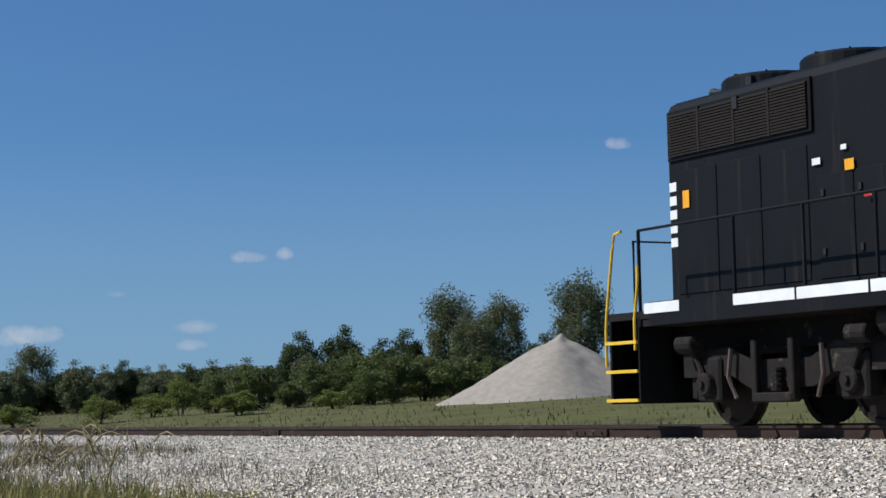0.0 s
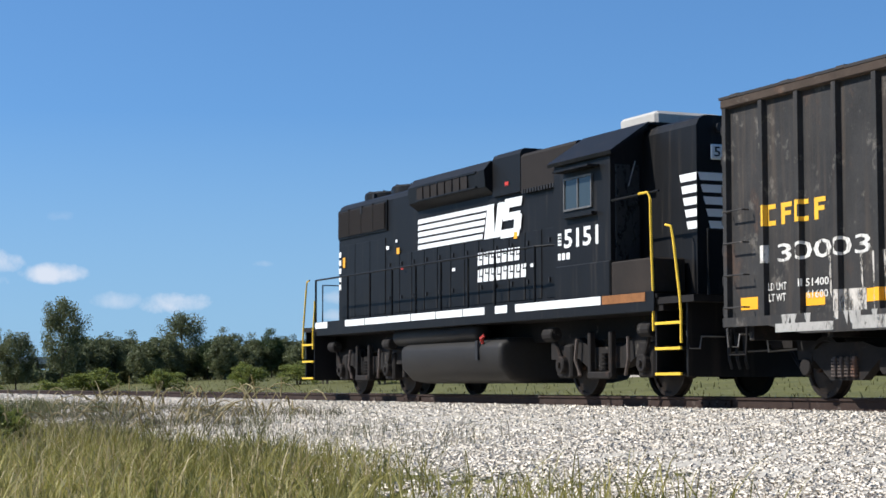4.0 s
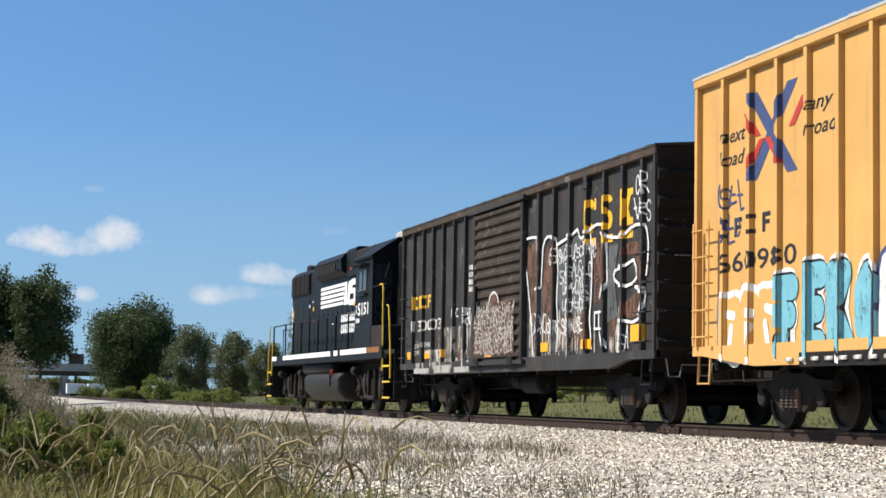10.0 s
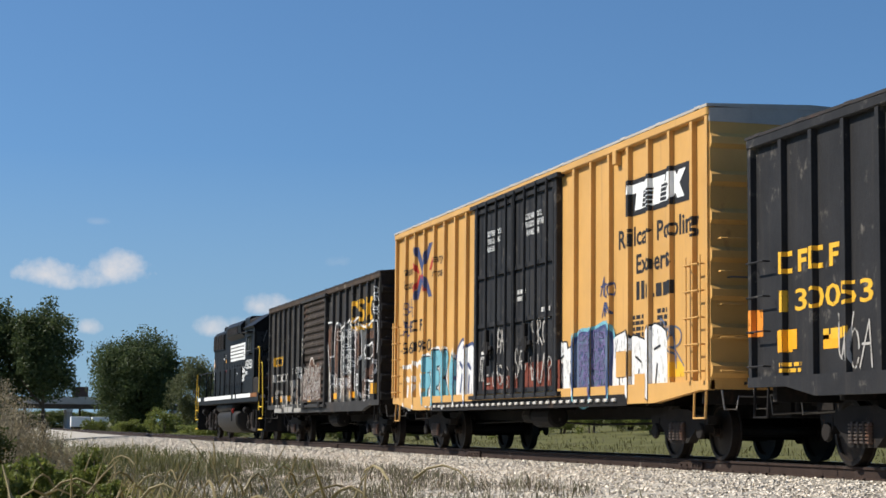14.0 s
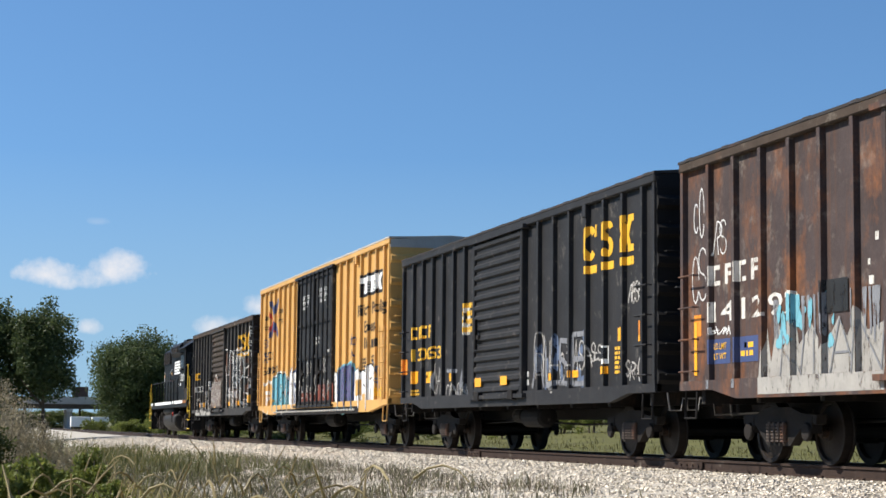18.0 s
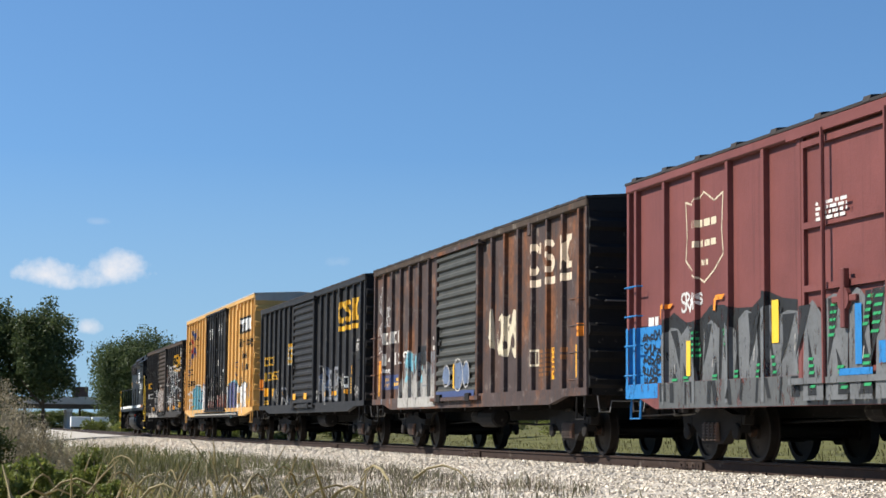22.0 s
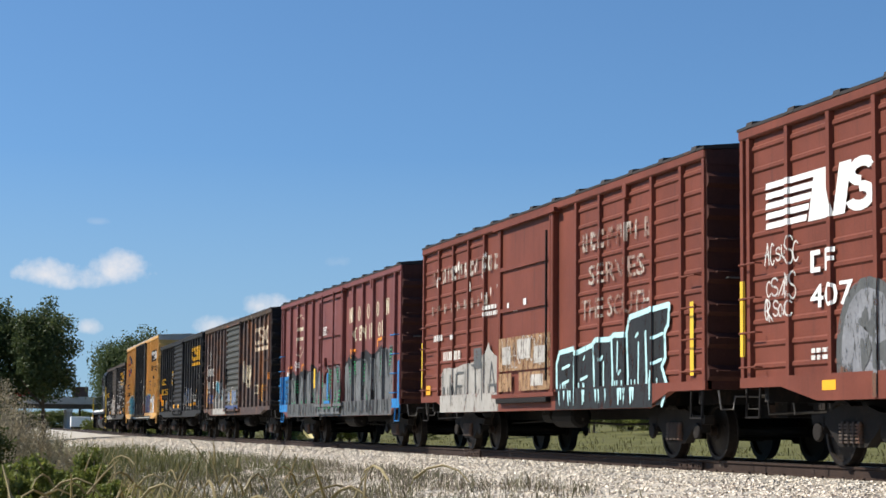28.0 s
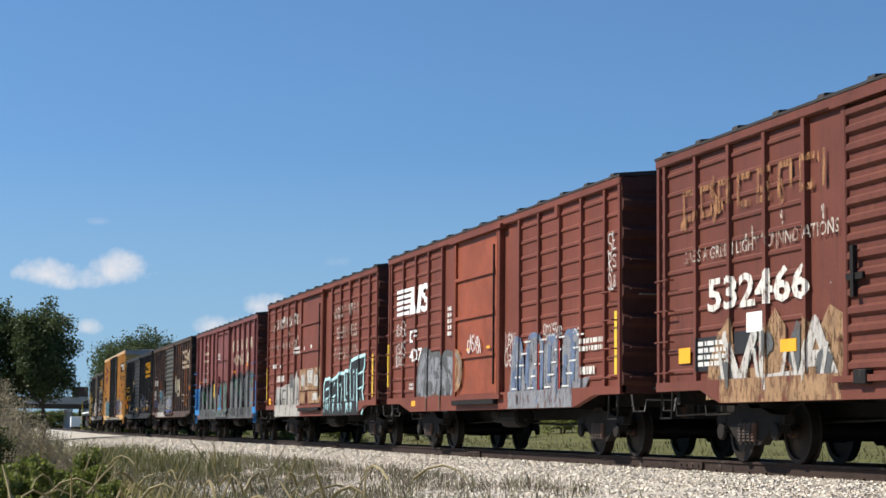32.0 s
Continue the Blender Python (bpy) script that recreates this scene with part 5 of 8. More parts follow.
    # roof with raised seams
    bm = prism(bmesh.new(), [(-1.615, eave - 0.01), (-1.615, eave + 0.03), (0, eave + roof_rise), (1.615, eave + 0.03), (1.615, eave - 0.01), (0, eave + roof_rise - 0.08)], -L / 2 - 0.02, L / 2 + 0.02, "y")
    part("roof", bm, roof_mat, ob)
    n, seam = 13, 0.075 if beaded or kind == 'plug' else 0.045
    sm = None
    for k in range(n):
        yy = -L / 2 + 0.35 + (L - 0.7) * k / (n - 1)
        if sm is None:
            bm = prism(bmesh.new(), [(-1.622, eave + 0.0), (-1.60, eave + seam), (0, eave + roof_rise + seam), (1.60, eave + seam), (1.622, eave + 0.0), (0, eave + roof_rise - 0.02)], -0.09, 0.09, "y")
            sm = part("roof_seam", bm, roof_mat, ob)
            sm.location.y = yy
        else:
            twin(sm, 0, yy)
    # underframe
    bm = boxes((-0.33, 0.33, -L / 2 + 0.05, L / 2 - 0.05, 0.62, 1.0))
    part("centre_sill", bm, UNDER, ob)
    cb = part("crossbearer", boxes((-1.45, 1.45, -0.06, 0.06, 0.80, 1.01)), UNDER, ob)
    for k in range(9):
        yy = -L / 2 + 0.5 + (L - 1.0) * k / 8
        if k:
            twin(cb, 0, yy)
        else:
            cb.location.y = yy
    part("floor_pan", boxes((-1.50, 1.50, -L / 2 + 0.05, L / 2 - 0.05, sill_z - 0.01, sill_z + 0.05)), UNDER, ob)
    part("air_reservoir", disc(bmesh.new(), (-0.95, -0.9, 0.66), 0.20, 1.1, "y", 14, 0.05), UNDER, ob)
    part("brake_cylinder", disc(bmesh.new(), (-0.75, 1.0, 0.70), 0.15, 0.5, "y", 12, 0.03), UNDER, ob)
    part("brake_rod", tube(bmesh.new(), [(-0.5, L / 2 - 3.2, 0.55), (-0.6, 1.6, 0.60), (-0.6, -2.0, 0.52), (-0.5, -L / 2 + 3.2, 0.55)], 0.02, 5), UNDER, ob)
    for yy in (L / 2 - 2.2, -L / 2 + 2.2):
        freight_truck(ob, yy)
        for k in (-0.865, 0.865):
            wheelset(ob, yy + k, 0.42)
    # ladders on the side
    lm = ladder_mat or paint
    ladder(ob, L - 0.66, 0.50, 1.25, 2.60 if not full_ladder else 2.75, 5 if full_ladder else 4, c, lm, full_ladder)
    ladder(ob, 0.16, 0.50, 1.25, 2.60 if not full_ladder else 2.75, 5 if full_ladder else 4, c, lm, full_ladder)
    part("corner_bracket", boxes((-1.62, -1.50, y(L * 0.80) - 0.10, y(L * 0.80) + 0.06, eave - 0.34, eave - 0.10), bev=0.01), paint, ob)
    return c


def side_door(c, s, d0, d1, kind, z0, z1, mat, paint):
    ob, L = c["ob"], c["L"]
    y = lambda u: L / 2 - u  # noqa: E731
    zb, zt = z0 + 0.06, z1 - 0.02
    ym = (y(d0) + y(d1)) / 2
    # tracks and door posts
    for z in (z0 - 0.02, zt - 0.02):
        part("door_track", boxes((*sorted((s * 1.54, s * 1.68)), y(d1) - 0.25, y(d0) + 0.25, z, z + 0.075)), paint if kind != "double" else mat, ob)
    for u in (d0, d1):
        part("door_post", boxes((*sorted((s * 1.50, s * 1.635)), y(u) - 0.06, y(u) + 0.06, z0, zt), bev=0.015), paint if kind != "double" else mat, ob)
    X = 1.585
    if kind == "corrugated":
        bm = ribbed(s * 1.53, s, y(d1) + 0.07, y(d0) - 0.07, zb, zt, 15, 0.07, 0.05, 0.055)
        dr = part("door", bm, mat, ob, "closed sliding door with horizontal corrugations")
        part("door_handle", boxes((*sorted((s * 1.63, s * 1.69)), y(d0) - 0.32, y(d0) - 0.24, zb + 0.9, zb + 1.5), (*sorted((s * 1.63, s * 1.67)), y(d0) - 0.5, y(d0) - 0.1, zb + 1.1, zb + 1.18)), UNDER, dr)
        for u in (y(d0) - 0.6, y(d1) + 0.3):
            part("door_roller", boxes((*sorted((s * 1.60, s * 1.70)), u, u + 0.3, z0 - 0.05, z0 + 0.12), bev=0.01), UNDER, dr)
    elif kind == "flat":
        dr = part("door", boxes((*sorted((s * X, s * 1.53)), y(d1) + 0.07, y(d0) - 0.07, zb, zt)), mat, ob, "closed sliding door with plain panels")
        for k in range(1, 4):
            z = zb + (zt - zb) * k / 4
            part("door_stiffener", boxes((*sorted((s * X, s * (X + 0.045))), y(d1) + 0.13, y(d0) - 0.13, z - 0.035, z + 0.035)), mat, dr)
        for e in (y(d1) + 0.07, y(d0) - 0.13):
            part("door_edge", boxes((*sorted((s * X, s * (X + 0.05))), e, e + 0.06, zb, zt)), mat, dr)
        part("lock_rod", tube(bmesh.new(), [(s * 1.66, y(d1) + 0.2, zb + 0.2), (s * 1.66, y(d1) + 0.2, zt - 0.3)], 0.022, 6), UNDER, dr)
        part("roller_beam", boxes((*sorted((s * 1.60, s * 1.70)), y(d1) + 0.1, y(d0) - 0.1, z0 - 0.12, z0 - 0.03), bev=0.01), UNDER, dr)
    else:
        leaves = [(d0 + 0.07, d1 - 0.07)] if kind == "plug" else [(d0 + 0.07, (d0 + d1) / 2 - 0.02), ((d0 + d1) / 2 + 0.02, d1 - 0.07)]
        for a, b in leaves:
            dr = part("door", boxes((*sorted((s * X, s * 1.53)), y(b), y(a), zb, zt)), mat, ob, "closed plug door with locking rods")
            for z in (zb + 0.05, zb + (zt - zb) * 0.36, zb + (zt - zb) * 0.62, zt - 0.12):
                part("door_stiffener", boxes((*sorted((s * X, s * (X + 0.05))), y(b) + 0.06, y(a) - 0.06, z - 0.03, z + 0.05)), mat, dr)
            for u in (a + 0.03, b - 0.03):
                part("door_edge", boxes((*sorted((s * X, s * (X + 0.05))), y(u) - 0.03, y(u) + 0.03, zb, zt)), mat, dr)
            for f in (0.22, 0.74) if kind == "plug" else (0.10, 0.36, 0.64, 0.90):
                u = a + (b - a) * f
                rod = part("locking_rod", tube(bmesh.new(), [(s * 1.68, y(u), zb - 0.08), (s * 1.68, y(u), zt + 0.02)], 0.028, 6), mat, dr)
            um = a + (b - a) * 0.4
            bm = boxes((*sorted((s * 1.64, s * 1.70)), y(um) - 0.30, y(um) + 0.30, zb + 0.85, zb + 0.93), (*sorted((s * 1.64, s * 1.72)), y(um) - 0.05, y(um) + 0.05, zb + 0.55, zb + 1.25), bev=0.01)
            disc(bm, (s * 1.66, y(um), zb + 0.89), 0.14, 0.05 * s, "x", 14)
            part("door_crank", bm, mat if kind == "plug" else UNDER, dr)

# ---- the eight cars ----
rng = random.Random(11)
D50 = (6.02, 9.12)
c1 = boxcar("black boxcar with brown and white graffiti over its side", 19.2, 34.8, 4.22, BLACK, (*D50, "corrugated"), 8, 8, drop=(0.96, 1.1, 1.9), door_mat=BROWN_DOOR, chord_mat=CHORD)
c2 = boxcar("tall yellow boxcar with black double plug doors and teal graffiti", 36.25, 54.5, 4.96, YELLOW, (6.85, 11.77, "double"), 8, 8, door_mat=BLACK_B, roof_mat=END_GREY, end_mat=YELLOW, drop=(0.93, 0.3, 2.0), ladder_mat=YELLOW, roof_rise=0.09, full_ladder=True)
c3 = boxcar("black boxcar with gold lettering, lightly tagged", 55.78, 71.35, 4.27, BLACK_B, (*D50, "corrugated"), 8, 8, drop=(0.96, 1.1, 1.9))
c4 = boxcar("weathered brown boxcar with rust patches and a grey door", 72.3, 87.75, 4.26, WEATHERED, (*D50, "corrugated"), 8, 8, door_mat=GREY_DOOR, drop=(0.96, 1.1, 1.9), chord_mat=CHORD)
c5 = boxcar("maroon boxcar with plug door and grey graffiti below", 89.55, 105.0, 4.22, MAROON, (*D50, "plug"), 7, 6, drop=(0.84, 0.2, 1.2), ladder_mat=SPRAY_BLUE)
c6 = boxcar("oxide red boxcar with pressed side panels and black-and-cyan graffiti", 106.95, 122.5, 4.37, OXIDE, (5.85, 9.0, "flat"), 6, 6, beaded=True, drop=(0.86, 1.3, 2.2), door_mat=OXIDE)
c7 = boxcar("oxide red boxcar with an orange-red door and slate graffiti", 123.65, 139.1, 4.42, OXIDE, (5.92, 9.05, "flat"), 6, 6, beaded=True, drop=(0.90, 1.2, 2.2), door_mat=OXIDE_DOOR)
c8 = boxcar("oxide brown boxcar with tan graffiti and a corrugated door", 140.6, 156.3, 4.44, OXIDE_B, (5.95, 9.1, "corrugated"), 6, 6, beaded=True, drop=(0.90, 1.6, 2.3))


c2["shift"], c3["shift"] = 0.35, -0.3


def ring_piece(bm, u, v, ru, rv, t, a0, a1, n=9):
    """A thick piece of an elliptic ring, t wide across and 0.62 t high, between two angles in degrees."""
    outer, inner = arc(u, v, ru, rv, a0, a1, n), arc(u, v, ru - t, rv - 0.62 * t, a0, a1, n)
    for k in range(n):
        poly(bm, [outer[k], outer[k + 1], inner[k + 1], inner[k]])
    return bm


def slab_letters(c, u, v, h, w, step, mat, underline=True, layer=1):
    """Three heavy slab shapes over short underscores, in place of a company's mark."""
    t = 0.20
    bm = ring_piece(bmesh.new(), u + w * 0.5, v + h / 2, w * 0.5, h / 2, t, 42, 318, 14)
    poly(bm, [(u + w * 0.80, v + h * 0.66), (u + w, v + h * 0.66), (u + w, v + h), (u + w * 0.88, v + h)])
    decal(c, "company_mark", bm, mat, layer, joined=True)
    b, ws = u + step + 0.06, w - 0.12
    bm = ring_piece(bmesh.new(), b + ws / 2, v + h * 0.72, ws / 2, h * 0.28, t * 0.86, 20, 268, 10)
    ring_piece(bm, b + ws / 2, v + h * 0.28, ws / 2, h * 0.28, t * 0.86, 92, -160, 10)
    decal(c, "company_mark", bm, mat, layer, joined=True)
    b = u + 2 * step
    bm = rects((b, b + w * 0.46, v + h - 0.11, v + h), (b + w * 0.56, b + w, v + h - 0.11, v + h), (b, b + w * 0.46, v, v + 0.11), (b + w * 0.56, b + w, v, v + 0.11))
    slab(bm, b + w * 0.06, b + w * 0.36, v, v + h, w * 0.60)
    slab(bm, b + w * 0.66, b + w * 0.92, v, v + h, -w * 0.60)
    decal(c, "company_mark", bm, mat, layer, joined=True)
    if underline:
        decal(c, "company_mark", rects(*[(u + i * step + (0.05 if i == 1 else 0), u + i * step + w - (0.05 if i == 1 else 0), v - 0.21, v - 0.08) for i in range(3)]), mat, layer)


def mark_bars(c, u, v, h, n, mat, w=0.3, gap=0.12, layer=1):
    """A company's initials as plain upright blocks."""
    bm = bmesh.new()
    for k in range(n):
        a = u + k * (w + gap)
        poly(bm, [(a, v), (a + w * 0.35, v), (a + w * 0.35, v + h), (a, v + h)])
        poly(bm, [(a + w * 0.35, v + h * 0.78), (a + w, v + h * 0.78), (a + w, v + h), (a + w * 0.35, v + h)])
        if k % 2 == 0:
            poly(bm, [(a + w * 0.35, v), (a + w, v), (a + w, v + h * 0.22), (a + w * 0.35, v + h * 0.22)])
        else:
            poly(bm, [(a + w * 0.35, v + h * 0.4), (a + w * 0.9, v + h * 0.4), (a + w * 0.9, v + h * 0.6), (a + w * 0.35, v + h * 0.6)])
    decal(c, "company_mark", bm, mat, layer)


def throw_up(c, u0, u1, v0, v1, n, fill, line, seed, glow=None, inner=None, line_w=0.07, layer=2, label=""):
    """Swollen sprayed letter forms in a row, outlined."""
    r = random.Random(seed)
    w = (u1 - u0) / n
    a, b, d = bmesh.new(), bmesh.new(), bmesh.new()
    g = bmesh.new()
    for k in range(n):
        h = (v1 - v0) * r.uniform(0.82, 1.0)
        sd = r.random()
        cu, cv = u0 + w * (k + 0.5), v0 + h / 2
        if glow:
            blob(g, cu, cv, w * 0.60, h / 2, random.Random(sd), grow=0.13, square=0.7)
        blob(a, cu, cv, w * 0.58, h / 2, random.Random(sd), grow=line_w, square=0.7)
        blob(b, cu, cv, w * 0.58, h / 2, random.Random(sd), square=0.7)
        stroke(d, [(cu - w * 0.05, cv - h * 0.30), (cu + r.uniform(-0.1, 0.1), cv - h * 0.02)], line_w * 1.3)
        stroke(d, [(cu - w * 0.12, cv + h * 0.20), (cu + w * 0.18, cv + h * r.uniform(0.1, 0.25))], line_w * 1.3)
    if glow:
        decal(c, "graffiti", g, glow, layer)
    decal(c, "graffiti", a, line, layer + 1)
    decal(c, "graffiti", b, fill, layer + 2, label=label)
    decal(c, "graffiti", d, inner or line, layer + 3)


def tags(c, spots, mat, seed, w=0.035, layer=2):
    r = random.Random(seed)
    for u0, u1, v0, v1 in spots:
        decal(c, "graffiti_tag", scribble(r, u0, u1, v0, v1, w), mat, layer, joined=True)


def stencils(c, spots, mat, seed, layer=1, plane=None):
    r = random.Random(seed)
    for u0, u1, v0, v1, n in spots:
        decal(c, "stencil", bars_of(u0, u1, v0, v1, n, r), STENCIL if mat is WHITE else mat, layer, plane, joined=True)


def reflectors(c, us, v=1.22, w=0.42, h=0.17, mat=None, plane=None):
    for u in us:
        decal(c, "reflector", rects((u, u + w, v, v + h)), mat or REFLECT, 1, plane)


def drips(bm, r, u0, u1, v, n, lo, hi, w=0.05):
    for k in range(n):
        u = r.uniform(u0, u1)
        poly(bm, [(u, v), (u + w * r.uniform(0.5, 1.3), v), (u + w * 0.7, v - r.uniform(lo, hi)), (u + w * 0.3, v - r.uniform(lo, hi))])
    return bm


def speckle(c, u0, u1, v0, v1, n, mat, seed, size=0.12, layer=1, name="paint_patch"):
    r = random.Random(seed)
    bm = bmesh.new()
    for k in range(n):
        s = size * r.uniform(0.4, 1.4)
        blob(bm, r.uniform(u0, u1), r.uniform(v0, v1), s * r.uniform(0.5, 1.2), s * r.uniform(0.8, 2.2), r, 0.35, 12, 0.2)
    decal(c, name, bm, mat, layer)


# first car, black
slab_letters(c1, 12.27, 3.12, 0.58, 0.56, 0.83, GOLD)
mark_bars(c1, 0.98, 2.34, 0.29, 4, GOLD, 0.25, 0.13)
letters(c1, "130003", 0.95, 1.84, 0.24, FADED, width=2.35, bold=0.01, name="number")
stencils(c1, [(5.35, 5.9, 2.5, 3.1, 4)], FADED, 3)
for txt, u, v, w_ in (("LD LMT", 1.04, 1.46, 0.43), ("LT WT", 1.05, 1.31, 0.40), ("151400", 1.84, 1.48, 0.58), ("61600", 1.92, 1.32, 0.48)):
    letters(c1, txt, u, v, 0.10, FADED, width=w_, bold=0.012, layer=3, name="data_stencil")
reflectors(c1, (0.35, 1.9, 3.2), 1.22)
decal(c1, "reflector", rects((14.5, 15.06, 1.27, 1.53), (10.1, 10.5, 1.2, 1.36), (12.3, 12.72, 1.2, 1.36)), REFLECT, 9)
reflectors(c1, (6.9,), 1.16, plane=1.635)
brown = bmesh.new()
poly(brown, [(8.98, 3.12), (9.7, 3.22), (9.82, 2.3), (10.06, 1.25), (9.62, 1.25)])
poly(brown, [(11.0, 1.75), (11.6, 1.9), (12.5, 1.8), (12.55, 1.25), (11.0, 1.25)])
poly(brown, [(13.5, 1.75), (14.0, 1.6), (14.0, 1.15), (13.5, 1.15)])
poly(brown, [(10.2, 3.0), (10.5, 3.16), (10.86, 3.05), (10.78, 2.2), (10.62, 1.25), (10.1, 1.25), (10.12, 2.3)])
poly(brown, [(12.72, 2.75), (12.9, 2.95), (13.3, 2.92), (13.38, 2.3), (13.1, 1.95), (12.8, 1.95)])
poly(brown, [(13.85, 2.62), (14.3, 2.84), (14.85, 2.82), (15.06, 2.45), (14.98, 1.9), (14.6, 1.64), (14.1, 1.66), (13.9, 1.84), (14.3, 1.93), (14.66, 2.02), (14.82, 2.3), (14.62, 2.62), (14.2, 2.66)])
decal(c1, "graffiti", brown, SPRAY_BROWN, 2, label="faded brown sprayed letters")
grey = bmesh.new()
poly(grey, [(9.7, 3.22), (9.8, 2.3), (10.08, 2.3), (10.15, 2.9), (10.06, 1.3), (10.0, 1.3), (9.85, 2.0)])
poly(grey, [(10.95, 3.0), (11.95, 3.15), (12.7, 2.9), (12.7, 2.0), (12.2, 1.8), (11.2, 1.8), (10.85, 2.2)])
poly(grey, [(13.45, 2.85), (13.9, 2.85), (13.7, 2.35), (13.9, 1.7), (13.4, 1.6)])
decal(c1, "graffiti", grey, SPRAY_GREY, 3, label="greyish sprayed fill")
for line in ([(8.92, 3.18), (9.07, 3.3), (9.45, 3.31), (9.76, 3.29), (9.8, 2.8), (9.84, 2.38), (9.92, 2.33), (10.05, 2.36), (10.09, 2.7), (10.14, 3.07), (10.24, 3.2), (10.38, 3.25), (10.76, 3.23), (10.86, 3.17), (10.9, 3.06), (11.3, 3.12), (11.7, 3.18), (11.98, 3.25), (12.06, 3.12), (12.17, 3.07), (12.4, 3.14), (12.76, 3.23), (12.95, 3.25), (13.12, 3.23), (13.25, 3.1), (13.4, 3.01), (13.7, 2.97), (14.01, 2.95), (14.2, 2.98), (14.46, 3.06), (14.7, 3.09), (14.9, 3.08), (15.06, 3.05), (15.14, 2.96), (15.2, 2.77), (15.18, 2.5), (15.12, 2.28)],
             [(8.92, 3.18), (9.05, 2.95), (9.22, 2.67), (9.36, 2.25), (9.49, 1.83), (9.58, 1.45), (9.64, 1.14)],
             [(14.59, 2.55), (14.2, 2.48), (13.78, 2.43), (13.72, 2.36), (13.75, 2.28), (14.0, 2.19), (14.28, 2.15), (14.55, 2.18), (14.72, 2.26), (14.7, 2.42), (14.59, 2.55)],
             [(15.05, 2.08), (14.66, 2.12), (15.09, 2.01), (15.06, 1.84), (14.97, 1.68), (14.75, 1.6), (14.54, 1.57), (14.02, 1.63), (13.96, 1.4), (13.9, 1.1)],
             [(10.9, 3.06), (10.98, 2.6), (10.92, 2.1), (11.0, 1.6), (10.95, 1.2)], [(13.38, 2.9), (13.42, 2.3), (13.2, 1.9), (13.25, 1.5), (13.4, 1.2)],
             [(12.62, 3.1), (12.7, 2.6), (12.68, 2.1), (12.6, 1.7), (12.72, 1.2)]):
    decal(c1, "graffiti", stroke(bmesh.new(), line, 0.05), SPRAY_WHITE, 6, label="white sprayed outline", joined=True)
r = random.Random(77)
for u0, u1, v0, v1 in ((10.5, 12.9, 2.74, 2.98), (11.1, 12.7, 2.40, 2.68), (11.25, 12.55, 2.13, 2.36), (11.25, 12.5, 1.88, 2.09), (9.5, 10.4, 1.55, 1.9), (10.4, 11.1, 1.5, 1.75), (11.2, 12.3, 1.5, 1.8), (13.9, 14.4, 1.15, 1.5)):
    decal(c1, "graffiti_tag", scribble(r, u0, u1, v0, v1, 0.024), SPRAY_WHITE, 7, joined=True)
fall = bmesh.new()
for k in range(46):
    u = r.uniform(9.35, 14.1)
    t0 = r.uniform(1.35, 1.95)
    poly(fall, [(u, t0), (u + r.uniform(0.03, 0.09), t0 - 0.05), (u + 0.05, r.uniform(1.0, 1.2)), (u + 0.01, r.uniform(1.0, 1.2))])
decal(c1, "graffiti", fall, RUNS, 5, label="pale paint runs down to the sill")
tags(c1, [(14.54, 15.26, 3.15, 3.5), (14.6, 15.2, 3.5, 3.85), (5.0, 5.55, 1.86, 2.05), (5.0, 5.5, 2.06, 2.23)], SPRAY_WHITE, 5, 0.032)
letters(c1, "UC", 4.17, 2.04, 0.19, SPRAY_WHITE, 0.42, 0.0, 2, name="graffiti_tag")
decal(c1, "graffiti", drips(rects((2.5, 3.2, 1.02, 1.4), (3.6, 4.6, 0.98, 1.2), (5.0, 5.4, 1.0, 1.35)), random.Random(2), 2.3, 5.6, 1.85, 22, 0.3, 0.85, 0.09), RUNS, 2, label="white drips along the lower side")
decal(c1, "graffiti", drips(rects((1.3, 2.6, 0.885, 1.0), (3.0, 4.3, 0.885, 1.05), (4.6, 5.7, 0.885, 1.0)), random.Random(12), 1.4, 5.6, 1.12, 16, 0.08, 0.2, 0.12), CHALK, 1, 1.60, label="chalky white paint over the sill")
decal(c1, "graffiti", rects((4.6, 4.75, 1.1, 1.6)), SPRAY_BROWN, 2)
g3 = bmesh.new()
poly(g3, [(6.15, 1.2), (6.2, 1.9), (6.6, 2.1), (7.0, 2.05), (7.2, 2.35), (7.7, 2.42), (7.9, 2.15), (8.4, 2.25), (8.75, 2.0), (8.8, 1.2)])
decal(c1, "graffiti", g3, SPRAY_BROWN, 1, 1.643, label="brown spray across the door")
for j in range(4):
    decal(c1, "graffiti_tag", scribble(r, 6.25, 8.75, 1.22 + 0.24 * j, 1.46 + 0.24 * j, 0.03), PALE, 2, 1.645, joined=True)
decal(c1, "graffiti_tag", stroke(bmesh.new(), arc(7.5, 2.2, 0.3, 0.2, 0, 180), 0.05), FADED, 2, 1.645)
decal(c1, "stencil", rects((12.86, 13.3, 1.77, 1.81), (12.86, 13.3, 1.5, 1.54), (12.86, 12.9, 1.5, 1.8), (13.26, 13.3, 1.5, 1.8), (13.06, 13.1, 1.5, 1.8)), SPRAY_WHITE, 9, joined=True)

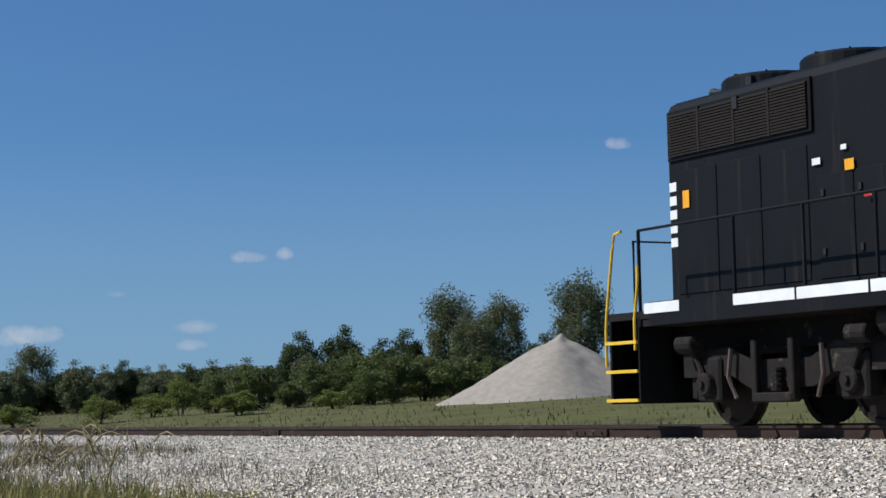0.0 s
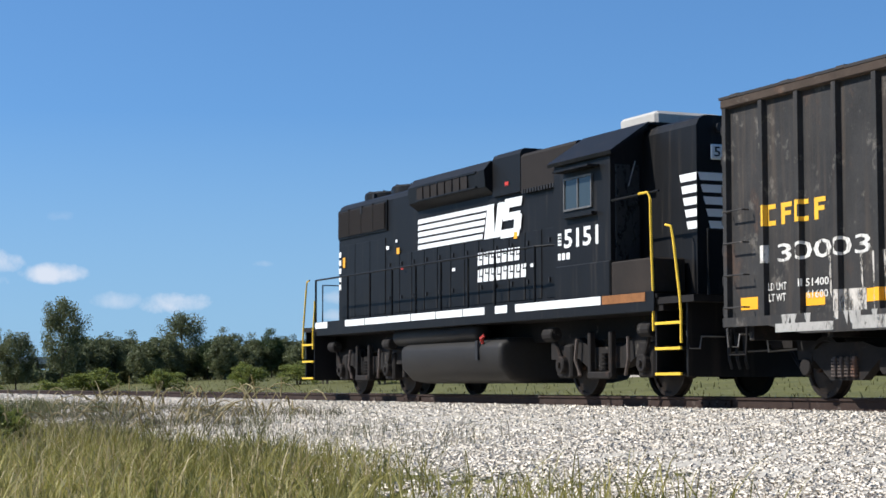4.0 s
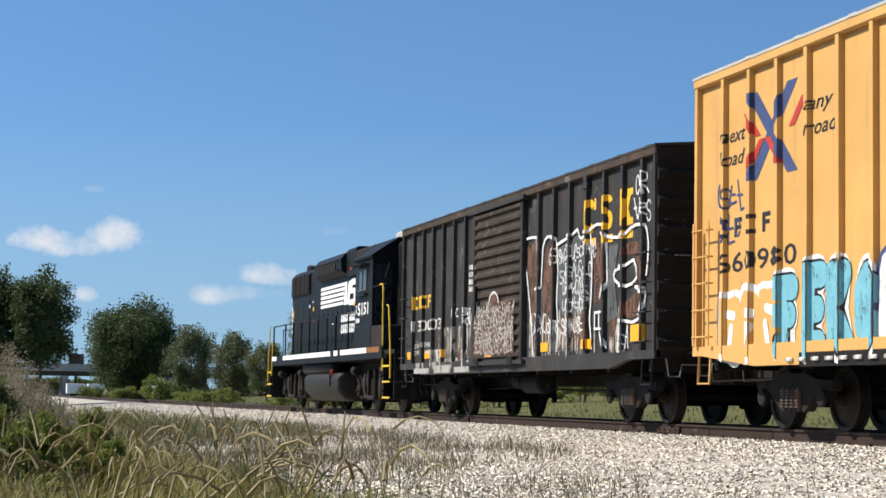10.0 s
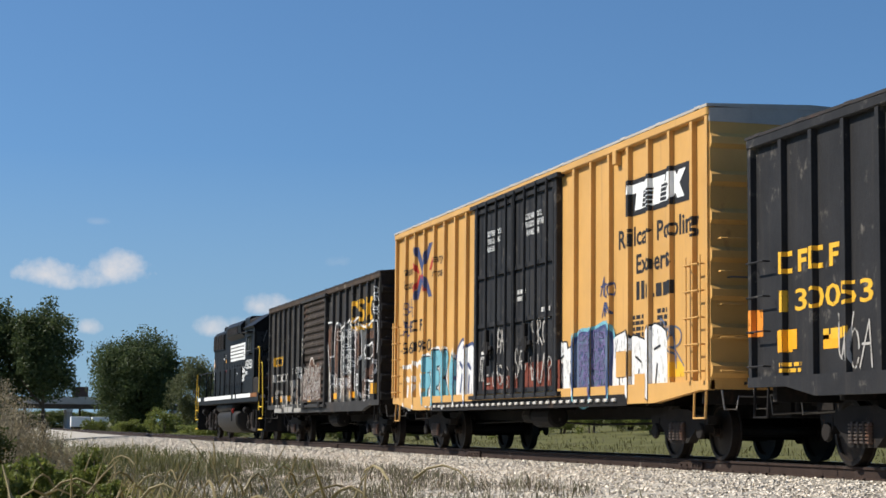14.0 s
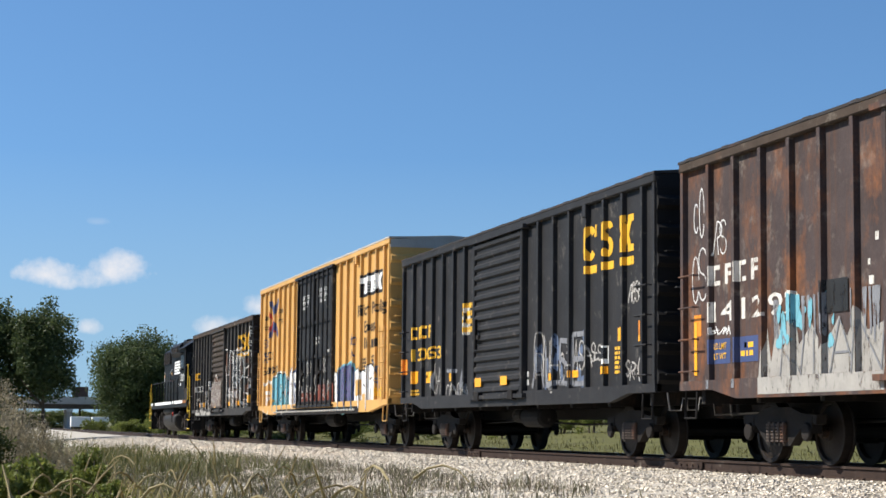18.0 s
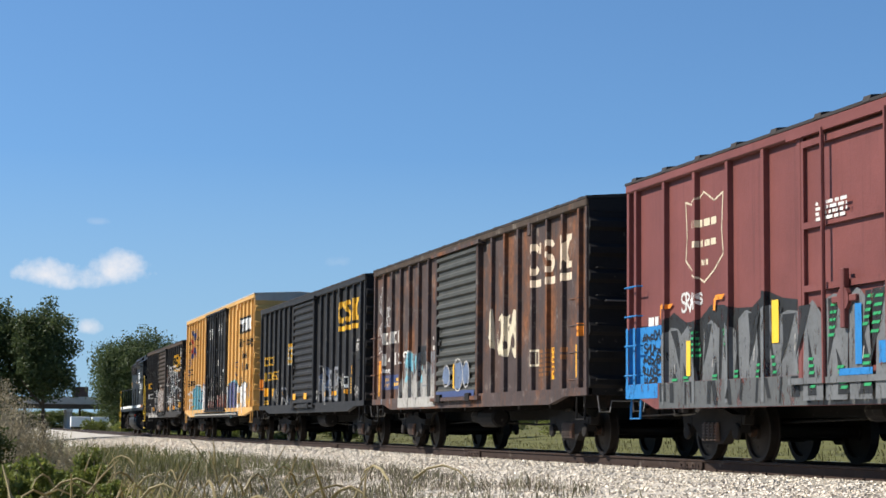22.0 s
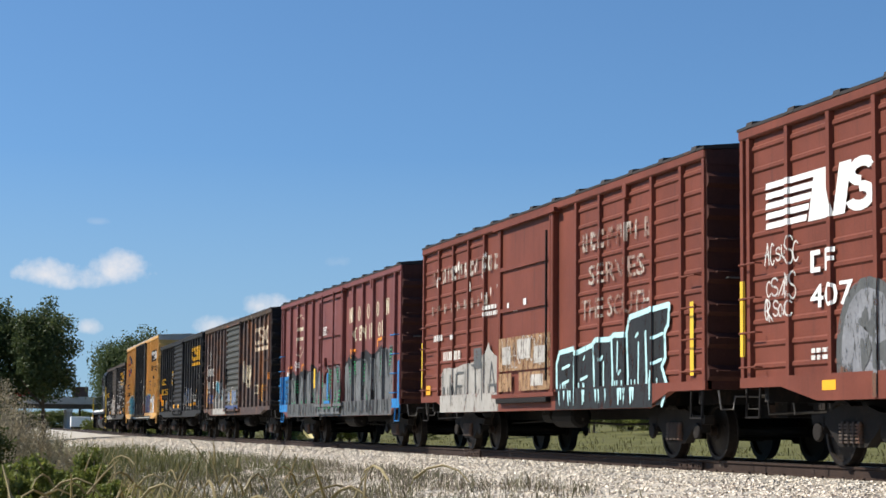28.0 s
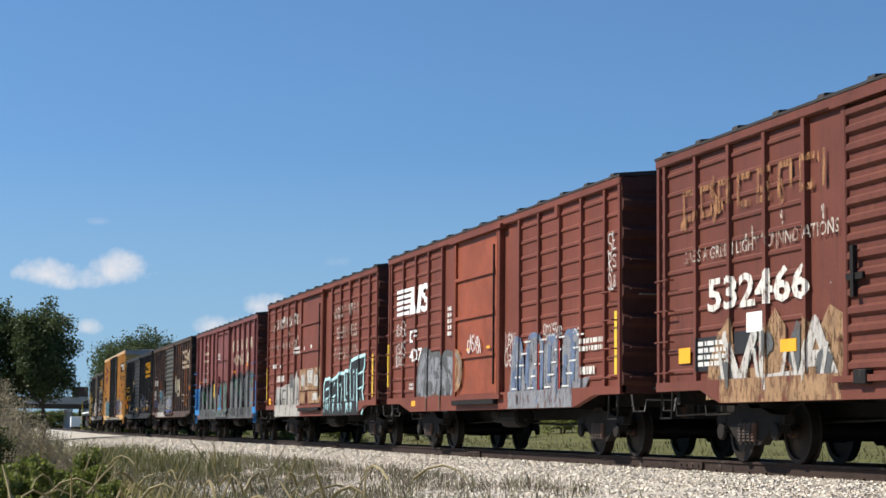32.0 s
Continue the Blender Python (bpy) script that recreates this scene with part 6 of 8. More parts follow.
# second car, yellow
bm = bmesh.new()
for sgn in (1, -1):
    slab(bm, 2.05 - 0.60 * sgn - 0.15, 2.05 - 0.60 * sgn + 0.15, 3.31, 4.50, 1.20 * sgn)
decal(c2, "emblem", bm, NAVY, 1, label="crossed navy and red painted arrows")
bm = bmesh.new()
for sgn in (1, -1):
    slab(bm, 2.05 - 0.50 * sgn - 0.30, 2.05 - 0.50 * sgn - 0.14, 3.45, 3.85, 0.42 * sgn)
    slab(bm, 2.05 + 0.50 * sgn + 0.0, 2.05 + 0.50 * sgn + 0.16, 3.90, 4.25, 0.36 * sgn)
decal(c2, "emblem", bm, SIGN_RED, 2)
letters(c2, "next", 0.52, 3.92, 0.20, INK, slant=0.3, width=0.72, bold=0.01)
letters(c2, "load", 0.50, 3.60, 0.20, INK, slant=0.3, width=0.72, bold=0.01)
letters(c2, "any", 3.10, 4.02, 0.18, INK, slant=0.3, width=0.66, bold=0.01)
letters(c2, "road", 3.08, 3.70, 0.20, INK, slant=0.3, width=0.8, bold=0.01)
mark_bars(c2, 0.45, 2.60, 0.26, 4, INK, 0.24, 0.20)
letters(c2, "660980", 0.42, 2.12, 0.27, INK, width=2.35, bold=0.008, name="number")
decal(c2, "company_panel", rects((14.60, 17.10, 3.73, 4.30)), INK, 1, label="black panel of the company mark")
bm = bmesh.new()
for k in range(3):
    a = 14.75 + k * 0.72
    slab(bm, a, a + (0.68 if k < 2 else 0.2), 4.08, 4.22, 0.04)
    if k < 2:
        slab(bm, a + 0.20, a + 0.50, 3.81, 4.22, 0.10)
    else:
        slab(bm, a + 0.02, a + 0.28, 3.81, 4.22, 0.50)
        slab(bm, a + 0.46, a + 0.72, 3.81, 4.22, -0.34)
for k in range(5):
    slab(bm, 15.20, 16.35, 3.82 + 0.07 * k, 3.835 + 0.07 * k, 0.02)
decal(c2, "company_mark", bm, WHITE, 2)
letters(c2, "Railcar Pooling", 14.24, 3.27, 0.29, INK, width=3.18, bold=0.02)
letters(c2, "Experts", 15.0, 2.83, 0.29, INK, width=1.5, bold=0.02)
decal(c2, "company_mark", rects((15.0, 15.13, 2.42, 2.70), (15.2, 15.33, 2.42, 2.70), (15.4, 15.62, 2.42, 2.62), (15.68, 15.74, 2.42, 2.48), (15.8, 16.02, 2.42, 2.62), (16.08, 16.28, 2.42, 2.62), (16.33, 16.52, 2.42, 2.62)), INK, 1)
stencils(c2, [(14.85, 15.3, 1.75, 2.2, 5), (15.85, 16.4, 1.75, 2.25, 5), (5.9, 6.3, 1.15, 1.3, 1)], INK, 13)
for txt, u, v in (("CLOSE THIS DOOR", 7.1, 4.15), ("BEFORE CLOSING", 7.1, 4.0), ("MAIN DOOR", 7.25, 3.85), ("CLOSE AND LOCK", 9.6, 4.23), ("BOTH DOORS BEFORE", 9.5, 4.08), ("MOVING CAR", 9.75, 3.93)):
    letters(c2, txt, u, v, 0.105, WHITE, width=0.072 * len(txt), bold=0.015, plane=1.60, name="door_notice")
stencils(c2, [(9.2, 9.7, 2.75, 3.0, 2), (10.6, 11.1, 2.35, 2.6, 2), (6.9, 7.5, 1.75, 1.95, 2)], WHITE, 17, 1, 1.60)
decal(c2, "paint_patch", rects((6.98, 9.2, 1.1, 1.42), (9.5, 11.6, 1.1, 1.62)), SPRAY_RUST, 1, 1.59)
speckle(c2, 6.7, 11.2, 1.1, 1.8, 30, SIGN_RED, 81, 0.10, 1)
for u0, u1, v0, v1 in ((6.75, 7.5, 1.3, 1.75), (7.8, 8.6, 1.9, 2.3), (7.7, 8.7, 1.25, 1.6), (9.1, 9.8, 1.4, 1.9), (10.1, 10.9, 1.95, 2.35), (10.0, 11.1, 1.3, 1.7)):
    decal(c2, "graffiti_tag", scribble(random.Random(int(u0 * 10)), u0, u1, v0, v1, 0.035), PALE, 3, 1.60, joined=True)
throw_up(c2, 0.5, 2.3, 0.95, 1.95, 3, YELLOW, SPRAY_WHITE, 21, layer=2, line_w=0.10, label="white sprayed outlines")
for mat, w, layer in ((SPRAY_WHITE, 0.52, 2), (SPRAY_BLACK, 0.40, 3), (SPRAY_TEAL, 0.33, 4)):
    decal(c2, "graffiti", forms("feko", 2.2, 5.0, 0.92 - (w - 0.33) / 2, 2.1 + (w - 0.33) / 2, w, random.Random(22)), mat, layer, label="teal sprayed forms outlined in black and white", joined=True)
throw_up(c2, 4.95, 6.15, 0.95, 2.15, 2, SPRAY_WHITE, NAVY, 23, layer=4, label="white bubble letters outlined in navy")
throw_up(c2, 11.3, 12.3, 0.92, 2.0, 2, SPRAY_WHITE, INK, 24, layer=2, line_w=0.03)
throw_up(c2, 12.3, 13.9, 0.95, 2.1, 2, SPRAY_SLATE, NAVY, 25, glow=SPRAY_TEAL, layer=4, label="slate blue letters with dense dark hatching")
throw_up(c2, 13.98, 16.25, 0.92, 2.0, 3, SPRAY_WHITE, INK, 26, layer=3, line_w=0.03)
for j in range(6):
    decal(c2, "graffiti_tag", scribble(random.Random(90 + j), 12.45, 13.75, 1.05 + 0.17 * j, 1.2 + 0.17 * j, 0.025), SPRAY_LILAC, 9, joined=True)
decal(c2, "plate", rects((14.2, 14.85, 1.25, 1.65), (15.0, 15.6, 0.95, 1.28)), YELLOW, 9)
decal(c2, "plate", rects((0.8, 1.25, 1.02, 1.3), (16.45, 16.95, 1.2, 1.42)), GOLD, 1)
tags(c2, [(0.35, 1.2, 3.0, 3.35), (0.5, 1.1, 2.55, 2.95), (13.4, 14.1, 2.55, 2.85), (13.5, 14.0, 2.25, 2.5)], NAVY, 27, 0.03)
tags(c2, [(16.0, 16.9, 1.4, 2.1)], SPRAY_SLATE, 28, 0.03)
loop = part("tie_down_loop", boxes((-1.64, -1.606, -0.09, 0.09, 0.87, 0.92), bev=0.008), FADED, c2["ob"])
for k in range(33):
    if k:
        twin(loop, 0, c2["L"] / 2 - 3.1 - 0.36 * k)
    else:
        loop.location.y = c2["L"] / 2 - 3.1
decal(c2, "sill_stripe", rects((3.0, 14.8, 0.80, 0.98)), UNDER, 1, 1.60)

# third car, black
slab_letters(c3, 12.60, 3.20, 0.58, 0.56, 0.83, GOLD)
mark_bars(c3, 1.22, 2.41, 0.28, 4, GOLD, 0.26, 0.16)
letters(c3, "130053", 1.25, 1.93, 0.27, GOLD, width=2.3, bold=0.012, name="number")
stencils(c3, [(2.3, 3.0, 1.5, 1.7, 1), (1.1, 1.7, 1.15, 1.3, 2), (5.4, 5.9, 2.35, 3.0, 4), (14.0, 14.22, 1.3, 1.75, 6)], GOLD, 33)
stencils(c3, [(5.3, 5.75, 2.3, 2.9, 4), (9.3, 9.6, 1.2, 1.5, 2)], WHITE, 34)
reflectors(c3, (1.05, 2.3, 4.2), 1.42)
decal(c3, "reflector", rects((10.75, 11.1, 1.28, 1.40), (11.95, 12.3, 1.30, 1.42), (13.38, 13.72, 1.32, 1.44)), REFLECT, 4)
decal(c3, "plate", rects((1.05, 1.6, 1.45, 1.70), (14.14, 14.46, 1.82, 2.03), (15.02, 15.22, 1.78, 1.88)), REFLECT, 2)
decal(c3, "plate", rects((15.02, 15.22, 1.89, 2.10), (0.3, 0.62, 1.65, 2.0)), SPRAY_ORANGE, 1)
tags(c3, [(2.7, 3.5, 1.2, 1.8), (4.0, 5.6, 1.0, 1.5), (9.9, 10.7, 1.3, 2.2), (10.8, 11.6, 1.15, 2.0), (11.7, 12.6, 1.4, 2.0), (12.8, 13.4, 1.5, 1.8), (14.5, 15.2, 1.2, 1.5), (14.6, 15.2, 2.4, 2.7)], PALE, 35, 0.03)
decal(c3, "graffiti", forms("alse", 9.8, 12.7, 1.15, 2.1, 0.09, random.Random(135)), SPRAY_HAZE, 3, label="hazy grey-blue tag", joined=True)
decal(c3, "graffiti", forms("ta", 4.0, 5.7, 1.05, 1.75, 0.08, random.Random(136)), SPRAY_HAZE, 3, joined=True)
speckle(c3, 9.8, 12.6, 1.2, 2.0, 26, SPRAY_SLATE, 36, 0.09)
reflectors(c3, (6.5, 8.2), 1.25, plane=1.635)
decal(c3, "plate", rects((13.38, 13.72, 1.48, 1.77)), WHITE, 1)
decal(c3, "plate", rects((13.41, 13.54, 1.56, 1.74), (13.56, 13.69, 1.56, 1.74)), INK, 2)

# fourth car, weathered
slab_letters(c4, 12.22, 3.18, 0.58, 0.62, 0.83, CREAM)
mark_bars(c4, 1.0, 2.42, 0.28, 4, FADED, 0.26, 0.16)
letters(c4, "141292", 0.98, 1.92, 0.28, FADED, width=2.7, bold=0.012, name="number")
decal(c4, "data_panel", rects((0.98, 1.58, 1.34, 1.68), (1.82, 2.46, 1.34, 1.68)), NAVY, 1, label="dark blue painted data panel")
for txt, u, v in (("LD LMT", 1.06, 1.54), ("LT WT", 1.06, 1.40)):
    letters(c4, txt, u, v, 0.085, GOLD, width=0.4, bold=0.008, layer=3, name="data_stencil")
stencils(c4, [(1.92, 2.34, 1.40, 1.62, 2)], GOLD, 43)
stencils(c4, [(12.75, 13.0, 1.35, 1.85, 6), (13.3, 13.6, 1.35, 1.85, 6), (14.0, 14.3, 1.6, 1.85, 2)], LOCO_RUST, 143)
decal(c4, "paint_patch", rects((5.60, 5.68, 2.62, 2.72), (5.42, 5.48, 2.35, 2.42), (5.44, 5.56, 2.12, 2.22)), FADED, 1)
tags(c4, [(0.35, 0.75, 3.2, 3.8), (0.3, 0.8, 2.3, 2.9), (1.0, 1.5, 2.85, 3.3), (1.0, 1.6, 1.74, 1.86)], SPRAY_WHITE, 45, 0.022)
band = bmesh.new()
poly(band, [(2.6, 1.0), (2.75, 1.75), (2.85, 1.3), (3.05, 1.9), (3.2, 1.45), (3.5, 2.05), (3.65, 1.5), (4.0, 1.75), (4.3, 1.4), (4.7, 1.8), (4.9, 1.55), (5.2, 1.9), (5.4, 1.6), (5.85, 1.7), (5.9, 1.0)])
decal(c4, "graffiti", band, CHALK, 2, label="chalky pale paint over the lower panels")
decal(c4, "graffiti", rects((2.6, 5.9, 0.90, 1.118)), CHALK, 1, 1.60)
decal(c4, "graffiti", forms("nian", 3.1, 5.8, 1.1, 1.75, 0.028, random.Random(145), 0.1), SPRAY_HAZE, 4, joined=True)
decal(c4, "graffiti", drips(rects((0.6, 2.0, 1.0, 1.12)), random.Random(4), 2.8, 5.8, 2.1, 16, 0.3, 0.7, 0.10), SPRAY_HAZE, 3, label="thin blue-grey runs")
speckle(c4, 3.0, 4.6, 1.5, 2.05, 14, SPRAY_TEAL, 46, 0.09, 3)
bm = bmesh.new()
poly(bm, [(9.6, 2.2), (10.0, 2.75), (10.05, 1.95)])
for k in range(3):
    blob(bm, 10.45 + 0.42 * k, 2.2, 0.19, 0.42, random.Random(k + 3), 0.2, 14, 0.6)
decal(c4, "graffiti", bm, BUFF, 2, label="pale tag with rounded letters")
speckle(c4, 10.2, 11.5, 1.9, 2.5, 7, WEATHERED, 48, 0.10, 3)
reflectors(c4, (10.55, 13.45, 14.7), 1.3, 0.14, 0.55)
decal(c4, "plate", rects((0.35, 0.6, 1.75, 2.05), (14.8, 15.1, 1.98, 2.2)), SPRAY_ORANGE, 1)
decal(c4, "reflector", rects((0.36, 0.46, 1.2, 1.95)), REFLECT, 2)
decal(c4, "stencil", rects((12.2, 12.75, 1.81, 1.85), (12.2, 12.75, 1.55, 1.59), (12.2, 12.24, 1.55, 1.85), (12.71, 12.75, 1.55, 1.85), (12.36, 12.4, 1.6, 1.8), (12.54, 12.58, 1.6, 1.8)), BUFF, 1, joined=True)
decal(c4, "graffiti", rects((6.15, 9.0, 1.08, 1.2)), NAVY, 1, 1.635)
r4 = random.Random(44)
door_blue, door_line = bmesh.new(), bmesh.new()
for u, ru, rv in ((6.95, 0.26, 0.20), (7.85, 0.34, 0.30), (8.45, 0.22, 0.24)):
    blob(door_blue, u, 1.52, ru, rv, r4, 0.25, 18, 0.3)
    stroke(door_line, arc(u, 1.52, ru * 1.05, rv * 1.1, 200, 500, 12), 0.03)
decal(c4, "graffiti", door_blue, SPRAY_SLATE, 1, 1.637, label="dull blue sprayed forms on the door")
decal(c4, "graffiti_tag", door_line, PALE, 2, 1.637, joined=True)
decal(c4, "graffiti", rects((7.5, 7.6, 1.25, 1.75)), GOLD, 4, 1.637)
decal(c4, "patch_plate", rects((4.35, 4.95, 1.85, 2.25)), SPRAY_BLACK, 4, label="dark square patch")

# fifth car, maroon
def plain_marks(c, kinds, u, v, h, step, mat, w=0.27, t=0.075):
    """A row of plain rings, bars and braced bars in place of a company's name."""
    for k, kind in enumerate(kinds):
        a = u + step * k
        bm = bmesh.new()
        if kind in "oc":
            ring_piece(bm, a + w / 2, v + h / 2, w / 2, h / 2, t, 0 if kind == "o" else 50, 360 if kind == "o" else 310, 12)
        elif kind == "i":
            rects_in(bm, (a + w / 2 - t / 2, a + w / 2 + t / 2, v, v + h))
        elif kind == "n":
            rects_in(bm, (a, a + t, v, v + h), (a + w - t, a + w, v, v + h))
            poly(bm, [(a + t, v + h), (a + t, v + h - 0.14), (a + w - t, v), (a + w - t, v + 0.14)])
        else:
            rects_in(bm, (a, a + t, v, v + h), (a + t, a + w * 0.85, v, v + t * 0.85), (a + t, a + w * 0.85, v + h - t * 0.85, v + h), (a + t, a + w * 0.75, v + h / 2 - t * 0.4, v + h / 2 + t * 0.4))
        decal(c, "company_mark", bm, mat, 1, joined=True, label="buff painted mark" if k == 0 else "")


def rects_in(bm, *boxes_):
    for u0, u1, v0, v1 in boxes_:
        poly(bm, [(u0, v0), (u1, v0), (u1, v1), (u0, v1)])
    return bm


for piece in c5["ob"].children:
    if piece.name.startswith("door_track") and piece.data.vertices[0].co.z < 2:
        piece.data.materials[0] = SPRAY_STEEL
plain_marks(c5, "nioconoin", 9.6, 3.15, 0.39, 0.515, BUFF)
plain_marks(c5, "ceniion", 10.28, 2.65, 0.37, 0.52, BUFF)
bm = bmesh.new()
shield = [(2.2, 3.7), (2.5, 3.62), (2.85, 3.78), (3.2, 3.62), (3.5, 3.7), (3.45, 3.2), (3.5, 2.85), (3.2, 2.65), (2.85, 2.5), (2.5, 2.65), (2.2, 2.85), (2.25, 3.2), (2.2, 3.7)]
stroke(bm, shield, 0.026)
decal(c5, "emblem", bm, BUFF, 1, label="buff shield outline")
stencils(c5, [(2.45, 3.3, 3.26, 3.42, 1), (2.5, 3.25, 2.98, 3.12, 1), (2.75, 2.98, 2.72, 2.84, 1)], BUFF, 53)
tags(c5, [(2.05, 2.8, 2.15, 2.4)], SPRAY_WHITE, 54, 0.04)
stencils(c5, [(6.5, 7.3, 2.95, 3.2, 4)], WHITE, 55, 2, 1.64)
stencils(c5, [(0.75, 1.15, 1.95, 2.15, 1)], WHITE, 56)
r = random.Random(57)
def wild_piece(c, u0, u1, v1, rise, n, seed, plane=None):
    """Tall interlocking grey forms edged in black, with black blades and hatched green in the gaps."""
    r = random.Random(seed)
    fill, blade, hatch, glint = bmesh.new(), bmesh.new(), bmesh.new(), bmesh.new()
    w = (u1 - u0) / n
    for k in range(n):
        a, b = u0 + w * k + 0.03, u0 + w * (k + 1) - 0.03
        hi = v1 + rise * (k + 0.5) / n - r.uniform(0.0, 0.16)
        la, lb = r.uniform(-0.10, 0.14), r.uniform(-0.10, 0.14)
        arch = r.uniform(0.02, 0.16)
        poly(fill, [(a, 0.80), (b, 0.80), (b + lb * 0.5, (0.8 + hi) / 2), (b + lb, hi - arch), ((a + b) / 2 + lb + 0.1, hi), ((a + b) / 2 + la - 0.06, hi + 0.03), (a + la, hi - arch * 0.6), (a + la * 0.5, (0.8 + hi) / 2)])
        for up in (0, 1):
            if r.random() < 0.95:
                m, wide, tall, bow = a + w * r.uniform(0.1, 0.9), r.uniform(0.16, 0.40), (hi - 0.8) * r.uniform(0.42, 0.75), r.uniform(-0.28, 0.28)
                z0, z1 = (0.86, 0.86 + tall) if up else (hi - 0.02, hi - 0.02 - tall)
                zm = (z0 + z1) / 2
                poly(blade, [(m - wide / 2, z0), (m + wide / 2, z0), (m + wide * 0.42 + bow * 0.6, zm), (m + bow, z1), (m - wide * 0.10 + bow * 0.5, zm)])
                if r.random() < 0.6:
                    for j in range(5):
                        q = 0.12 + 0.11 * j
                        c_ = m + bow * q * 1.05 + wide * 0.12
                        z = z0 + (z1 - z0) * q
                        slab(hatch, c_ - wide * 0.30, c_ + wide * 0.26, z, z + 0.035, 0.03)
        if r.random() < 0.5:
            q, z = a + w * r.uniform(0.2, 0.8), r.uniform(1.1, hi - 0.4)
            stroke(glint, [(q, z), (q + r.uniform(-0.03, 0.05), z + r.uniform(0.1, 0.3))], 0.018)
    args = () if plane is None else (plane,)
    decal(c, "graffiti", fill, SPRAY_STEEL, 4, *args, label="tall interlocking grey sprayed form")
    decal(c, "graffiti", blade, SPRAY_BLACK, 5, *args, label="black sprayed blade")
    decal(c, "graffiti", hatch, SPRAY_GREEN, 6, *args, label="hatched green strokes", joined=True)
    decal(c, "graffiti", glint, PALE, 7, *args, joined=True)


back = bmesh.new()
poly(back, [(1.3, 0.80)] + [(1.3 + 13.4 * k / 30, 2.02 + 0.36 * (k / 30) + 0.10 * math.sin(k * 1.7) + r.uniform(-0.05, 0.05)) for k in range(31)] + [(14.7, 0.80)])
decal(c5, "graffiti", back, SPRAY_BLACK, 2, label="long grey graffiti piece with black edges")
wild_piece(c5, 1.45, 5.95, 1.98, 0.06, 7, 58)
wild_piece(c5, 6.1, 9.1, 2.04, 0.06, 5, 159, 1.64)
wild_piece(c5, 9.1, 14.75, 2.16, 0.30, 8, 64)
bm = bmesh.new()
for a, l, v in ((1.4, 0.25, 2.2), (3.2, 0.3, 2.22), (9.9, 0.55, 2.38), (12.9, 0.7, 2.55)):
    slab(bm, a, a + l, v, v + 0.07, 0.1)
    slab(bm, a, a + 0.07, v - 0.14, v, 0.02)
decal(c5, "graffiti", bm, SPRAY_ORANGE, 7)
decal(c5, "graffiti", rects((0.02, 1.3, 1.05, 1.98), (14.95, 15.4, 1.05, 2.0)), SPRAY_BLUE, 4, label="bright blue sprayed corner")
for j in range(5):
    decal(c5, "graffiti_tag", scribble(random.Random(590 + j), 0.62, 1.25, 1.08 + 0.17 * j, 1.22 + 0.17 * j, 0.03), SPRAY_BLACK, 6, joined=True)
decal(c5, "graffiti", rects((0.0, 1.3, 0.90, 1.118), (14.67, 15.42, 0.90, 1.118)), SPRAY_BLUE, 1, 1.60)
decal(c5, "graffiti", rects((7.5, 7.66, 1.2, 1.9), (7.1, 7.9, 1.08, 1.16), (8.05, 8.3, 1.2, 1.45)), SPRAY_BLUE, 8, 1.64)
decal(c5, "reflector", rects((5.05, 5.25, 1.55, 2.1), (2.25, 2.4, 1.2, 1.7)), SAFETY, 7)
decal(c5, "graffiti", rects((1.35, 14.65, 0.745, 1.118)), SPRAY_GREY, 1, 1.60)
bm = bmesh.new()
for k in range(34):
    a = 1.45 + 0.39 * k + r.uniform(-0.1, 0.1)
    slab(bm, a, a + r.uniform(0.05, 0.24), 0.76 + r.uniform(0, 0.1), 1.11, r.uniform(-0.12, 0.12))
decal(c5, "graffiti", bm, SPRAY_BLACK, 2, 1.60, joined=True)

# sixth car, oxide red
def worn_row(c, u, v, h, n, step, mat, seed, w=0.24):
    """A worn row of painted letter blocks."""
    r = random.Random(seed)
    bm = bmesh.new()
    for k in range(n):
        a = u + step * k
        kind = r.randrange(4)
        poly(bm, [(a, v), (a + 0.08, v), (a + 0.08, v + h), (a, v + h)])
        if kind != 0:
            poly(bm, [(a + 0.08, v + h - 0.09), (a + w, v + h - 0.09), (a + w, v + h), (a + 0.08, v + h)])
        if kind in (1, 3):
            poly(bm, [(a + 0.08, v), (a + w, v), (a + w, v + 0.09), (a + 0.08, v + 0.09)])
        if kind in (2, 3):
            poly(bm, [(a + w - 0.08, v + 0.09), (a + w, v + 0.09), (a + w, v + h - 0.09), (a + w - 0.08, v + h - 0.09)])
    decal(c, "company_mark", bm, mat, 1)


worn_row(c6, 10.4, 3.36, 0.30, 8, 0.40, WORN, 61)
letters(c6, "SERVES", 10.7, 2.80, 0.32, WORN, width=2.5, bold=0.012)
letters(c6, "THE SOUTH", 10.35, 2.24, 0.32, WORN, width=3.1, bold=0.012)
worn_row(c6, 0.75, 3.50, 0.30, 12, 0.42, WORN, 64)
worn_row(c6, 0.75, 2.85, 0.20, 9, 0.50, WORN, 65, 0.16)
speckle(c6, 0.8, 5.6, 3.35, 3.85, 16, FADED, 165, 0.05, 2)
speckle(c6, 3.6, 5.7, 2.9, 3.3, 7, FADED, 166, 0.035, 2)
for piece in c2["ob"].children:
    if piece.name.startswith("end_gable"):
        piece.data.materials[0] = END_GREY
stencils(c6, [(0.9, 1.6, 2.25, 2.45, 1), (2.2, 2.5, 2.25, 2.4, 1), (4.6, 5.6, 2.6, 2.85, 2)], WHITE, 66)
decal(c6, "number", bars_of(1.7, 3.0, 1.80, 2.08, 1, random.Random(8)), FADED, 1)
r = random.Random(67)
band = bmesh.new()
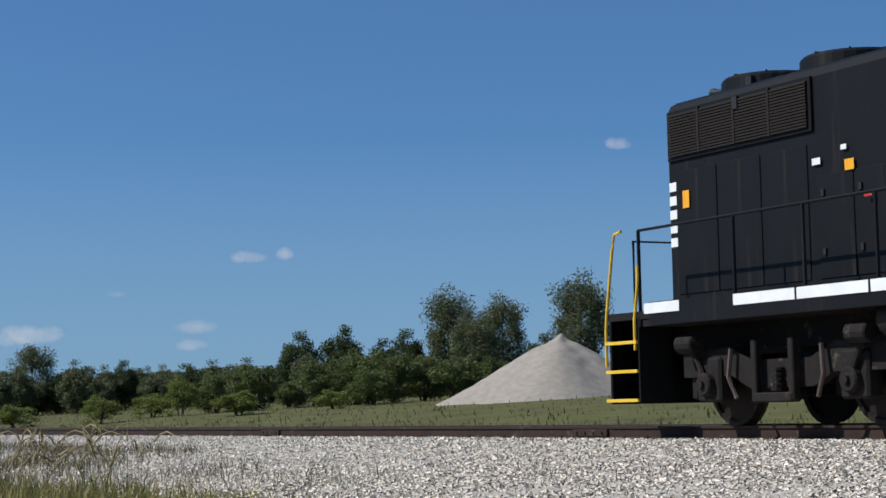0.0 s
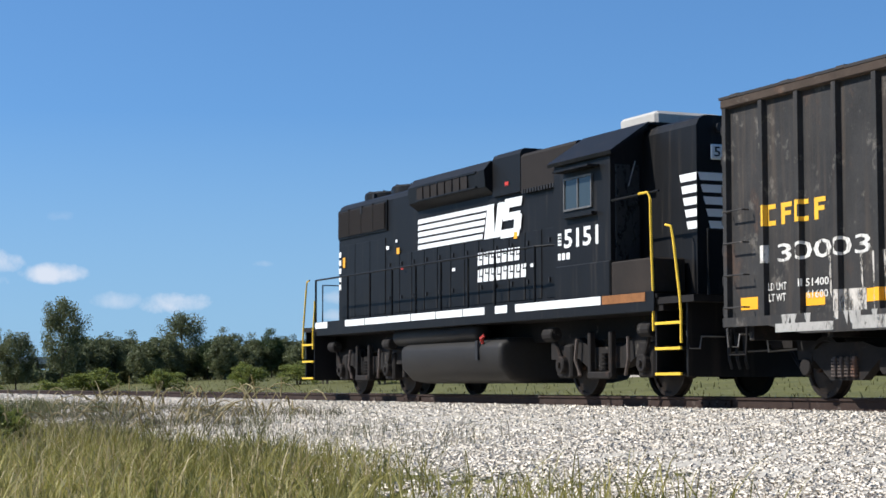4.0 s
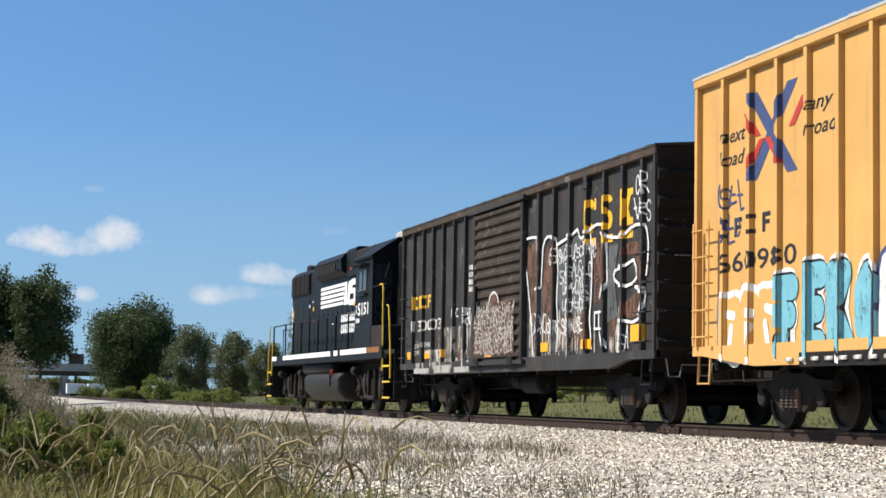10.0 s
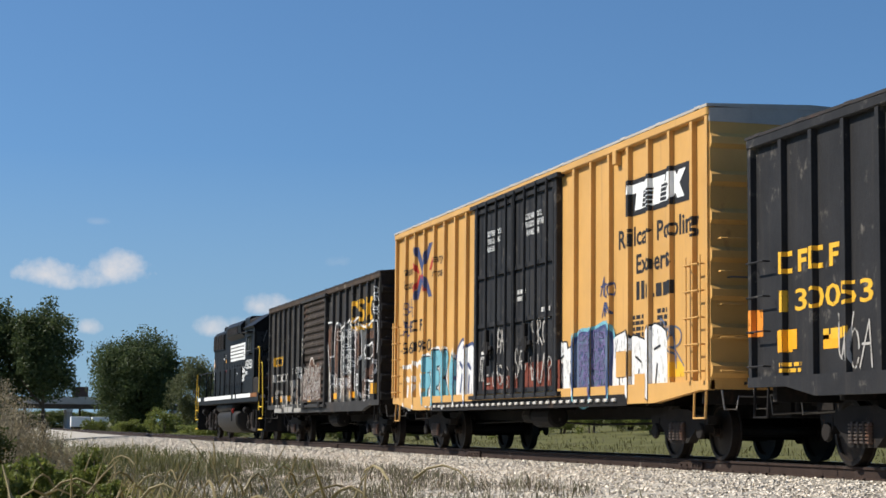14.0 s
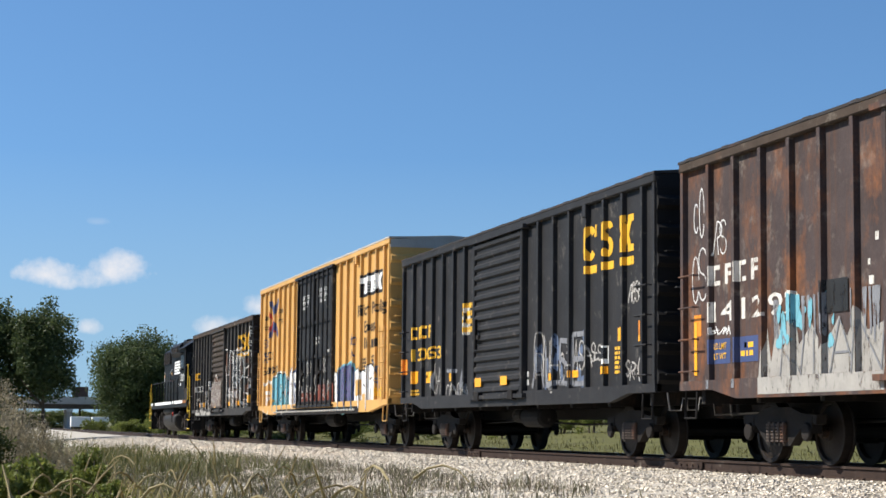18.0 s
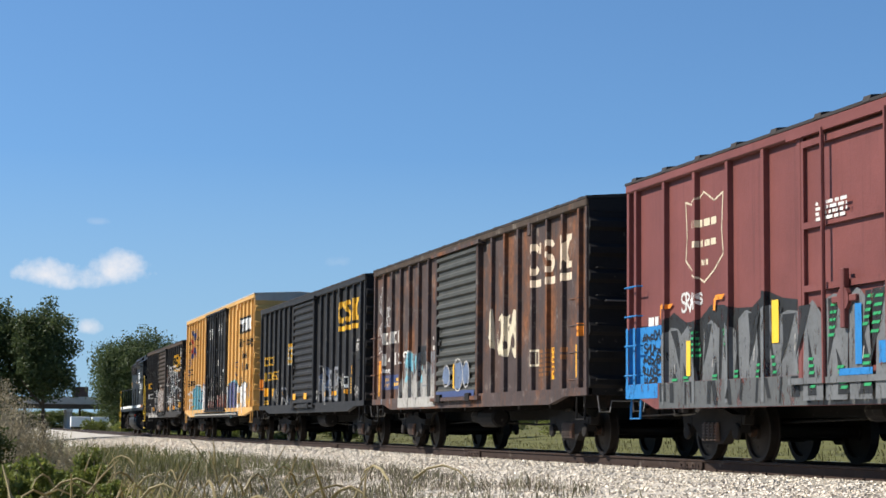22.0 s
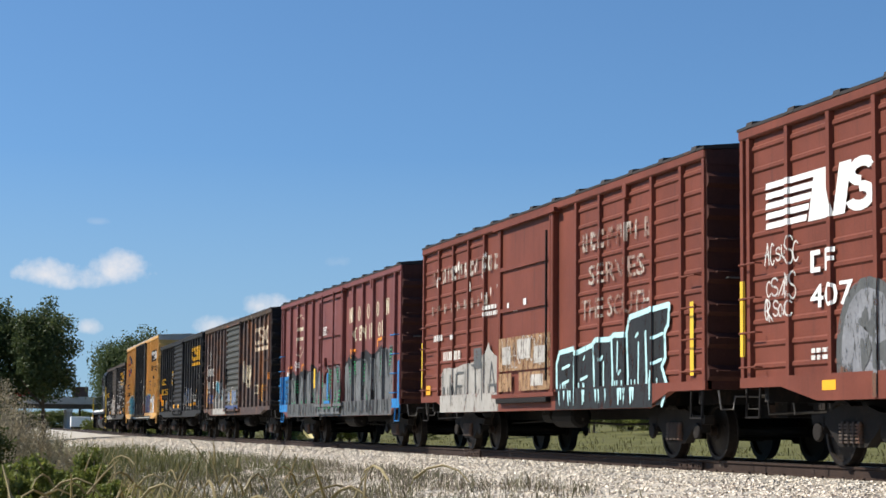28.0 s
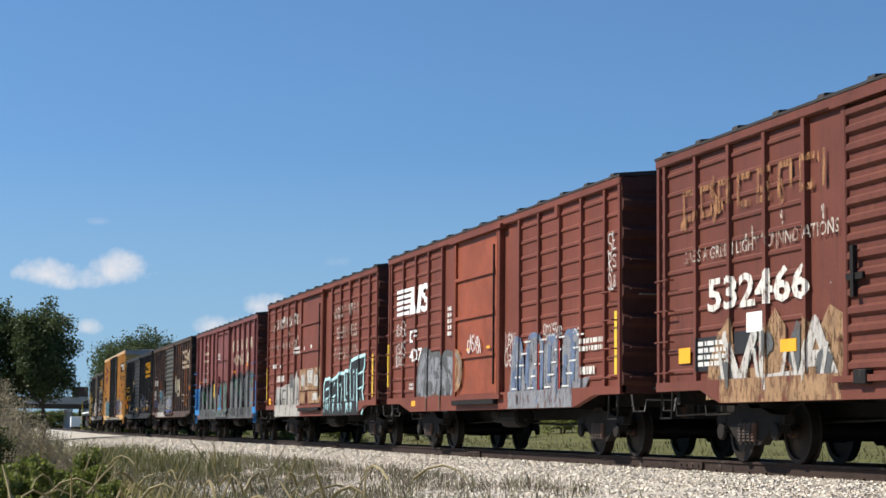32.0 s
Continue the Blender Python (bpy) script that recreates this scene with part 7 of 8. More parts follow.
poly(band, [(1.6, 0.8), (1.58, 1.55), (1.7, 1.68), (2.1, 1.70), (2.6, 1.67), (3.2, 1.73), (3.8, 1.74), (4.3, 1.80), (4.7, 1.84), (4.9, 2.0), (5.02, 2.12), (5.14, 1.96), (5.45, 1.84), (5.78, 1.78), (5.78, 0.8)])
decal(c6, "graffiti", band, CHALK, 2, label="chalk-white sprayed band with a ragged top")
decal(c6, "graffiti", rects((1.6, 5.8, 0.765, 1.118)), CHALK, 1, 1.60)
decal(c6, "graffiti", forms("lnfltia", 1.65, 5.6, 0.98, 1.66, 0.05, r, 0.15), SPRAY_GREY, 4, joined=True)
decal(c6, "graffiti", drips(bmesh.new(), r, 1.7, 5.7, 1.3, 14, 0.25, 0.45, 0.06), SPRAY_GREY, 5, label="thin grey runs")
decal(c6, "patch_plate", rects((4.05, 4.6, 1.62, 2.02)), SPRAY_GREY, 6, label="dull grey square plate")
decal(c6, "graffiti", rects((5.95, 8.98, 1.50, 2.12), (5.95, 6.75, 1.12, 1.46), (7.2, 8.98, 1.12, 1.46)), SPRAY_TAN, 1, 1.64, "dusty tan sprayed patch on the door")
decal(c6, "graffiti", rects((6.2, 6.7, 1.62, 1.95), (7.1, 7.9, 1.7, 2.06), (8.1, 8.7, 1.6, 1.9), (7.9, 8.6, 1.2, 1.4)), PALE, 2, 1.64, "pale dusty paint on the patch")
decal(c6, "graffiti_tag", scribble(r, 6.2, 8.8, 1.6, 2.05, 0.02), PALE, 3, 1.64, joined=True)
mass, edge = bmesh.new(), bmesh.new()
skyline = [(9.15, 0.80), (9.12, 1.55), (9.28, 1.74), (10.0, 1.78), (10.12, 1.70), (10.9, 1.80), (11.05, 1.88), (11.7, 1.86), (11.9, 1.92), (12.45, 1.90), (12.6, 2.16), (13.3, 2.22), (14.2, 2.26), (14.16, 1.98), (14.02, 1.86), (14.05, 1.5), (13.9, 1.36), (14.1, 1.08), (13.9, 0.80)]
poly(mass, skyline)
stroke(edge, skyline, 0.085)
for a in (10.06, 10.98, 11.82, 12.50, 13.28):
    stroke(edge, [(a, 0.84), (a + 0.03, 1.25), (a - 0.02, 1.78 if a < 11 else 1.9)], 0.075)
for a, b, v in ((9.42, 9.8, 1.46), (9.42, 9.75, 1.2), (10.35, 10.68, 1.25), (11.3, 11.4, 1.55), (12.1, 12.2, 1.3), (12.85, 12.95, 1.85), (13.55, 13.95, 1.80), (13.55, 13.9, 1.42), (10.5, 10.55, 1.58)):
    stroke(edge, [(a, v), (b, v + 0.05)], 0.05)
for a, v0, v1 in ((10.5, 0.85, 1.16), (11.42, 0.85, 1.5), (12.05, 1.35, 1.8), (12.95, 0.9, 1.75), (13.5, 0.9, 1.3)):
    stroke(edge, [(a, v0), (a + 0.02, v1)], 0.05)
decal(c6, "graffiti", mass, SPRAY_BLACK, 2, label="block of black sprayed forms")
decal(c6, "graffiti", edge, SPRAY_CYAN, 3, label="pale cyan outlines round the black forms", joined=True)
decal(c6, "graffiti", drips(bmesh.new(), r, 9.3, 14.0, 1.2, 16, 0.2, 0.4, 0.06), SPRAY_CYAN, 4, label="thin cyan runs")
decal(c6, "graffiti", rects((9.15, 13.6, 0.765, 1.118)), SPRAY_BLACK, 1, 1.60)
decal(c6, "graffiti", drips(bmesh.new(), r, 9.3, 13.4, 1.08, 14, 0.1, 0.28, 0.10), SPRAY_CYAN, 3, 1.60)
reflectors(c6, (0.30,), 1.15, 0.35, 0.20)
decal(c6, "reflector", rects((14.95, 15.08, 1.2, 2.25), (0.02, 0.10, 1.3, 2.3)), SAFETY, 2)
decal(c6, "stencil", rects((6.35, 6.45, 2.62, 2.78), (6.75, 7.0, 2.6, 2.68), (7.35, 7.5, 2.62, 2.8)), WHITE, 2, 1.60)

# seventh car, oxide red
bm = bmesh.new()
for k in range(5):
    slab(bm, 0.75, 1.9 + 0.06 * k, 3.02 + 0.13 * k, 3.10 + 0.13 * k, 0.02)
for u0, u1, ln in ((1.95, 2.3, 0.18), (2.3, 2.62, -0.22), (2.6, 2.9, 0.18)):
    slab(bm, u0, u1, 3.0, 3.62, ln)
ring_piece(bm, 3.33, 3.455, 0.36, 0.175, 0.20, 15, 265, 10)
ring_piece(bm, 3.28, 3.165, 0.36, 0.175, 0.20, 95, -165, 10)
decal(c7, "company_mark", bm, WHITE, 1, label="white striped company mark")
mark_bars(c7, 2.0, 2.36, 0.27, 2, WHITE, 0.26, 0.12)
letters(c7, "407", 1.98, 1.93, 0.28, WHITE, width=1.1, bold=0.01, name="number")
stencils(c7, [(5.2, 5.5, 2.35, 3.0, 5), (2.0, 2.5, 1.28, 1.45, 2), (6.3, 7.0, 2.72, 2.80, 1)], WHITE, 72)
tags(c7, [(0.7, 1.7, 2.55, 2.85), (0.75, 1.6, 2.1, 2.4), (0.7, 1.5, 1.85, 2.1), (14.85, 15.2, 3.25, 3.55), (14.9, 15.2, 2.95, 3.2), (14.85, 15.2, 2.65, 2.9)], STENCIL, 73, 0.024)
throw_up(c7, 2.9, 5.8, 0.95, 2.05, 3, SPRAY_HAZE, SPRAY_GREY, 74, glow=SPRAY_GREY, layer=2, label="grey rounded graffiti letters with dark smudged edges")
bm = bmesh.new()
for k in range(16):
    blob(bm, r.uniform(3.1, 5.6), r.uniform(1.05, 1.95), r.uniform(0.06, 0.2), r.uniform(0.06, 0.16), r, 0.35, 12, 0.3)
decal(c7, "graffiti", bm, SPRAY_GREY, 5, label="dark smudged cores", joined=True)
bm = bmesh.new()
poly(bm, [(2.7, 0.82), (2.8, 1.2), (3.4, 1.05), (4.3, 1.2), (5.2, 1.02), (5.85, 1.15), (5.85, 0.82)])
decal(c7, "graffiti", bm, SPRAY_BROWN, 7, label="brown dust over the foot of the panels")
g3 = scribble(random.Random(77), 7.0, 7.95, 1.95, 2.25, 0.03)
decal(c7, "graffiti_tag", g3, SPRAY_WHITE, 1, 1.635)
door_half, door_edge = bmesh.new(), bmesh.new()
poly(door_half, [(6.08, 1.16)] + arc(6.08, 1.62, 0.52, 0.44, -60, 90, 9))
stroke(door_edge, arc(6.08, 1.62, 0.40, 0.32, -50, 90, 9), 0.05)
decal(c7, "graffiti", door_half, SPRAY_TAN, 1, 1.633, label="brown half letter running onto the door")
decal(c7, "graffiti", door_edge, SPRAY_HAZE, 2, 1.633, joined=True)
for mat, w, layer in ((SPRAY_SLATE, 0.66, 2), (SPRAY_HAZE, 0.46, 3)):
    decal(c7, "graffiti", forms("aenn", 9.6, 13.6, 0.95 - (w - 0.5) / 2, 2.1 + (w - 0.5) / 2, w, random.Random(79)), mat, layer, label="slate blue plaid graffiti forms", joined=True)
plaid = bmesh.new()
for k in range(5):
    a = 9.9 + 0.78 * k
    slab(plaid, a, a + 0.09, 1.02, 2.0, 0.08)
decal(c7, "graffiti", plaid, SPRAY_SLATE, 5)
plaid = bmesh.new()
for k in range(20):
    a, v = 9.8 + 0.19 * k, 1.15 + 0.21 * (k % 5)
    slab(plaid, a, a + 0.34, v, v + 0.03, 0.0)
decal(c7, "graffiti", plaid, STENCIL, 7)
plaid = bmesh.new()
for k in range(9):
    a = 9.75 + 0.42 * k
    slab(plaid, a, a + 0.16, 1.05 + 0.1 * (k % 3), 1.5 + 0.2 * (k % 3), 0.05)
decal(c7, "graffiti", plaid, SPRAY_SLATE, 6)
decal(c7, "graffiti", rects((11.35, 11.4, 1.1, 1.95), (12.5, 12.54, 1.1, 1.95)), SIGN_RED, 8)
tail = bmesh.new()
poly(tail, [(9.4, 0.8), (9.5, 1.12), (10.5, 1.2), (12.0, 1.1), (13.2, 1.25), (14.0, 1.3), (13.6, 0.98), (13.0, 0.8)])
decal(c7, "graffiti", tail, SPRAY_HAZE, 1, label="hazy blue-grey shadow below the forms")
tags(c7, [(9.35, 9.95, 1.95, 2.2), (9.3, 9.95, 1.6, 1.9), (11.6, 12.6, 2.05, 2.25), (13.0, 13.5, 1.5, 1.8), (13.0, 13.5, 1.85, 2.15)], STENCIL, 78, 0.022)
decal(c7, "graffiti", rects((9.6, 13.2, 0.805, 1.118)), SPRAY_HAZE, 1, 1.60)
stencils(c7, [(13.55, 14.6, 1.7, 1.95, 2), (13.6, 14.2, 1.3, 1.5, 1)], FADED, 79)
reflectors(c7, (2.35,), 0.92, 0.35, 0.12, plane=1.60)
reflectors(c7, (6.9, 8.3), 1.98, 0.22, 0.05, plane=1.63)
decal(c7, "reflector", rects((15.12, 15.24, 1.3, 2.3), (0.02, 0.12, 1.4, 2.4)), SAFETY, 2)

# eighth car, oxide brown
worn_row(c8, 0.95, 3.40, 0.46, 8, 0.62, WORN_TAN, 82, 0.42)
speckle(c8, 0.95, 5.7, 3.35, 3.9, 16, WORN_TAN, 182, 0.08, 2)
letters(c8, "GIVES A GREEN LIGHT TO INNOVATIONS", 0.95, 2.80, 0.17, WORN, width=4.75, bold=0.012, name="slogan")
letters(c8, "532466", 1.82, 2.08, 0.43, FADED, width=3.1, bold=0.025, name="number")
reflectors(c8, (0.78,), 1.38, 0.42, 0.22)
decal(c8, "plate", rects((1.45, 2.55, 1.25, 1.72), (2.7, 3.4, 1.45, 1.75)), INK, 1, label="black data panel")
stencils(c8, [(1.5, 2.45, 1.3, 1.68, 4)], WHITE, 84, 3)
decal(c8, "plate", rects((3.12, 3.6, 1.72, 1.98)), WHITE, 5)
back = bmesh.new()
poly(back, [(1.75, 0.85), (1.85, 1.3), (2.15, 1.75), (2.6, 1.95), (2.75, 1.2), (2.7, 0.85)])
poly(back, [(2.72, 0.85), (2.78, 1.25), (3.4, 1.25), (3.62, 1.7), (3.95, 2.0), (4.25, 1.75), (4.3, 0.85)])
poly(back, [(4.32, 0.85), (4.4, 1.6), (4.8, 1.85), (5.1, 1.6), (5.45, 1.95), (5.85, 1.8), (5.85, 0.85)])
decal(c8, "graffiti", back, SPRAY_TAN, 2, label="tan and pale graffiti over the lower panels")
decal(c8, "graffiti", forms("vla", 2.3, 5.7, 0.95, 1.8, 0.20, random.Random(85), 0.1), PALE, 4, label="greyish sprayed strokes", joined=True)
dark = bmesh.new()
for u, v, ru, rv in ((2.45, 1.15, 0.20, 0.22), (4.55, 1.45, 0.16, 0.28), (5.3, 1.2, 0.22, 0.20), (3.75, 1.55, 0.14, 0.18)):
    blob(dark, u, v, ru, rv, random.Random(int(u * 100)), 0.3, 14, 0.3)
decal(c8, "graffiti", dark, SPRAY_GREY, 6, label="dark grey smudges")
bm = bmesh.new()
for k in range(6):
    a = 2.4 + 0.55 * k
    slab(bm, a, a + 0.10, 0.9, 1.5, 0.2 if k % 2 else -0.2)
decal(c8, "graffiti", bm, PALE, 7)
decal(c8, "reflector", rects((4.15, 4.6, 1.42, 1.58)), REFLECT, 8)
speckle(c8, 3.0, 5.8, 2.0, 3.2, 12, WORN, 86, 0.035, 1)
decal(c8, "graffiti", rects((2.3, 5.8, 0.805, 1.118)), SPRAY_TAN, 1, 1.60)

# ---- locomotive ----
loco = thing("locomotive", "black four-axle diesel road switcher with white stripes, running hood first", "locomotive")
movers.append((loco, 10.0))


def ly(q):
    """The y of a station q behind the train's front; stations ahead of the cab are counted from a datum 0.47 m further on."""
    return 10.0 - float(np.interp(q, (0.0, 12.2, 13.7, 20.0), (-0.47, 11.73, 13.7, 20.0)))


lc = {"ob": loco, "L": 20.0, "posts": []}
hc = {"ob": loco, "L": 20.0, "posts": [], "shift": -0.47}


def hood_section(x, z0, z1, r=0.16):
    return [(-x, z0), (-x, z1 - r), (-x + r * 0.35, z1 - r * 0.35), (-x + r, z1), (x - r, z1), (x - r * 0.35, z1 - r * 0.35), (x, z1 - r), (x, z0)]


# frame, deck and walkway
part("frame", boxes((-0.75, 0.75, ly(18.2), ly(1.8), 0.95, 1.40), (-1.50, 1.50, ly(17.4), ly(2.6), 1.30, 1.42), (-1.52, 1.52, ly(18.3), ly(1.8), 1.40, 1.50)), UNDER, loco)
part("walkway", boxes((-1.55, 1.55, ly(17.3), ly(2.85), 1.50, 1.56)), LOCO, loco)
for s in (-1, 1):
    part("side_sill", boxes((*sorted((s * 1.545, s * 1.575)), ly(17.25), ly(2.85), 1.30, 1.60)), LOCO, loco)
    for a, b in ((2.75, 3.52), (4.63, 5.78), (5.82, 7.03), (7.07, 8.27), (8.31, 9.5), (9.54, 10.75), (10.79, 11.72), (12.17, 12.55), (12.8, 15.6)):
        part("sill_stripe", boxes((*sorted((s * 1.576, s * 1.584)), ly(b), ly(a), 1.455, 1.59)), WHITE, loco, "white painted stripe along the sill")
    part("sill_stripe", boxes((*sorted((s * 1.576, s * 1.584)), ly(17.0), ly(15.65), 1.455, 1.59)), LOCO_RUST, loco, "rust-stained stripe end")
# long hood with its doors
part("long_hood", prism(bmesh.new(), hood_section(0.90, 1.56, 4.31), ly(13.75), ly(2.45), "y"), LOCO, loco, "long engine hood, black and streaked")
small = part("hood_door", boxes((-0.915, -0.90, -0.64, -0.012, 1.72, 2.95), bev=0.005), LOCO, loco)
large = part("hood_door", boxes((-0.915, -0.90, -0.885, -0.012, 1.72, 3.35), bev=0.005), LOCO, loco)
small.location.y, large.location.y = ly(5.45), ly(2.6)
for k in range(12):
    if k:
        twin(small, 0, ly(5.45 + 0.66 * k))
    twin(small, 0, ly(5.45 + 0.66 * k) - 0.64, 0, math.pi)
for k in range(3):
    if k:
        twin(large, 0, ly(2.6 + 0.9 * k))
    twin(large, 0, ly(2.6 + 0.9 * k) - 0.88, 0, math.pi)
latch = None
for k in range(12):
    for z in (2.0, 2.7):
        if latch is None:
            latch = part("door_latch", boxes((-0.94, -0.914, -0.025, 0.025, 0.0, 0.08)), INK, loco)
            latch.location = (0, ly(5.57), 2.0)
        else:
            twin(latch, 0, ly(5.57 + 0.66 * k), z)
# radiator, fans, horns at the front end
for s in (-1, 1):
    part("radiator_frame", boxes((*sorted((s * 0.90, s * 0.935)), ly(5.42), ly(2.48), 3.50, 4.16)), LOCO, loco)
    slat = part("radiator_slat", prism(bmesh.new(), [(s * 0.93, 3.56), (s * 0.965, 3.548), (s * 0.965, 3.568), (s * 0.93, 3.59)], ly(5.36), ly(2.54), "y"), LOCO_GRILLE, loco)
    for k in range(1, 15):
        twin(slat, 0, 0, 0.038 * k)
    for q in (3.2, 3.95, 4.65):
        part("radiator_bar", boxes((*sorted((s * 0.93, s * 0.972)), ly(q + 0.02), ly(q - 0.02), 3.54, 4.14)), LOCO_GRILLE, loco)
for q, rad in ((3.55, 0.66), (5.15, 0.66), (8.2, 0.55)):
    bm = disc(bmesh.new(), (0, ly(q), 4.29), rad, 0.22, "z", 28, 0.04)
    fan = part("fan_housing", bm, LOCO, loco, "round rooftop fan housing")
    bm = bmesh.new()
    for k in range(8):
        a = k * math.pi / 4
        tube(bm, [(0.08 * math.cos(a), ly(q) + 0.08 * math.sin(a), 4.52), (rad * 0.92 * math.cos(a), ly(q) + rad * 0.92 * math.sin(a), 4.52)], 0.015, 4)
    part("fan_guard", bm, UNDER, fan)
horn = bmesh.new()
for k, (dx, l) in enumerate(((-0.28, 0.30), (-0.12, 0.24), (0.04, 0.34))):
    tube(horn, [(dx, ly(2.95), 4.43), (dx, ly(2.95) + l * 0.6, 4.43), (dx, ly(2.95) + l, 4.44)], 0.03, 8, 0.075)
box(horn, -0.35, 0.12, ly(3.0), ly(2.93), 4.29, 4.41)
part("air_horn", horn, INK, loco, "three-chime air horn")
part("radio_antenna", boxes((-0.62, -0.56, ly(3.9), ly(3.78), 4.18, 4.45)), INK, loco)
part("hood_bracket", boxes((-0.98, -0.90, ly(4.05), ly(3.95), 3.98, 4.14)), INK, loco)
# dynamic brake blister and air intake
bm = prism(bmesh.new(), [(-0.9, 3.76), (-1.10, 3.90), (-1.13, 4.22), (-0.98, 4.40), (0.98, 4.40), (1.13, 4.22), (1.10, 3.90), (0.9, 3.76)], ly(10.75), ly(7.05), "y")
part("dynamic_brake_hatch", bm, LOCO, loco, "bulging resistor hatch with dark grilles")
for s in (-1, 1):
    part("hatch_rim", boxes((*sorted((s * 1.09, s * 1.15)), ly(10.4), ly(7.5), 4.19, 4.23), (*sorted((s * 1.09, s * 1.15)), ly(10.4), ly(7.5), 3.91, 3.94)), LOCO, loco)
    for k in range(7):
        part("hatch_grille", boxes((*sorted((s * 1.09, s * 1.14)), ly(7.84 + 0.36 * k), ly(7.55 + 0.36 * k), 3.94, 4.19)), LOCO_GRILLE, loco)
part("exhaust_stack", boxes((-0.28, 0.28, ly(9.9), ly(9.3), 4.39, 4.52), bev=0.03), UNDER, loco)
part("filter_housing", prism(bmesh.new(), hood_section(0.97, 3.70, 4.50, 0.10), ly(11.97), ly(10.80), "y"), LOCO, loco)
part("inertial_filter", prism(bmesh.new(), hood_section(0.97, 3.66, 4.38, 0.06), ly(13.66), ly(12.0), "y"), LOCO_GRILLE, loco, "brownish air filter screen")
for k in range(18):
    part("filter_tooth", boxes((-0.99, -0.965, ly(12.12 + 0.085 * k), ly(12.08 + 0.085 * k), 3.64, 3.72)), INK, loco)
# cab
cab = part("cab", prism(bmesh.new(), [(-1.50, 1.56), (-1.50, 3.86), (-1.44, 3.94), (-0.85, 4.34), (0.85, 4.34), (1.44, 3.94), (1.50, 3.86), (1.50, 1.56)], ly(15.80), ly(13.86), "y"), LOCO, loco, "crew cab with sloping roof edges")
part("roof", prism(bmesh.new(), [(-1.56, 3.84), (-1.58, 3.90), (-0.87, 4.39), (0.87, 4.39), (1.58, 3.90), (1.56, 3.84), (0.85, 4.35), (-0.85, 4.35)], ly(15.95), ly(13.74), "y"), LOCO, cab)
part("roof_vent", boxes((-0.62, 0.62, ly(15.75), ly(14.55), 4.38, 4.62), bev=0.05), END_GREY, cab, "pale grey rooftop air conditioner")
for s in (-1, 1):
    part("window_frame", boxes((*sorted((s * 1.50, s * 1.53)), ly(15.22), ly(14.25), 3.06, 3.09), (*sorted((s * 1.50, s * 1.53)), ly(15.22), ly(14.25), 3.58, 3.61), (*sorted((s * 1.50, s * 1.53)), ly(15.22), ly(15.19), 3.09, 3.58), (*sorted((s * 1.50, s * 1.53)), ly(14.755), ly(14.72), 3.09, 3.58), (*sorted((s * 1.50, s * 1.53)), ly(14.28), ly(14.25), 3.09, 3.58)), STEEL, cab)
    for a, b in ((14.28, 14.72), (14.755, 15.19)):
        part("window_pane", boxes((*sorted((s * 1.502, s * 1.512)), ly(b), ly(a), 3.09, 3.58)), GLASS, cab)
    part("awning", boxes((*sorted((s * 1.50, s * 1.72)), ly(15.45), ly(14.2), 3.70, 3.73)), LOCO, cab)
    part("arm_rest", boxes((*sorted((s * 1.50, s * 1.60)), ly(15.35), ly(14.3), 2.93, 2.98)), LOCO, cab)
    part("side_box", boxes((*sorted((s * 1.0, s * 1.535)), ly(17.2), ly(13.9), 1.58, 2.15), bev=0.02), LOCO, cab, "equipment box under the cab, brown with dust") if s > 0 else part("side_box", boxes((-1.535, -1.0, ly(15.82), ly(13.95), 1.58, 2.16), bev=0.02), LOCO, cab)
part("battery_box", boxes((-1.53, -0.95, ly(17.15), ly(15.86), 1.58, 2.12), bev=0.02), LOCO_SILL, loco, "brown dusty battery box beside the short hood")
part("cab_door", boxes((-1.42, -0.98, ly(15.835), ly(15.80), 1.75, 3.7), bev=0.01), SPRAY_BLACK, cab)
part("wiper", tube(bmesh.new(), [(-1.2, ly(15.86), 3.35), (-1.08, ly(15.87), 3.75)], 0.012, 4), STEEL, cab)
# high short hood with its end face
part("short_hood", prism(bmesh.new(), hood_section(0.90, 1.56, 4.31), ly(17.42), ly(15.80), "y"), LOCO, loco, "tall short hood")
nose = bmesh.new()
yn = ly(17.42) - 0.004
for k in range(5):
    z0 = 2.56 + 0.185 * k
    for s in (-1, 1):
        w0, w1 = 0.66 + 0.045 * k, 0.70 + 0.045 * k
        pts = [(s * 0.06, z0), (s * w0, z0), (s * min(w1, 0.89), z0 + 0.12), (s * 0.06, z0 + 0.12)]
        nose.faces.new([nose.verts.new((p, yn, z)) for p, z in pts])
part("nose_stripes", nose, WHITE, loco, "white chevron stripes on the end")
for k in range(5):
    z0 = 2.56 + 0.185 * k
    for s in (-1, 1):
        bm, b2 = bmesh.new(), bmesh.new()
        bm.faces.new([bm.verts.new((s * 0.904, y, z)) for y, z in ((ly(17.42), z0), (ly(17.16 - 0.05 * k), z0), (ly(17.12 - 0.05 * k), z0 + 0.12), (ly(17.42), z0 + 0.12))])
        b2.faces.new([b2.verts.new((s * 0.904, y, z)) for y, z in ((ly(2.45), z0 - 0.2), (ly(2.62 + 0.05 * k), z0 - 0.2), (ly(2.67 + 0.05 * k), z0 - 0.08), (ly(2.45), z0 - 0.08))])
        part("corner_stripe", bm, WHITE, loco, "white chevron stripe at the hood corner")
        part("corner_stripe", b2, WHITE, loco, "white chevron stripe at the hood corner")
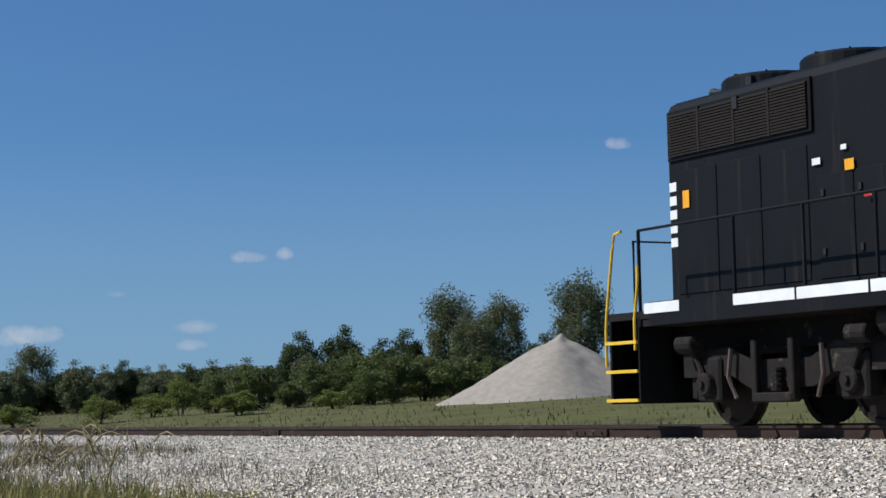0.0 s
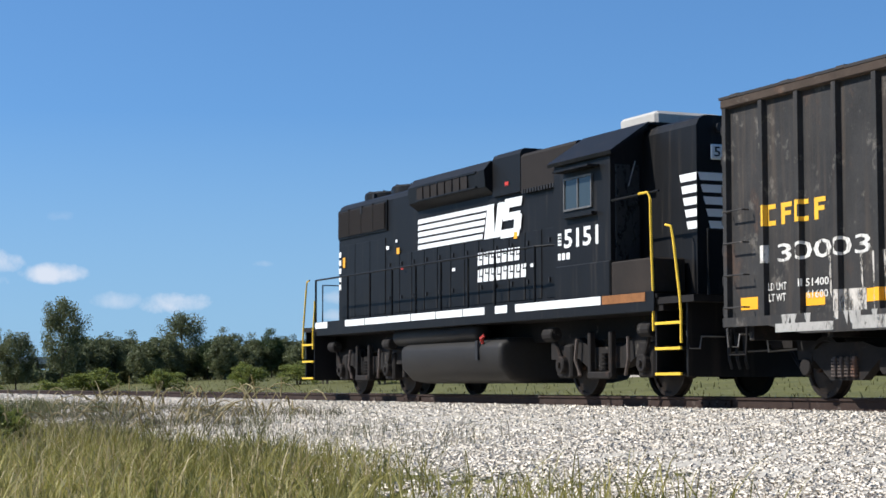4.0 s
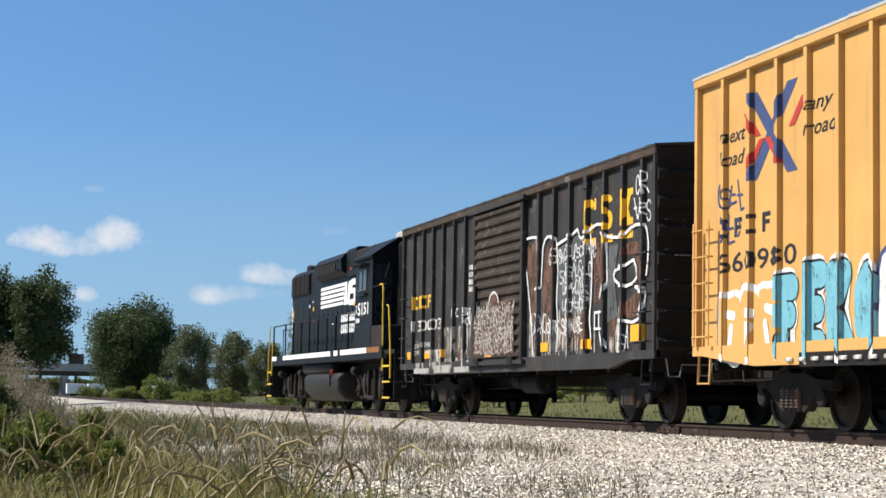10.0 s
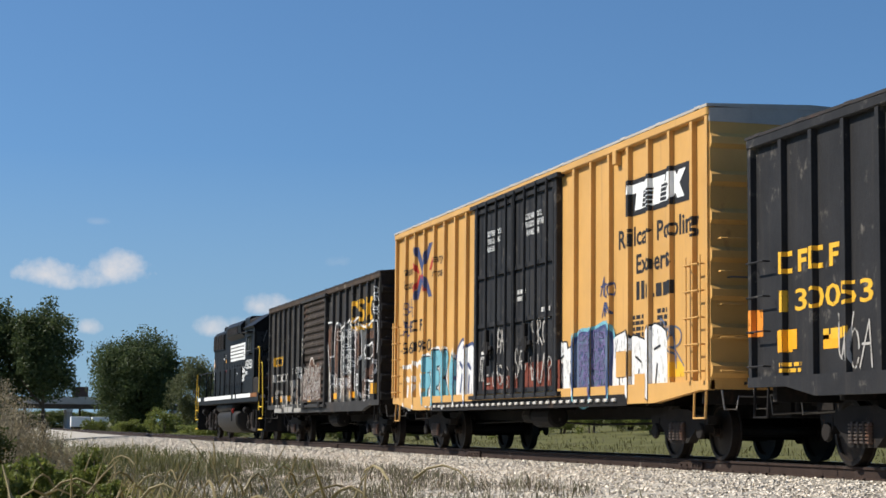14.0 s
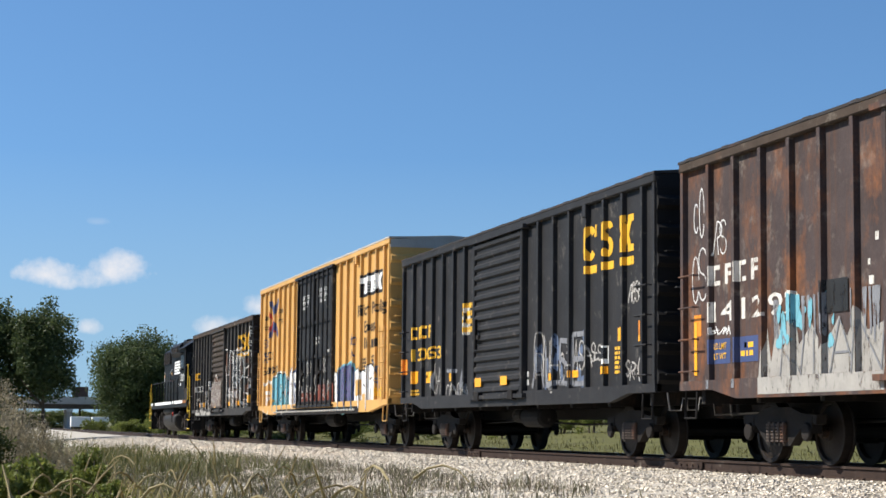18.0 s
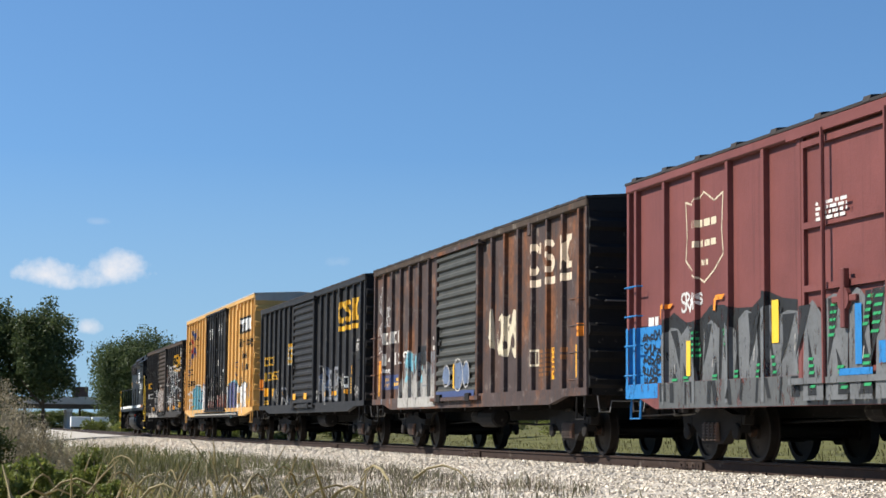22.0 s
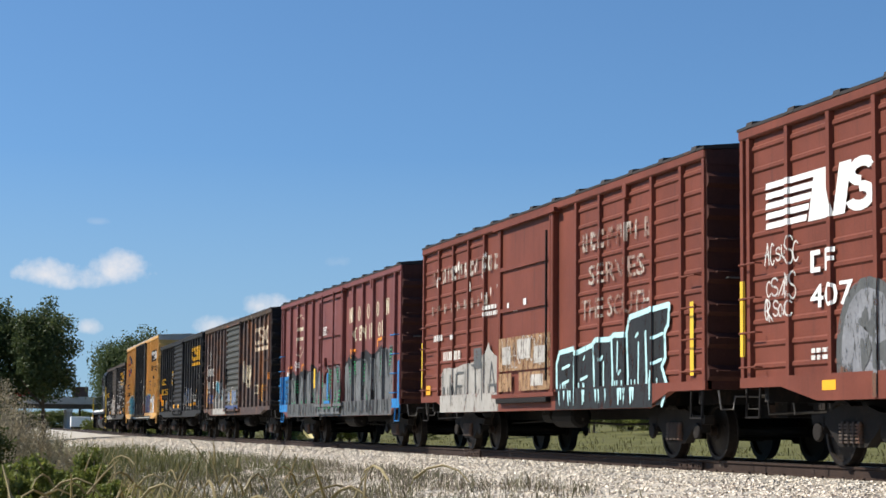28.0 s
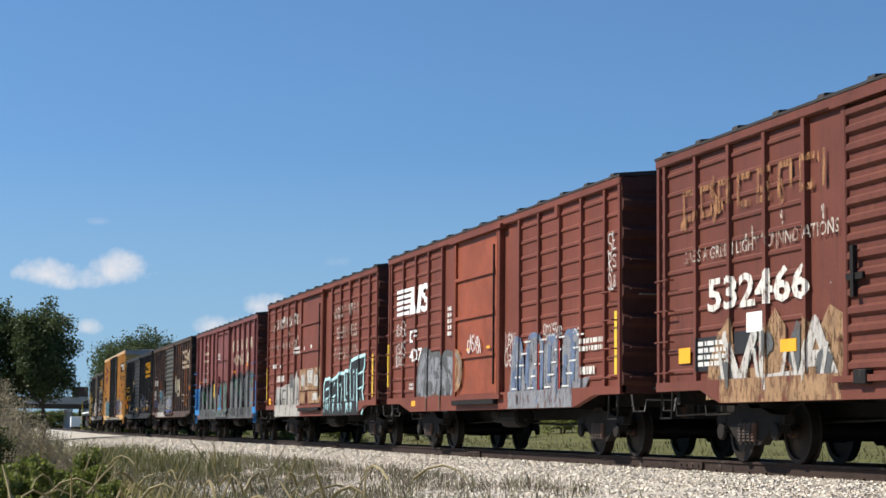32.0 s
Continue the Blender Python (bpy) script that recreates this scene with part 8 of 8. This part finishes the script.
for s in (-1, 1):
    nb = part("number_board", boxes((*sorted((s * 0.08, s * 0.66)), ly(17.46), ly(17.42), 3.62, 3.86), bev=0.02), WHITE, loco, "illuminated white number board")
    t_ = flat_text("5151", 0.15, 0.012, 0.48)
    for v in t_.verts:
        v.co = Vector((s * 0.37 - 0.24 + v.co.x, ly(17.466), 3.67 + v.co.y))
    part("number", t_, INK, nb)
bm = bmesh.new()
for z in (3.20, 3.02):
    disc(bm, (-0.14 if z > 3.1 else 0.14, ly(17.50), 3.1), 0.10, 0.08, "y", 16, 0.015)
part("headlight", bm, LAMP_GLASS, loco, "twin headlight lenses")
bm = bmesh.new()
for x in (-0.5, 0.5):
    disc(bm, (x, ly(17.50), 4.12), 0.08, 0.09, "y", 12)
part("marker_light", bm, INK, loco)
# paint on the sides
HOODX, CABX = 0.926, 1.50
bm = bmesh.new()
for k in range(5):
    slab(bm, 7.12, 10.25 + 0.05 * k, 2.96 + 0.132 * k, 3.05 + 0.132 * k, 0.03)
decal(hc, "company_stripes", bm, WHITE, 1, HOODX, "white speed stripes along the hood")
bm = bmesh.new()
for u0, u1, ln in ((10.33, 10.62, 0.16), (10.52, 10.80, -0.05), (10.78, 11.05, 0.16)):
    slab(bm, u0, u1, 2.94, 3.58, ln)
for u0, u1, v0, v1 in ((11.2, 11.92, 3.55, 3.72), (11.12, 11.4, 3.36, 3.66), (11.15, 11.85, 3.32, 3.46), (11.6, 11.9, 3.12, 3.40), (11.05, 11.82, 3.0, 3.16)):
    slab(bm, u0, u1, v0 - 0.10, v1 - 0.10, 0.05)
decal(hc, "company_mark", bm, WHITE, 1, HOODX, "bold white company mark")
for v, n in ((2.46, 7), (2.14, 8)):
    bm = bmesh.new()
    for k in range(n):
        a, cut = 10.03 + 0.267 * k, (0.09, 0.14, 0.11)[k % 3]
        slab(bm, a, a + 0.20, v, v + cut, 0.01)
        slab(bm, a + 0.012, a + 0.075, v + cut, v + 0.24, 0.012)
        slab(bm, a + 0.115, a + 0.212, v + cut + 0.03, v + 0.24, 0.01)
    decal(hc, "company_mark", bm, WHITE, 1, HOODX)
decal(lc, "number", moved(flat_text("5151", 0.30, 0.02, 1.18), 14.22, 2.46), WHITE, 1, CABX)
decal(lc, "stencil", bars_of(14.0, 14.42, 2.26, 2.38, 1, random.Random(3), 0.1), WHITE, 1, CABX)
decal(lc, "stencil", bars_of(14.0, 14.12, 2.5, 2.72, 4, random.Random(2)), WHITE, 1, CABX)
decal(hc, "warning_plate", rects((2.78, 2.92, 2.85, 3.08), (5.98, 6.14, 2.95, 3.08), (11.62, 11.76, 2.86, 2.98)), REFLECT, 2, HOODX)
decal(hc, "warning_plate", rects((7.55, 7.72, 3.83, 3.9), (11.35, 11.5, 3.86, 3.93), (13.35, 13.5, 3.78, 3.85), (6.35, 6.48, 2.60, 2.65)), SIGN_RED, 2, 0.975)
decal(hc, "stencil", rects((5.4, 5.55, 3.08, 3.16), (5.92, 6.02, 3.2, 3.26), (8.85, 9.0, 2.42, 2.48), (12.3, 12.5, 2.3, 2.36)), WHITE, 2, HOODX)
# handrails
for s in (-1, 1):
    x = s * 1.50
    rail_q = [2.55, 4.57, 5.88, 7.11, 8.35, 9.59, 10.84, 12.0, 13.26]
    bm = bmesh.new()
    for q in rail_q:
        pst = part("handrail_post", tube(bmesh.new(), [(x, ly(q), 1.30), (x, ly(q), 2.56)], 0.024, 6), LOCO, loco)
    part("handrail", tube(bm, [(x, ly(q), 2.56) for q in rail_q] + [(s * 1.2, ly(13.6), 2.58), (s * 0.95, ly(13.7), 2.58)], 0.020, 6), LOCO, loco, "black side handrail")
    part("handrail", tube(bmesh.new(), [(x, ly(15.85), 3.10), (x, ly(17.3), 3.12)], 0.018, 6), LOCO, loco)
# end platforms, steps and yellow grab rails
for e, q0 in ((1, 2.53), (-1, 17.20)):
    y0 = ly(q0)
    out_y = y0 + e * 0.76
    part("end_platform", boxes((-1.50, 1.50, *sorted((y0 - e * 0.1, out_y)), 1.40, 1.50)), LOCO, loco)
    part("pilot_plate", boxes((-1.45, 1.45, *sorted((out_y, out_y + e * 0.05)), 0.30, 1.45), bev=0.01), LOCO, loco, "black pilot plate")
    for s in (-1, 1):
        part("step_well", boxes((*sorted((s * 1.0, s * 1.05)), *sorted((y0, out_y + e * 0.02)), 0.32, 1.42), (*sorted((s * 1.05, s * 1.52)), *sorted((y0, y0 + e * 0.03)), 0.32, 1.42)), LOCO, loco)
        for z in (0.36, 0.74, 1.12):
            stp = part("step", boxes((*sorted((s * 1.05, s * 1.52)), *sorted((y0 + e * 0.03, out_y)), z - 0.03, z), bev=0.004), LOCO, loco)
            part("step_edge", boxes((*sorted((s * 1.515, s * 1.55)), *sorted((y0 + e * 0.03, out_y)), z - 0.034, z + 0.008)), SAFETY, stp, "yellow painted step edge")
        x = s * 1.53
        bm = tube(bmesh.new(), [(x, out_y, 0.80), (x, out_y, 1.25), (x, out_y - e * 0.03, 1.5), (x, out_y - e * 0.20, 2.35), (x, out_y - e * 0.26, 2.55), (x, out_y - e * 0.42, 2.58)], 0.021, 6)
        part("grab_rail", bm, SAFETY, loco, "yellow grab rail by the steps")
        bm = tube(bmesh.new(), [(x, y0 - e * 0.04, 1.0), (x, y0 - e * 0.04, 1.6), (x, y0 - e * 0.08, 2.3), (x, y0 - e * 0.10, 3.0), (x, y0 - e * 0.18, 3.12), (x, y0 - e * 0.45, 3.12)] if e < 0 else [(x, y0 + e * 0.08, 1.0), (x, y0 + e * 0.08, 1.4), (x, y0 - e * 0.02, 1.9), (x, y0 - e * 0.02, 2.1)], 0.021, 6)
        part("grab_rail", bm, SAFETY, loco)
        bm = tube(bmesh.new(), [(s * 1.05, out_y, 1.5), (s * 1.05, out_y, 2.5), (s * 0.35, out_y, 2.5), (s * 0.35, out_y, 1.5)], 0.022, 6)
        part("end_rail", bm, LOCO, loco)
        for k in range(3):
            xx = s * (0.55 + 0.14 * k)
            bm = tube(bmesh.new(), [(xx, out_y + e * 0.05, 1.15), (xx, out_y + e * 0.16, 0.9), (xx, out_y + e * 0.20, 0.55), (xx - s * 0.08, out_y + e * 0.14, 0.42)], 0.024, 5)
            part("air_hose", bm, INK, loco, "hanging air hose")
    coupler(loco, out_y - e * 0.1, e)
# fuel tank and reservoirs
tank = [(-1.40, 0.95), (-1.45, 0.85), (-1.42, 0.52), (-1.20, 0.28), (-0.9, 0.22), (0.9, 0.22), (1.20, 0.28), (1.42, 0.52), (1.45, 0.85), (1.40, 0.95), (1.2, 1.05), (-1.2, 1.05)]
bm = prism(bmesh.new(), tank, ly(12.08), ly(7.42), "y")
bmesh.ops.bevel(bm, geom=[e for f in bm.faces if len(f.verts) > 8 for e in f.edges], offset=0.12, segments=3, affect="EDGES", profile=0.6)
tk = part("fuel_tank", bm, TANK, loco, "rounded dusty black fuel tank", True)
part("sight_glass", boxes((-1.48, -1.44, ly(11.2), ly(11.1), 0.65, 1.0)), INK, tk)
part("filler_pipe", tube(bmesh.new(), [(-1.42, ly(11.3), 0.95), (-1.46, ly(11.33), 1.04), (-1.42, ly(11.38), 1.09)], 0.036, 8), SIGN_RED, tk, "red-capped fuel filler")
for s in (-1, 1):
    part("air_reservoir", disc(bmesh.new(), (s * 1.22, ly(10.92), 1.17), 0.19, 4.05, "y", 18, 0.07), TANK, loco, "long black air reservoir", True)
# trucks
for qc in (4.98, 15.06):
    tb = part("truck", boxes((-0.9, 0.9, -0.25, 0.25, 0.50, 0.85), (-0.8, 0.8, -1.0, -0.5, 0.35, 0.75), (-0.8, 0.8, 0.5, 1.0, 0.35, 0.75), bev=0.03), UNDER, loco, "two-axle cast truck, grimy black")
    tb.location = (0, ly(qc), 0)
    out_ = [(-1.95, 0.62), (-1.95, 0.92), (-1.0, 0.98), (-0.55, 0.80), (0.55, 0.80), (1.0, 0.98), (1.95, 0.92), (1.95, 0.62), (0.95, 0.62), (0.6, 0.46), (-0.6, 0.46), (-0.95, 0.62)]
    bm = prism(bmesh.new(), out_, -1.18, -1.04, "x")
    for e in (-1.36, 1.36):
        box(bm, -1.24, -1.00, e - 0.24, e + 0.24, 0.30, 0.86, 0.03)
        disc(bm, (-1.34, e, 0.52), 0.15, 0.12, "x", 14, 0.02)
        disc(bm, (-1.38, e, 0.52), 0.05, 0.06, "x", 8)
    sf = part("side_frame", bm, TRUCK, tb)
    twin(sf, 0, 0, 0, math.pi)
    bm = bmesh.new()
    for y in (-0.35, 0.35):
        box(bm, -1.32, -1.22, y - 0.05, y + 0.05, 0.30, 1.05, 0.015)
    box(bm, -1.34, -1.18, -0.38, 0.38, 0.28, 0.40, 0.02)
    for z in range(5):
        disc(bm, (-1.22, 0, 0.42 + 0.06 * z), 0.09, 0.035, "z", 10)
    sw = part("swing_hanger", bm, TRUCK, tb)
    twin(sw, 0, 0, 0, math.pi)
    for y in (-1.62, 1.62):
        bm = bmesh.new()
        disc(bm, (-1.34, y - 0.18, 1.04), 0.12, 0.36, "y", 12, 0.02)
        tube(bm, [(-1.30, y, 1.0), (-1.28, y * 0.86, 0.62), (-1.24, y * 0.8, 0.40)], 0.035, 6)
        box(bm, -1.12, -0.9, y * 1.12 - 0.06, y * 1.12 + 0.06, 0.34, 0.66, 0.02)
        bc = part("brake_cylinder", bm, TRUCK, tb)
        twin(bc, 0, 0, 0, math.pi)
    for y in (-0.85, 0.85):
        bm = tube(bmesh.new(), [(-1.26, y, 0.95), (-1.28, y * 1.05, 0.6), (-1.26, y * 0.9, 0.34)], 0.03, 6)
        sp = part("sand_pipe", bm, SPRING, tb)
        twin(sp, 0, 0, 0, math.pi)
    for e in (-1.36, 1.36):
        wheelset(loco, ly(qc) + e, 0.51)


# ---- movement ----
def motions():
    times, places = [t for t, _ in FRONT], [s for _, s in FRONT]
    m = np.gradient(places, times)

    def front(t):
        k = min(max(int(np.searchsorted(times, t)) - 1, 0), len(times) - 2)
        h = times[k + 1] - times[k]
        f = (t - times[k]) / h
        return ((2 * f**3 - 3 * f**2 + 1) * places[k] + (f**3 - 2 * f**2 + f) * h * m[k] + (3 * f**2 - 2 * f**3) * places[k + 1] + (f**3 - f**2) * h * m[k + 1])
    for ob, q in movers:
        rows = []
        for k in range(33):
            x, y, a = track_at(front(k) - q)
            rows.append((k, pose(x, y, 0, 0, 0, -math.degrees(a))))
        walk(ob, rows)
    # the truck drives along the deck
    walk(lorry, [(t, pose(ox + 15.4 * (t - 28.4), oy - 2, 5.5)) for t in (0, 16, 32)])
    # the butterfly rises from the verge, crosses the view and settles again
    rest, end = pose(1.2, 5.9, -0.32, 0, 0, 60), pose(-1.6, 6.2, -0.32, 0, 0, 80)
    flight = [(28.1, 1.13, 5.88, 0.77, 20), (28.2, 1.11, 5.87, 0.91, 35), (28.3, 1.09, 5.87, 1.03, 50), (28.4, 1.04, 5.85, 1.17, 75), (28.5, 0.77, 5.89, 1.24, 85), (28.6, 0.38, 5.93, 1.25, 85), (28.7, 0.0, 5.94, 1.24, 85), (28.9, -0.7, 6.0, 0.9, 85)]
    walk(butterfly, [(0, rest), (27.8, rest)] + [(t, pose(x, y, z, 25, 30, a)) for t, x, y, z, a in flight] + [(29.4, end), (32, end)])
    tenths = [k / 10 for k in range(321)]
    run = [front(t) - front(0) for t in tenths]
    for ob, y, r in spinners:
        walk(ob, [(t, pose(0, y, r, -math.degrees(s / r), 0, 0)) for t, s in zip(tenths, run)])


motions()
